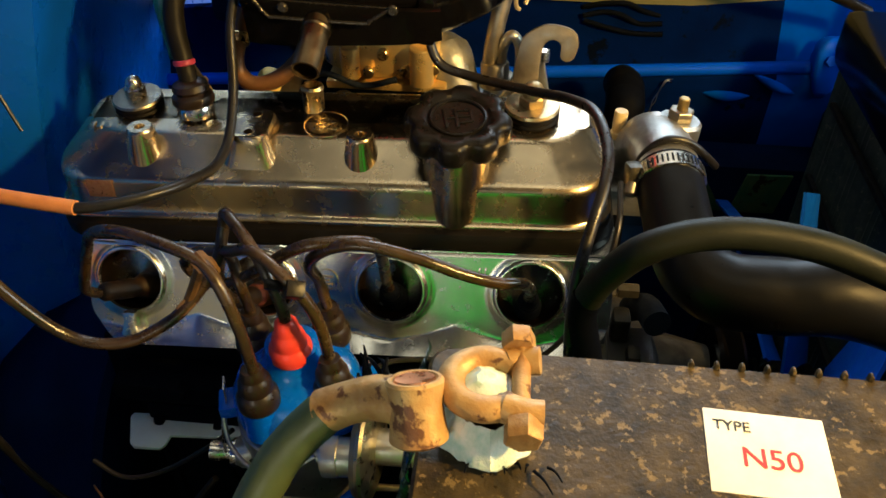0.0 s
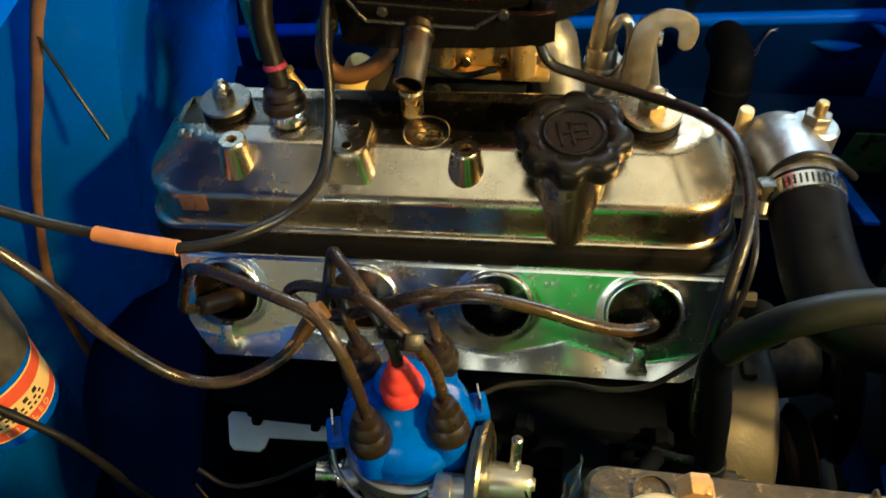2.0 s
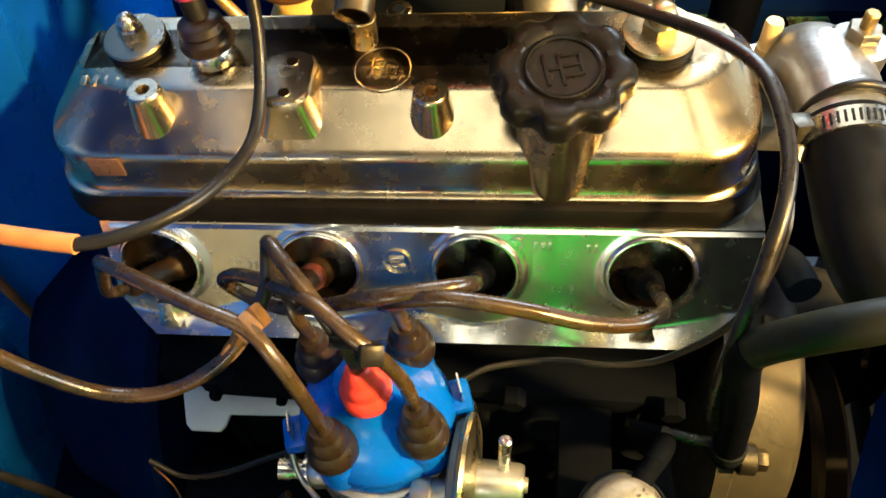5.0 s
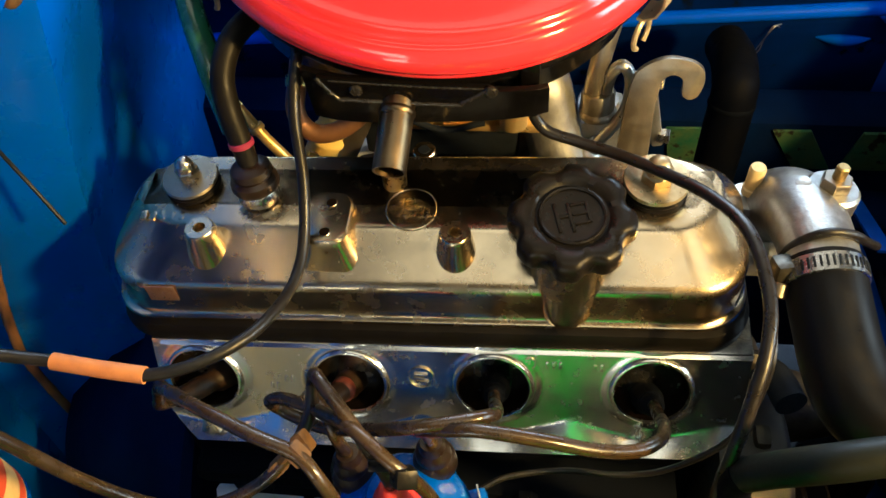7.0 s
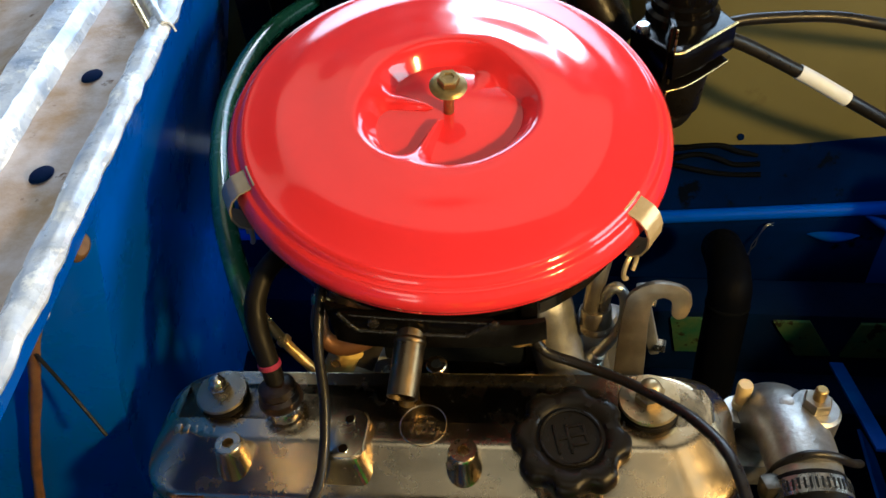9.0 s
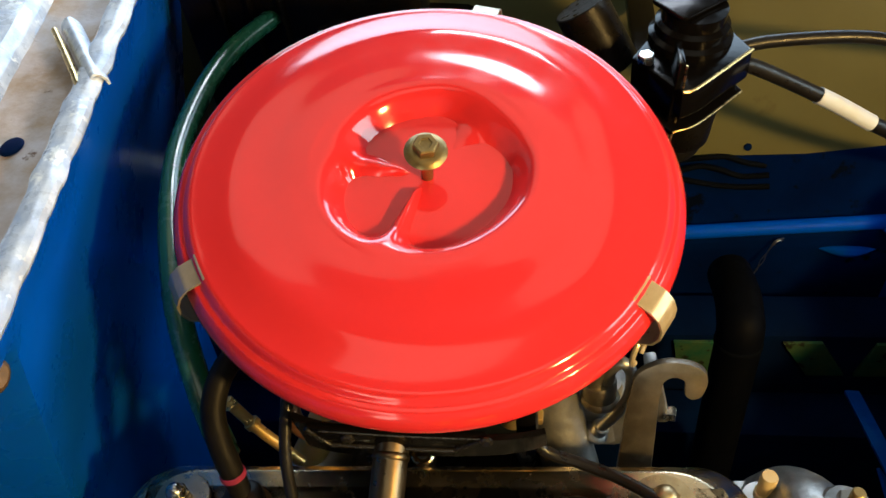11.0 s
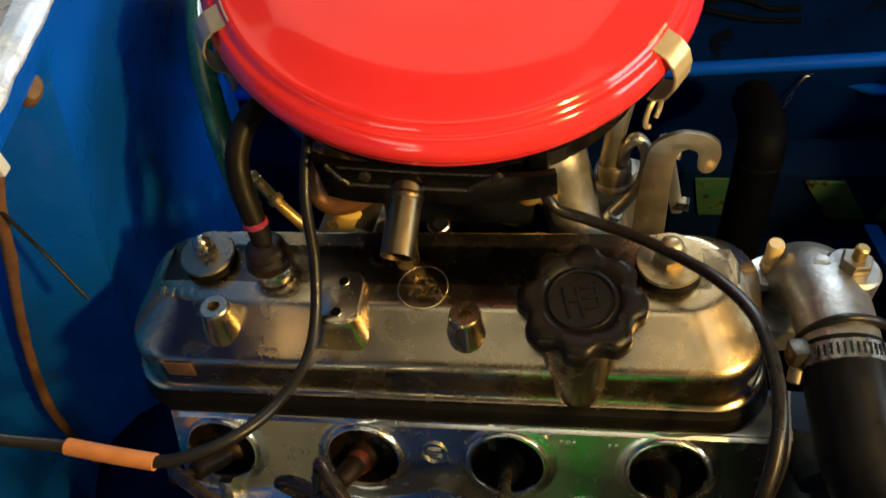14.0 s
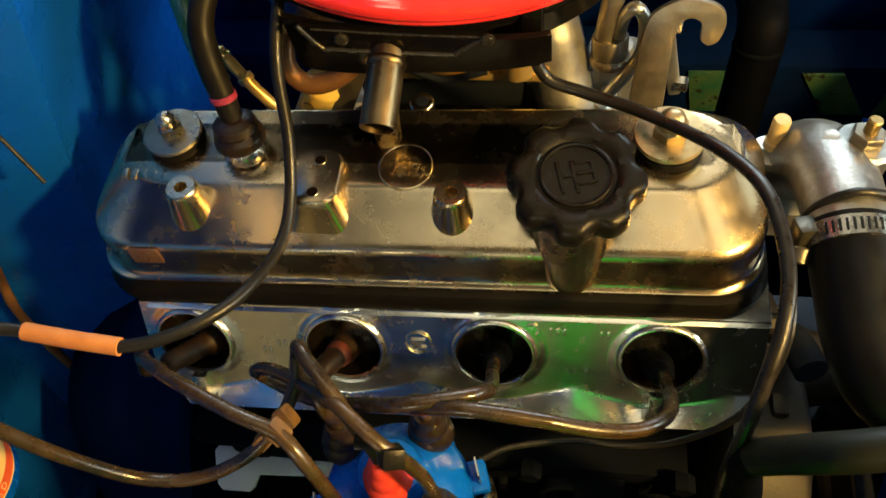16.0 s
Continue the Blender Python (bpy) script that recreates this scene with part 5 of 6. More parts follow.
part("nose", lathe([(0, 0.004), (0.0100, 0.004), (0.0103, 0.006), (0.0098, 0.026), (0.0088, 0.028), (0.004, 0.0275), (0.0035, 0.030), (0, 0.030)], frame_of((-0.0600, 0.2735, 0.6285), (1, -0.03, 0.03)), 28), PALECAST, vac, "silver nose")
part("nipple", rod((-0.0415, 0.2775, 0.637), (-0.0410, 0.2830, 0.659), 0.0030, 14), ZINC, vac)
cond = part("condenser", lathe([(0, 0), (0.0035, 0), (0.0035, 0.003), (0.0098, 0.0032), (0.0104, 0.0045), (0.0104, 0.0115), (0.0099, 0.012), (0.0099, 0.0235), (0.009, 0.025), (0, 0.025)], frame_of((-0.0850, 0.2590, 0.6345), (1, 0.02, 0.10)) @ Matrix.Diagonal((1.08, 1.08, 1.08, 1)), 28), PALECAST, dist, "small silver condenser")
part("condenser_strap", box((-0.071, 0.262, 0.623), (0.015, 0.012, 0.004), 0.001), BLUECAP, cond)
part("condenser_wire", tube([(-0.0865, 0.2590, 0.6345), (-0.103, 0.2530, 0.626), (-0.122, 0.2555, 0.6225), (-0.138, 0.268, 0.628), (-0.143, 0.28, 0.645)], 0.0014, 8), STEELWIRE, cond)
part("clamp_bolt", tube([(-0.060, 0.266, 0.600), (-0.046, 0.263, 0.605), (-0.031, 0.260, 0.611)], 0.0022, 10), DULLCAST, dist)
part("clamp_nut", lathe([(0, 0), (0.006, 0), (0.0068, 0.003), (0.006, 0.006), (0, 0.006)], frame_of((-0.033, 0.2605, 0.610), (1, -0.2, 0.3)), 18), DULLCAST, dist)
part("pickup_wire", tube([(-0.060, 0.263, 0.610), (-0.072, 0.249, 0.608), (-0.09, 0.241, 0.604), (-0.104, 0.240, 0.605), (-0.115, 0.243, 0.609)], 0.0032, 12), BLUECAP, dist, "blue insulated wire")
part("pale_wire", tube([(-0.086, 0.247, 0.609), (-0.098, 0.245, 0.611), (-0.110, 0.245, 0.612)], 0.0024, 10), YELLOWPLASTIC, dist)
tag = part("tape_tag", sheet(lambda u, v: (-0.121 + 0.009 * (v - 0.5) + 0.007 * math.sin(4 * u), 0.243 + 0.028 * u + 0.004 * v, 0.607 + 0.007 * math.sin(3 * u) + 0.005 * v), 14, 4, 0.0012), OLIVETAPE, dist, "wrapped oily tape")
for k in range(3):
    q0 = Vector((-0.1165 - 0.003 * k, 0.2435 - 0.003 * k, 0.609 + 0.001 * k))
    part("tape_wrap", tube([q0 + Vector((0.004 * math.cos(w * 1.05 + k), 0.0025 * math.sin(w * 1.3), 0.0048 * math.sin(w * 1.05 + k))) for w in range(6)], 0.0016, 8), OLIVETAPE, tag)
drum = thing("oil_pump_drum", (-0.09, 0.25, 0.45), "dull dark metal canister below the distributor", "canister")
part("can", lathe([(0, 0), (0.033, 0), (0.036, 0.003), (0.036, 0.055), (0.033, 0.06), (0, 0.062)], frame_of((-0.085, 0.262, 0.47), (0.0, -0.25, 0.9)), 36), IRON, drum)
part("rim", lathe([(0.036, 0), (0.0385, 0.002), (0.036, 0.004)], frame_of((-0.085, 0.2475, 0.522), (0.0, -0.25, 0.9)), 36), DULLCAST, drum)


def plug_boot(at, axis, parent, mat=BROWNRUBBER):
    part("boot", lathe([(0, -0.002), (0.0110, -0.002), (0.0117, 0.0), (0.0112, 0.0062), (0.0097, 0.0088), (0.0092, 0.0096), (0.0094, 0.0108), (0.0087, 0.0158), (0.0072, 0.0178), (0.0069, 0.0186), (0.0070, 0.0196), (0.0056, 0.0240), (0, 0.0246)], frame_of(Vector(at) + Vector((0, 0, 0.005)), axis), 28), mat, parent, "brown ribbed rubber boot")


def well_boot(inner, outer, parent, skin=PLUGCAP):
    """A rubber plug cap from deep in its well out to where the lead enters it."""
    p, q = Vector(inner), Vector(outer)
    d = (q - p).normalized()
    n = (q - p).length
    return part("plug_boot", lathe([(0, -0.030), (0.0088, -0.030), (0.0086, 0.0), (0.0070, 0.003), (0.0064, 0.006), (0.0066, n * 0.55), (0.0060, n * 0.58), (0.0061, n * 0.9), (0.0050, n * 0.97), (0.0036, n), (0, n)], frame_of(p, d), 22), skin, parent, "plug cap reaching into its well")


def lead(name, points, label, boot=None, axis=(0, 0, 1), r=0.0032):
    th = thing(name, points[0], label, "ignition lead", "ignition leads")
    p, q = Vector(points[0]), Vector(points[1])
    part("cable", tube([p + (p - q).normalized() * 0.010] + points, r, 16, 10), LEADSKIN, th)
    return th


l1 = lead("ignition_lead", [(-0.1165, 0.2705, 0.695), (-0.1190, 0.2720, 0.714), (-0.1265, 0.2775, 0.737), (-0.137, 0.285, 0.747), (-0.157, 0.2905, 0.752), (-0.187, 0.304, 0.747), (-0.212, 0.3195, 0.731), (-0.227, 0.3325, 0.708), (-0.2380, 0.3370, 0.682), (-0.2440, 0.3420, 0.666), (-0.2415, 0.3505, 0.6555), (-0.236, 0.360, 0.650)],
          "dark ignition lead running to the rearmost plug well")
plug_boot((-0.1160, 0.2700, 0.659), (-0.06, 0.06, 1), l1)
well_boot((-0.2270, 0.3740, 0.641), (-0.2410, 0.3500, 0.6565), l1)
l3 = lead("ignition_lead", [(-0.0795, 0.2840, 0.692), (-0.0815, 0.2845, 0.708), (-0.0865, 0.2850, 0.724), (-0.098, 0.288, 0.7385), (-0.117, 0.3010, 0.7425), (-0.135, 0.3135, 0.7300), (-0.149, 0.3215, 0.7220), (-0.160, 0.3260, 0.7165), (-0.1685, 0.3285, 0.7075), (-0.1665, 0.3300, 0.6975), (-0.156, 0.3265, 0.6945), (-0.140, 0.3185, 0.7030), (-0.118, 0.3095, 0.7230), (-0.092, 0.301, 0.747), (-0.068, 0.305, 0.7495), (-0.0560, 0.3125, 0.742), (-0.0560, 0.327, 0.719), (-0.0585, 0.345, 0.69), (-0.0605, 0.365, 0.662)],
          "brown ignition lead looping through the holder to a plug well")
plug_boot((-0.0768, 0.2800, 0.659), (-0.08, 0.12, 1), l3)
# Shade deep in the two front wells is put into the cap colour.
well_boot((-0.0605, 0.3740, 0.649), (-0.0600, 0.3600, 0.667), l3, SHADEBLACK)
l4 = lead("ignition_lead", [(-0.0885, 0.3215, 0.690), (-0.0905, 0.3200, 0.708), (-0.091, 0.309, 0.728), (-0.082, 0.302, 0.744), (-0.062, 0.2995, 0.7525), (-0.035, 0.300, 0.7465), (-0.012, 0.302, 0.736), (0.006, 0.307, 0.727), (0.018, 0.3165, 0.719), (0.0235, 0.331, 0.703), (0.0245, 0.350, 0.680), (0.0245, 0.368, 0.660)],
          "brown ignition lead sweeping across to the front plug well")
plug_boot((-0.0880, 0.3220, 0.658), (-0.03, 0.02, 1), l4)
well_boot((0.0248, 0.3740, 0.649), (0.0246, 0.3600, 0.668), l4, SHADEBLACK)
l2 = lead("ignition_lead", [(-0.1300, 0.3132, 0.690), (-0.132, 0.312, 0.708), (-0.1375, 0.321, 0.717), (-0.1465, 0.3315, 0.712), (-0.1545, 0.338, 0.694), (-0.1580, 0.344, 0.674), (-0.1560, 0.351, 0.6585), (-0.152, 0.358, 0.653)],
          "short dark ignition lead to the second plug well")
plug_boot((-0.1300, 0.3130, 0.658), (0.0, 0.03, 1), l2)
b2 = well_boot((-0.1480, 0.3740, 0.6415), (-0.1545, 0.3520, 0.6565), l2)
part("worn_end", lathe([(0.0066, -0.003), (0.0074, -0.002), (0.0076, 0.0015), (0.0070, 0.0035), (0.0066, 0.004)], frame_of((-0.1490, 0.3706, 0.6438), (-0.24, -0.80, 0.55)), 22), PINKEND, b2, "faded pink end")
lc = lead("coil_lead", [(-0.3365, 0.279, 0.775), (-0.322, 0.277, 0.800), (-0.285, 0.274, 0.801), (-0.258, 0.2735, 0.772), (-0.238, 0.2745, 0.726), (-0.215, 0.2765, 0.696), (-0.190, 0.281, 0.689), (-0.166, 0.290, 0.698), (-0.1505, 0.302, 0.711), (-0.142, 0.3145, 0.7245), (-0.1395, 0.323, 0.738), (-0.1370, 0.3235, 0.7475), (-0.131, 0.3165, 0.7485), (-0.1205, 0.3065, 0.7435), (-0.110, 0.2965, 0.7330), (-0.1035, 0.2918, 0.716), (-0.1022, 0.2920, 0.700)],
          "long brown lead from the coil to the red cap tower")
part("red_boot", lathe([(0.0116, 0), (0.0122, 0.0012), (0.0116, 0.0072), (0.0100, 0.0092), (0.0096, 0.0100), (0.0097, 0.0112), (0.0086, 0.0162), (0.0074, 0.0180), (0.0071, 0.0190), (0.0058, 0.0250), (0.0042, 0.0268), (0, 0.0268)], frame_of((-0.1020, 0.2920, 0.678), (-0.02, 0.0, 1)), 28), REDBOOT, lc, "bright red ribbed boot")
part("stripe", tube([(-0.3005, 0.2705, 0.8035), (-0.288, 0.270, 0.8035), (-0.276, 0.2695, 0.797)], 0.0016, 8), BLUECAP, lc, "bright blue mark on the lead")

hold = thing("lead_holder", (-0.14, 0.295, 0.73), "tan plastic comb holding three ignition leads", "lead holder")
for p, q in (((-0.1335, 0.2835, 0.7440), (-0.1415, 0.2885, 0.7500)), ((-0.1365, 0.2945, 0.7300), (-0.1430, 0.3000, 0.7360)), ((-0.1535, 0.2995, 0.7075), (-0.1610, 0.2940, 0.7010))):
    part("clip_block", lathe([(0, 0), (0.0036, 0), (0.0044, 0.0008), (0.0046, 0.005), (0.0044, 0.0092), (0.0036, 0.0100), (0, 0.0100)], frame_of(p, Vector(q) - Vector(p), 35), 4), TAN, hold)
part("comb_bar", tube([(-0.1570, 0.2985, 0.7045), (-0.1480, 0.297, 0.724), (-0.1385, 0.288, 0.7440)], 0.0028, 8), TAN, hold)
bclip = thing("lead_clip", (-0.093, 0.284, 0.73), "black plastic clip joining two ignition leads", "lead holder")
part("block", box(None, (0.0095, 0.0085, 0.011), 0.0012, frame_of((-0.0925, 0.2845, 0.7335), (0.45, -0.55, 0.7))), BLACKPLASTIC, bclip)
part("arm", box(None, (0.012, 0.0055, 0.005), 0.0012, frame_of((-0.1035, 0.2905, 0.7300), (0.2, -0.6, 0.8))), BLACKPLASTIC, bclip)

coil = thing("ignition_coil", (-0.3365, 0.279, 0.645), "blue ignition coil with yellow and red paper label", "ignition coil")
KM = Matrix.Translation((-0.3365, 0.2775, 0))
part("can", lathe([(0, 0.640), (0.0285, 0.640), (0.0305, 0.643), (0.0305, 0.742), (0.029, 0.746), (0, 0.746)], KM, 48), BLUECAP, coil)
part("label", lathe([(0.0309, 0.6500), (0.0309, 0.6850)], KM, 48), LABELYELLOW, coil, "yellow paper label")
part("red_band", lathe([(0.0311, 0.6735), (0.0311, 0.6835)], KM, 48), LABELRED, coil)
part("red_band", lathe([(0.0311, 0.6515), (0.0311, 0.6585)], KM, 48), LABELRED, coil)
part("clamp_band", lathe([(0.0312, 0.690), (0.0325, 0.691), (0.0325, 0.727), (0.0312, 0.728)], KM, 48), DULLCAST, coil, "rusty tan clamp band")
part("clamp_foot", box((-0.373, 0.279, 0.708), (0.045, 0.03, 0.03), 0.003), DULLCAST, coil)
part("tower", lathe([(0.028, 0.744), (0.027, 0.75), (0.015, 0.756), (0.010, 0.775), (0, 0.776)], KM, 32), BLACKPLASTIC, coil)
for i, ch in enumerate("OIL FILLED"):
    if ch != " ":
        a = radians(-86 + i * 9.5)
        part("lettering", words(ch, 0.0058, Matrix.Translation((-0.3365 + 0.0313 * math.cos(a), 0.2775 + 0.0313 * math.sin(a), 0.655)) @ Matrix.Rotation(a + math.pi / 2, 4, "Z") @ Matrix.Rotation(math.pi / 2, 4, "X"), 0.0001), LABELYELLOW, coil)
for j, (z, w, n) in enumerate(((0.6695, 0.006, 7), (0.6655, 0.003, 11), (0.6620, 0.002, 14))):
    for i in range(n):
        a = radians(-85 + i * 95 / n)
        part("print_bar", box((-0.3365 + 0.0311 * math.cos(a), 0.2775 + 0.0311 * math.sin(a), z), (0.0026 * 7 / n + 0.0006, 0.0005, 0.0026 if j == 0 else 0.0012), 0, Matrix.Rotation(a + math.pi / 2, 4, "Z")), INKBLACK, coil)
cw = thing("coil_wire", (-0.29, 0.25, 0.69), "thin taped wire hanging from the coil", "wire")
part("cable", tube([(-0.315, 0.245, 0.728), (-0.300, 0.246, 0.702), (-0.289, 0.2465, 0.690), (-0.274, 0.2475, 0.672), (-0.263, 0.250, 0.64), (-0.255, 0.253, 0.60), (-0.235, 0.255, 0.565), (-0.20, 0.258, 0.545), (-0.175, 0.265, 0.56), (-0.155, 0.272, 0.585)], 0.0023, 10, 8, 0, 0.35), OLDRUBBER, cw)
solid("earth_wire", tube([(-0.245, 0.29, 0.565), (-0.225, 0.285, 0.557), (-0.20, 0.287, 0.563), (-0.17, 0.290, 0.585), (-0.145, 0.288, 0.612)], 0.0016, 8), RUBBER, "thin dark wire running to the distributor", "wire")

# thin wire with the orange sleeve
tw = thing("sender_wire", (-0.2, 0.42, 0.8), "black wire with an orange heat-shrink sleeve", "wire")
part("cable", tube([(-0.158, 0.50, 0.835), (-0.163, 0.468, 0.812), (-0.1640, 0.445, 0.792), (-0.1605, 0.425, 0.765), (-0.1590, 0.402, 0.7455), (-0.1605, 0.379, 0.739), (-0.167, 0.352, 0.745), (-0.177, 0.335, 0.749), (-0.194, 0.322, 0.7505), (-0.214, 0.3155, 0.751), (-0.2355, 0.3165, 0.7525), (-0.2565, 0.318, 0.754), (-0.285, 0.3125, 0.768), (-0.325, 0.3, 0.80)], 0.0030, 14, 10), RUBBER, tw)
part("sleeve", tube([(-0.2130, 0.3155, 0.7510), (-0.2355, 0.3165, 0.7525), (-0.2570, 0.3180, 0.7540)], 0.0041, 16, 8, 0.75), ORANGE, tw, "orange sleeve")
# vacuum hose across the cover
vh = thing("vacuum_hose", (0.05, 0.4, 0.8), "black rubber vacuum hose arching over the cover", "hose")
part("hose", tube([(-0.047, 0.487, 0.80), (-0.0475, 0.475, 0.777), (-0.040, 0.470, 0.762), (-0.022, 0.466, 0.757), (0.0, 0.457, 0.757), (0.022, 0.440, 0.762), (0.040, 0.418, 0.771), (0.0525, 0.392, 0.778), (0.0580, 0.362, 0.775), (0.0560, 0.338, 0.769), (0.0500, 0.318, 0.755), (0.0455, 0.305, 0.736), (0.045, 0.300, 0.70), (0.050, 0.300, 0.66), (0.064, 0.303, 0.635), (0.066, 0.305, 0.62), (0.055, 0.308, 0.61), (0.035, 0.312, 0.61)], 0.0031, 16, 10), VACRUBBER, vh)
part("end_sleeve", tube([(-0.0470, 0.4865, 0.7990), (-0.0475, 0.4800, 0.7860), (-0.0470, 0.4745, 0.7760)], 0.0046, 16, 6), RUBBER, vh, "thicker sleeve at the pan end")
part("pipe_stub", rod((0.035, 0.312, 0.61), (0.020, 0.315, 0.61), 0.0026, 14), SHADEBLACK, vh)
solid("thin_wire", tube([(-0.064, 0.318, 0.642), (-0.05, 0.326, 0.642), (-0.02, 0.334, 0.637), (0.01, 0.336, 0.632), (0.035, 0.336, 0.645), (0.058, 0.335, 0.69), (0.068, 0.350, 0.73), (0.07, 0.38, 0.742)], 0.0017, 8), RUBBER, "thin black wire from the distributor along the head", "wire")
random.seed(21)
for a, b in (((-0.262, 0.30, 0.52), (-0.252, 0.285, 0.47)), ((-0.205, 0.27, 0.52), (-0.190, 0.262, 0.50)), ((-0.252, 0.25, 0.50), (-0.215, 0.245, 0.47)), ((-0.30, 0.27, 0.50), (-0.285, 0.255, 0.45))):
    q = Vector(a).lerp(Vector(b), 0.5) + Vector((0.003, 0.002, 0.004))
    solid("dry_stalk", tube([a, q, b], 0.0007, 6), BROWNPIPE, "thin dry stalk caught down beside the engine", "stalk", "dry stalks")

# ---- thermostat, hoses, fan, alternator side ----
th = thing("thermostat_housing", (0.105, 0.45, 0.66), "cast aluminium thermostat elbow with a hose clamp", "thermostat housing")
part("flange", box((0.092, 0.475, 0.675), (0.055, 0.05, 0.022), 0.006), ELBOWCAST, th)
part("elbow", tube([(0.090, 0.487, 0.672), (0.094, 0.478, 0.698), (0.098, 0.462, 0.717), (0.1005, 0.443, 0.724), (0.1015, 0.425, 0.7265), (0.102, 0.411, 0.727)], lambda t: 0.0215 - 0.003 * t, 30), ELBOWCAST, th)
part("boss", lathe([(0, 0), (0.0145, 0), (0.0142, 0.014), (0.0125, 0.016), (0, 0.016)], frame_of((0.1095, 0.4545, 0.724), (0.1, 0.1, 1)), 26), ELBOWCAST, th)
part("plug", hexrod((0.1110, 0.4560, 0.739), (0.1115, 0.4566, 0.746), 0.0082, 12), DULLCAST, th)
part("stem", rod((0.1115, 0.4566, 0.745), (0.1120, 0.4571, 0.754), 0.0034), DULLBRASS, th)
part("nub", lathe([(0, 0), (0.005, 0), (0.004, 0.008), (0, 0.009)], frame_of((0.098, 0.458, 0.733), (-0.3, 0, 1)), 14), ELBOWCAST, th)
part("ring_wire", tube([(0.083, 0.420, 0.722), (0.087, 0.419, 0.737), (0.0985, 0.4185, 0.7475), (0.112, 0.420, 0.745), (0.124, 0.424, 0.734), (0.133, 0.432, 0.722)], 0.0024, 10), RUBBER, th)
snd = thing("temperature_sender", (0.078, 0.47, 0.7), "small brass-coloured sender with yellowed plug", "sender")
part("base", hexrod((0.0770, 0.476, 0.692), (0.0772, 0.475, 0.706), 0.0085), ZINC, snd)
part("saddle", lathe([(0, 0), (0.0115, 0), (0.0105, 0.004), (0, 0.005)], frame_of((0.0772, 0.475, 0.705), (0, 0, 1)), 24), CAST, snd)
part("body", lathe([(0, 0), (0.0052, 0), (0.0052, 0.004), (0.0044, 0.0048), (0.0046, 0.018), (0.0040, 0.0195), (0, 0.0195)], frame_of((0.0772, 0.4755, 0.712), (0.03, 0.05, 1)), 22), YELLOWPLASTIC, snd, "yellowed plug")
part("tab", box((0.0825, 0.469, 0.7085), (0.007, 0.009, 0.009), 0.002), ZINC, snd)

rad = thing("radiator_hose", (0.12, 0.4, 0.66), "thick black radiator hose with worm-drive clamp", "hose")
RP = [(0.1018, 0.4150, 0.7270), (0.1025, 0.402, 0.7245), (0.1045, 0.386, 0.7195), (0.1080, 0.366, 0.7125), (0.1150, 0.349, 0.7070), (0.1290, 0.3385, 0.7050), (0.155, 0.334, 0.707), (0.20, 0.332, 0.708), (0.30, 0.334, 0.668)]
part("hose", tube(RP, lambda t: 0.0196 + 0.003 * max(0, t - 0.3), 32, 10), HOSEBLACK, rad)
d = Vector((0.06, -0.97, -0.2)).normalized()
cl = part("clamp_band", lathe([(0.0196, 0), (0.0205, 0.0004), (0.0207, 0.010), (0.0196, 0.0104)], frame_of((0.1019, 0.4130, 0.7268), d), 40), ZINC, rad, "slotted steel band")
for i in range(26):
    a = math.tau * i / 44 - 1.2
    part("slot", box(None, (0.0006, 0.0012, 0.0058), 0.0002, frame_of((0.1019, 0.4130, 0.7268), d) @ Matrix.Rotation(a, 4, "Z") @ Matrix.Translation((0.0207, 0, 0.0052))), IRON, cl)
part("screw_housing", box(None, (0.011, 0.014, 0.012), 0.003, frame_of((0.0815, 0.4080, 0.7290), (0.2, -0.9, 0.2))), GREASY, cl)
part("screw", rod((0.0805, 0.402, 0.727), (0.0790, 0.396, 0.722), 0.0040, 16), DULLCAST, cl)

hh = thing("heater_hose", (0.1, 0.29, 0.7), "dusty grey-green heater hose arching to the front", "hose")
# Shadowed lower run of the hose, split off and coloured black.
part("lower_end", tube([(0.066, 0.302, 0.61), (0.0575, 0.300, 0.675), (0.0500, 0.3000, 0.714), (0.0512, 0.2990, 0.731)], 0.0076, 24, 8), DEEPRUBBER, hh, "lower end blackened to stand for shade")
part("hose", tube([(0.0508, 0.2995, 0.727), (0.0565, 0.2940, 0.7465), (0.072, 0.2875, 0.7715), (0.098, 0.2885, 0.7815), (0.130, 0.2890, 0.7810), (0.165, 0.284, 0.7740), (0.23, 0.268, 0.750), (0.30, 0.25, 0.70)], 0.0074, 24, 10), GREYHOSE, hh)
part("clamp", lathe([(0.0076, 0), (0.0086, 0.001), (0.0086, 0.008), (0.0076, 0.009)], frame_of((0.0655, 0.302, 0.616), (-0.1, -0.02, 1)), 24), IRON, hh)
part("joint_neck", rod((0.0665, 0.302, 0.614), (0.070, 0.318, 0.575), 0.0066), IRON, hh)
fan = thing("cooling_fan", (0.235, 0.43, 0.50), "blue plastic cooling fan with dark hub", "fan")
part("hub", lathe([(0, 0), (0.036, 0), (0.04, 0.004), (0.04, 0.03), (0.03, 0.036), (0, 0.036)], frame_of((0.215, 0.43, 0.50), (1, 0, 0)), 32), BLACKPAN, fan)
for k in range(6):
    a = math.tau * k / 6 + 0.42
    m = Matrix.Translation((0.236, 0.43, 0.50)) @ Matrix.Rotation(a, 4, "X")
    part("blade", sheet(lambda u, v: m @ Vector(((v - 0.5) * 0.034 + 0.006 * math.sin(v * 3.1), (v - 0.5) * (0.05 + 0.03 * u), 0.035 + 0.135 * u)), 10, 8, 0.0025), BLUEPLASTIC, fan)
wp = thing("water_pump", (0.13, 0.44, 0.45), "dull alloy water pump ahead of the block", "water pump")
part("body", lathe([(0, 0), (0.05, 0), (0.055, 0.006), (0.05, 0.03), (0.03, 0.04), (0.02, 0.085), (0, 0.085)], frame_of((0.08, 0.44, 0.53), (1, 0, 0)), 36), GREASY, wp)
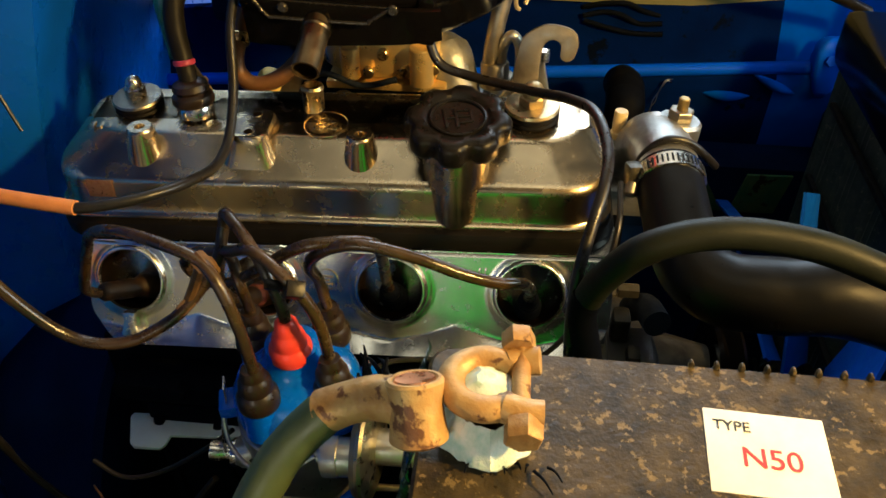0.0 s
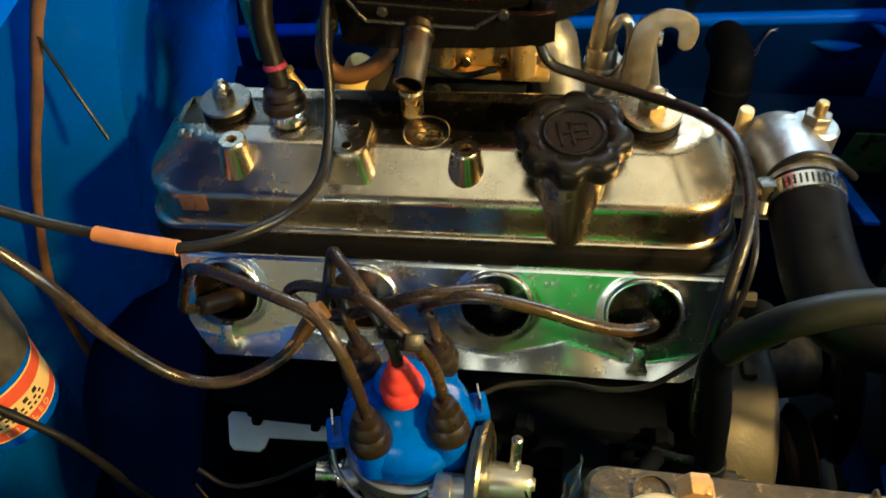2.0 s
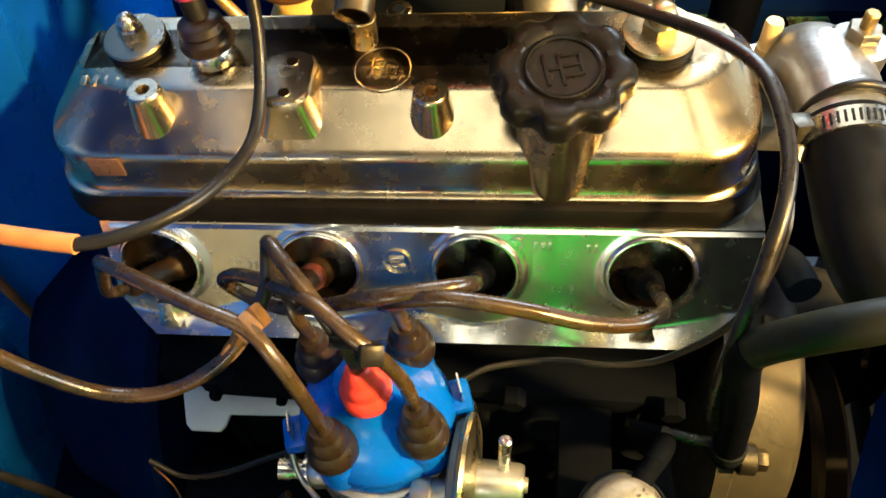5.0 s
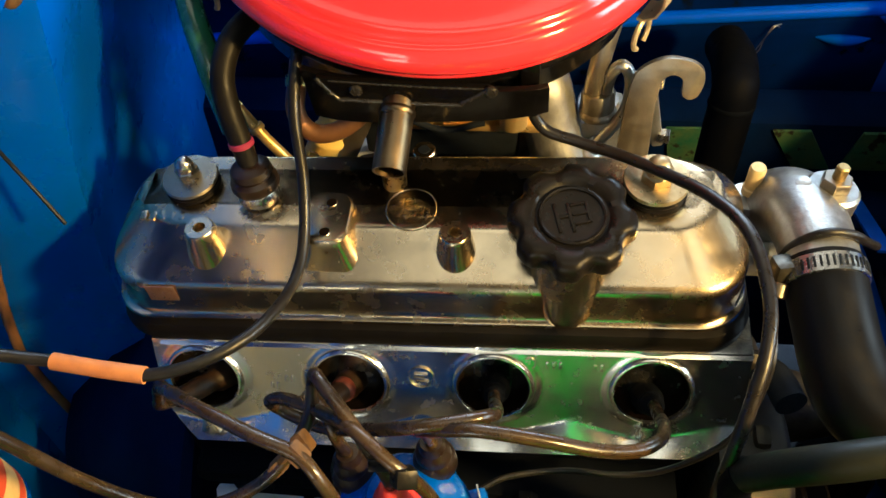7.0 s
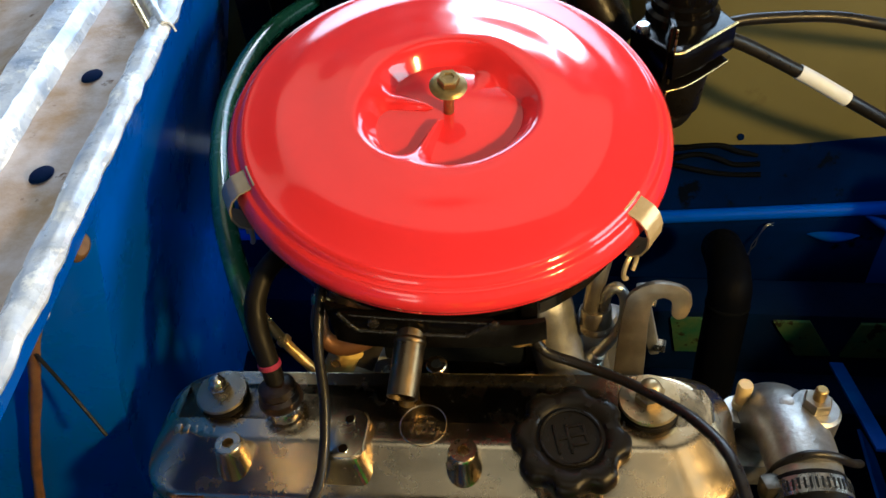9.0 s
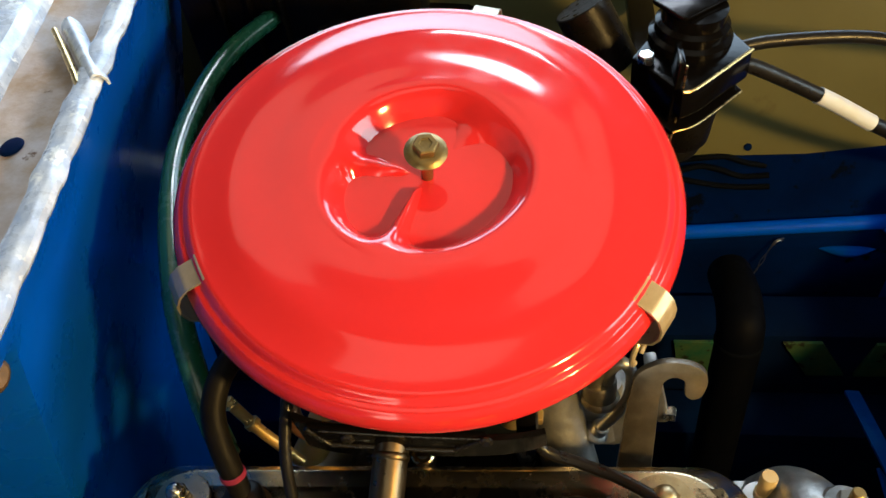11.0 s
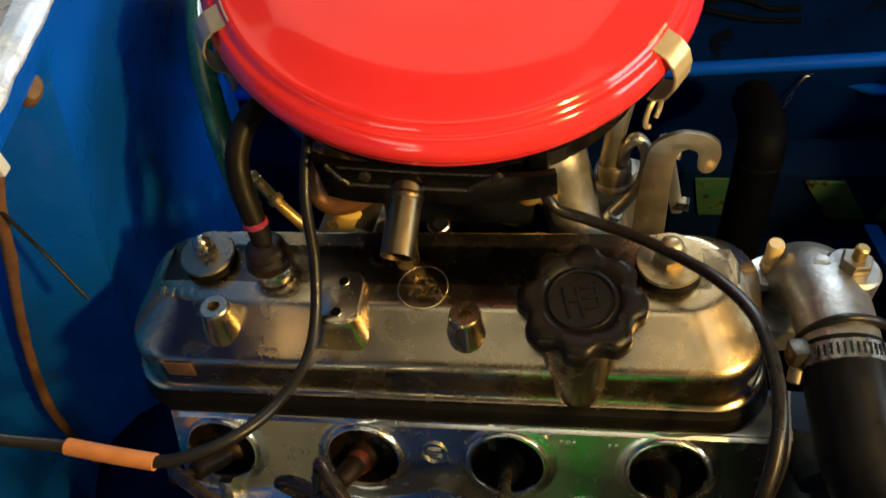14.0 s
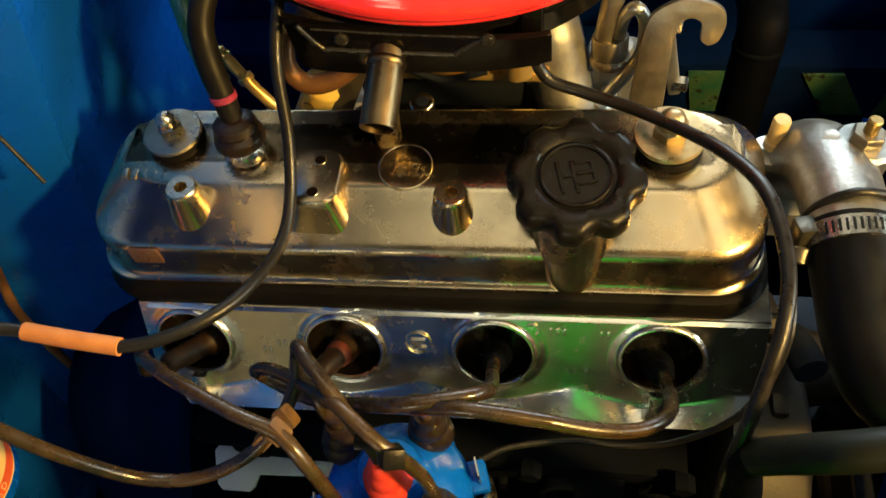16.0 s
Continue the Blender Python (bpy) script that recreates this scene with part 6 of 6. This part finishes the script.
part("pulley", lathe([(0, 0), (0.055, 0), (0.058, 0.003), (0.046, 0.010), (0.058, 0.017), (0.055, 0.02), (0, 0.02)], frame_of((0.168, 0.44, 0.51), (1, 0, 0)), 40), BLACKPAN, wp)
part("inlet", tube([(0.10, 0.43, 0.60), (0.105, 0.41, 0.62), (0.11, 0.39, 0.625)], 0.0095, 20), IRON, wp)
for y, z in ((0.40, 0.585), (0.47, 0.575), (0.415, 0.63)):
    part("bolt", hexrod((0.085, y, z), (0.099, y, z), 0.0055, 20), GREASY, wp)
part("cast_lump", box((0.088, 0.398, 0.612), (0.012, 0.016, 0.026), 0.004), GREASY, wp)
part("cast_lump", box((0.096, 0.376, 0.604), (0.010, 0.014, 0.018), 0.004), GREASY, wp)
tc = thing("timing_cover", (0.10, 0.40, 0.3), "smooth dull alloy timing cover with bolts", "timing cover")
part("shell", loft([[(x, 0.375 + 0.075 * k * math.cos(q), 0.522 + 0.085 * k * math.sin(q)) for q in [math.tau * i / 64 for i in range(64)]] for x, k in ((0.078, 1.0), (0.109, 1.0), (0.1125, 0.975), (0.114, 0.93))]), ALUDULL, tc)
part("flange", loft([[(x, 0.375 + 0.079 * k * math.cos(q), 0.522 + 0.089 * k * math.sin(q)) for q in [math.tau * i / 64 for i in range(64)]] for x, k in ((0.070, 1.0), (0.0785, 1.0), (0.0795, 0.985))]), ALUDULL, tc)
for y, z in ((0.312, 0.580), (0.299, 0.522), (0.303, 0.480)):
    part("lug", rod((0.0785, y, z), (0.088, y, z), 0.0085, 22), GREASY, tc)
    part("bolt", hexrod((0.088, y, z), (0.094, y, z), 0.0060, 15), GREASY, tc)
part("pulley", lathe([(0, 0), (0.075, 0), (0.078, 0.003), (0.066, 0.011), (0.078, 0.019), (0.075, 0.022), (0, 0.022)], frame_of((0.134, 0.36, 0.46), (1, 0, 0)), 48), BLACKPAN, tc, "black crank pulley")
solid("fan_shroud", box((0.215, 0.27, 0.5), (0.11, 0.012, 0.24), 0.004), GREYHOSE, "dark greenish plastic shroud panel beside the pulley", "shroud")

fp = thing("fuel_pump", (0.0, 0.24, 0.68), "round silver fuel pump with a side nozzle", "fuel pump")
FPM = frame_of((0.014, 0.262, 0.626), (0.02, -0.25, 0.95))
part("body", lathe([(0, -0.05), (0.017, -0.05), (0.018, -0.01), (0.0205, -0.004), (0.0205, 0.0), (0.0185, 0.003), (0.018, 0.010), (0.015, 0.014), (0.008, 0.016), (0, 0.0165)], FPM, 40), PUMPCAST, fp)
part("crimp", lathe([(0.0205, -0.003), (0.022, -0.001), (0.0205, 0.002)], FPM, 40), IRON, fp)
part("nozzle", tube([(0.018, 0.272, 0.628), (0.023, 0.280, 0.632), (0.029, 0.288, 0.632)], (0.0055, 0.0045), 18, 6, 0.7), SHADEBLACK, fp)
part("arm", box((0.0, 0.305, 0.565), (0.03, 0.08, 0.02), 0.005), SHADEBLACK, fp)
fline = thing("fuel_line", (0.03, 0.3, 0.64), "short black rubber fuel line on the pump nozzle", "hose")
part("hose", tube([(0.027, 0.286, 0.632), (0.033, 0.296, 0.628), (0.036, 0.306, 0.61), (0.032, 0.315, 0.58)], 0.0052, 16), SHADEBLACK, fline)
bk = thing("bracket_plate", (-0.21, 0.335, 0.54), "pale painted steel bracket plate with a notch", "bracket")
bo = [(-0.2475, 0.3425), (-0.246, 0.3465), (-0.205, 0.3480), (-0.160, 0.3490), (-0.158, 0.3330), (-0.2135, 0.3300), (-0.2145, 0.3220), (-0.2175, 0.3185), (-0.2355, 0.3180), (-0.2395, 0.3215)]
part("plate", prism(bo, 0.003, Matrix.Translation((0, 0, 0.540)), 0.0008), PALEPLATE, bk)
part("stay", box((-0.175, 0.352, 0.52), (0.05, 0.012, 0.045), 0.003), IRON, bk)

# ---- battery and terminal ----
bat = thing("battery", (0.115, 0.115, 0.53), "dusty black car battery with white type label", "battery")
BX0, BX1, BY0, BY1, BZ = -0.0145, 0.2455, 0.030, 0.2025, 0.7905
part("case", loft([[(x, y, z) for x, y in rounded(BX0 + i, BX1 - i, BY0 + i, BY1 - i, 0.008, 4)] for z, i in ((0.53, 0.006), (0.54, 0.004), (0.755, 0.004), (0.7565, 0.0012), (0.770, 0.0012))]), BLACKPLASTIC, bat, "black battery case")
# Green sheet out of view, added so the head reflects green.
part("green_side_card", box((0.020, BY1 - 0.0028, 0.665), (0.066, 0.002, 0.165), 0.0004), REFLECTGREEN, bat, "unseen green sheet on the far side, added for the head's reflection")
part("top", loft([[(x, y, z) for x, y in rounded(BX0 + i, BX1 - i, BY0 + i, BY1 - i, 0.008, 4)] for z, i in ((0.7702, 0.0), (0.7885, 0.0), (BZ, 0.0015))]), BATTOP, bat, "dusty scratched top")
part("edge_rib", tube([(BX0 + 0.001, BY1 + 0.001, 0.775), (BX0 - 0.006, BY1 - 0.006, 0.765), (BX0 - 0.009, BY1 - 0.012, 0.752), (BX0 - 0.004, BY1 - 0.02, 0.72)], 0.0006, 6), FILM, bat)
for i in range(9):
    x = 0.0775 + i * 0.0087
    part("vent_tooth", prism([(-0.0010, 0), (0.0012, 0), (0.0009, 0.0026), (0.0004, 0.0036), (-0.0004, 0.0036), (-0.0009, 0.0028)], 0.0022, Matrix.Translation((x, BY1 - 0.0003, BZ - 0.0008)) @ Matrix.Rotation(math.pi / 2, 4, "X"), 0.0004), BATTOP, bat)
for x in (0.078, 0.150):
    part("cell_cap", lathe([(0, 0.003), (0.010, 0.003), (0.0108, 0.002), (0.0108, 0)], Matrix.Translation((x, 0.090, BZ)), 26), BATTOP, bat)
part("vent_disc", lathe([(0.0056, 0), (0.0056, 0.0009), (0.0066, 0.0009), (0.0066, 0)], Matrix.Translation((0.0075, 0.1935, BZ)), 22), BATTOP, bat, "small embossed ring")
LBM = Matrix.Translation((0.0975, 0.1655, BZ)) @ Matrix.Rotation(radians(-2.5), 4, "Z")
lbl = part("label", box(None, (0.0385, 0.0325, 0.0009), 0.0002, LBM), PAPER, bat, "white paper label")
part("print", words("TYPE", 0.0064, LBM @ Matrix.Translation((-0.0105, 0.0095, 0.0006)) @ Matrix.Diagonal((0.85, 0.9, 1, 1)), 0.0001), INKBLACK, lbl, "black TYPE lettering")
part("print", words("N50", 0.0108, LBM @ Matrix.Translation((0.0008, -0.0025, 0.0006)), 0.0001), INKRED, lbl, "red N50 lettering")
part("film", sheet(lambda u, v: (BX0 - 0.0015 - 0.010 * v - 0.004 * noise.noise((u * 5, v * 6, 2)), BY1 + 0.003 - 0.05 * u - 0.003 * noise.noise((u * 7, v * 5, 9)), BZ - 0.001 - 0.075 * v + 0.006 * noise.noise((u * 6, v * 4, 4))), 14, 14, 0.0003), FILM, bat, "crumpled clear plastic film")
part("post", lathe([(0.0095, 0), (0.0088, 0.016), (0.008, 0.017), (0, 0.017)], Matrix.Translation((0.0070, 0.1680, BZ)) @ Matrix.Diagonal((1, 1, 1.25, 1)), 28), DULLCAST, bat)
tray = thing("battery_tray", (0.115, 0.115, 0.14), "black battery tray fixed to the near wing", "tray")
part("base", box((0.1155, 0.116, 0.523), (0.28, 0.19, 0.012), 0.003), BLACKPAN, tray)
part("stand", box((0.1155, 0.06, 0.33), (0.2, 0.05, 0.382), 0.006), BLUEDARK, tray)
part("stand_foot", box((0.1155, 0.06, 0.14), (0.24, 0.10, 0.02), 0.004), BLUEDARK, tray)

tm = thing("battery_terminal", (0.007, 0.168, 0.8), "corroded rusty battery clamp with white-green salts", "battery terminal")
RC = Vector((0.0070, 0.1680, 0.8110))
part("ring", tube([RC + Vector((0.0112 * math.cos(q), 0.0102 * math.sin(q), 0)) for q in [radians(40 + 280 * k / 16) for k in range(17)]], 0.0042, 14, 4, 0, 0.25), RUSTY, tm)
part("jaw", tube([RC + Vector((0.006, 0.0088, 0)), RC + Vector((0.011, 0.0105, 0)), RC + Vector((0.0165, 0.0105, 0.001))], 0.0046, 14, 6, 0, 0.2), RUSTY, tm)
part("jaw", tube([RC + Vector((0.006, -0.0088, 0)), RC + Vector((0.012, -0.0105, 0)), RC + Vector((0.0180, -0.0105, 0.0))], 0.0050, 14, 6, 0, 0.2), RUSTY, tm)
part("bolt", rod(RC + Vector((0.0110, -0.018, 0)), RC + Vector((0.0105, 0.018, 0.002)), 0.0030), RUSTBOLT, tm)
part("bolt_head", hexrod(RC + Vector((0.0095, 0.0125, 0.0035)), RC + Vector((0.0090, 0.0190, 0.0040)), 0.0056, 8), RUSTBOLT, tm)
part("nut", hexrod(RC + Vector((0.0120, -0.0130, -0.001)), RC + Vector((0.0122, -0.0200, -0.002)), 0.0062, 20), RUSTBOLT, tm)
part("barrel", lathe([(0, 0.0), (0.0082, 0.0), (0.0094, 0.001), (0.0088, 0.006), (0.0082, 0.012), (0.0092, 0.0195), (0.0084, 0.0205), (0.0074, 0.0205), (0.0066, 0.0195), (0, 0.019)], frame_of((-0.0125, 0.1530, 0.7990), (-0.12, 0.5, 0.85)), 28), RUSTY, tm, "stub barrel with copper end")
part("barrel_face", lathe([(0, 0.001), (0.0062, 0.001), (0.0068, 0.0)], frame_of((-0.0149, 0.1631, 0.8155), (-0.12, 0.5, 0.85)), 24), COPPER, tm)
part("lug", tube([(-0.014, 0.160, 0.808), (-0.026, 0.1635, 0.8055), (-0.036, 0.1645, 0.801), (-0.0455, 0.1640, 0.7955)], 0.0072, 20, 6, 0, 0.15), RUSTY, tm, "crimped grey-brown lug")
part("cable", tube([(-0.0440, 0.1640, 0.7965), (-0.0535, 0.1600, 0.7870), (-0.0625, 0.1525, 0.7760), (-0.070, 0.135, 0.760), (-0.07, 0.08, 0.73), (-0.05, 0.03, 0.70)], 0.0074, 20), CABLEGREEN, tm, "thick green-grey cable")
part("salt", lathe([(0.0135, -0.002), (0.0150, 0.001), (0.0135, 0.005), (0.0115, 0.010), (0.0095, 0.014)], Matrix.Translation((0.0075, 0.1640, BZ + 0.002)), 40, lambda a, r, z: (r * (1 + 0.16 * noise.noise((3 * math.cos(a), 3 * math.sin(a), r * 90))), z + 0.002 * noise.noise((5 * math.cos(a), 5 * math.sin(a), 4)))), SALT, tm, "white and green corrosion")
part("salt", lathe([(0.0085, 0.006), (0.0068, 0.0105), (0.003, 0.0125), (0, 0.0120)], Matrix.Translation((0.0070, 0.1680, BZ + 0.011)), 24, lambda a, r, z: (r * (1 + 0.25 * noise.noise((3 * math.cos(a), 3 * math.sin(a), 1))), z)), SALT, tm)

random.seed(31)
for k in range(9):
    base = Vector((-0.022 - 0.0016 * k + random.uniform(-0.002, 0.002), 0.1685 + random.uniform(-0.002, 0.002), 0.8115 - 0.0007 * k))
    tip = base + Vector((random.uniform(-0.010, 0.004), random.uniform(0.003, 0.009), random.uniform(0.0, 0.007)))
    part("tape_shred", tube([base, base.lerp(tip, 0.5) + Vector((0, 0.001, 0.0015)), tip], (0.0010, 0.0003), 6, 5), SHADEBLACK, tm)
for k in range(8):
    base = Vector((0.004 + 0.0035 * k + random.uniform(-0.002, 0.002), 0.1525 + random.uniform(-0.002, 0.001), BZ + 0.0012))
    tip = base + Vector((random.uniform(-0.006, 0.006), random.uniform(-0.009, -0.003), random.uniform(0.0005, 0.003)))
    part("grime_strand", tube([base, base.lerp(tip, 0.5) + Vector((0, 0, 0.0015)), tip], (0.0006, 0.0002), 6, 5), SHADEBLACK, tm)

# pipe and wires by the bulkhead
bp = thing("bulkhead_pipe", (-0.36, 0.42, 0.6), "rust-brown pipe hanging along the blue bulkhead", "pipe")
part("pipe", tube([(-0.306, 0.427, 0.832), (-0.322, 0.427, 0.803), (-0.347, 0.428, 0.747), (-0.364, 0.427, 0.709), (-0.382, 0.425, 0.663), (-0.402, 0.422, 0.600), (-0.41, 0.42, 0.55), (-0.41, 0.42, 0.45)], 0.0035, 12, 8, 0, 0.25), BROWNPIPE, bp)
part("clip", box((-0.306, 0.4255, 0.830), (0.006, 0.007, 0.012), 0.001), WHITETAPE, bp, "small white clip")
solid("bulkhead_wire", tube([(-0.325, 0.425, 0.80), (-0.318, 0.425, 0.765), (-0.309, 0.421, 0.742), (-0.303, 0.418, 0.728)], 0.0012, 8), RUBBER, "thin dark wire hanging beside the bulkhead pipe", "wire")
# Unseen green card, added to tint the head's reflection between the wells.
solid("green_reflector", box((-0.010, -0.150, 0.575), (0.10, 0.008, 0.29), 0.003), REFLECTGREEN, "unseen green card at the near wing, added for the head's green reflection", "wing panel", kind="structure")
# Near wing stays out of view; its pale tone lightens the head's reflections.
solid("near_wing", box((0.2, -0.17, 0.44), (1.3, 0.03, 0.64), 0.01), REFLECTGREY, "unseen grey-green inner wing panel on the near side, toned for the head's reflections", "wing panel", kind="structure")
# Added grey panel that hides the blue bulkhead from the head's reflection.
solid("grey_reflector", box((-0.349, -0.12, 0.52), (0.010, 0.40, 0.36), 0.003), REFLECTGREY, "unseen grey panel added over the near bulkhead to keep blue out of the head's reflections", "bulkhead panel", kind="structure")

# lamp body beside the car, out of view and added to carry the warm bulb
lamp = thing("hanging_lamp", (0.53, 0.07, 1.2), "unseen warm lamp in a small tin reflector on a black cord, added to hold the light", "lamp")
LD = (Vector((0.53, 0.07, 1.18)) - Vector((-0.05, 0.40, 0.73))).normalized()
LB = Vector((0.53, 0.07, 1.18)) + LD * 0.03
part("reflector", lathe([(0.055, -0.028), (0.052, -0.010), (0.038, 0.014), (0.020, 0.026), (0.016, 0.027), (0.034, 0.012), (0.049, -0.011), (0.053, -0.028)], frame_of(LB, LD), 32), DULLCAST, lamp)
part("socket", lathe([(0, 0.020), (0.018, 0.020), (0.019, 0.030), (0.016, 0.062), (0.008, 0.070), (0, 0.070)], frame_of(LB, LD), 24), BLACKPLASTIC, lamp)
part("cord", tube([LB + LD * 0.068, LB + LD * 0.10 + Vector((0, 0, 0.03)), (0.62, 0.22, 1.50), (0.61, 0.38, 1.9), (0.60, 0.42, 2.3), (0.60, 0.42, H + 0.01)], 0.0035, 10), RUBBER, lamp)
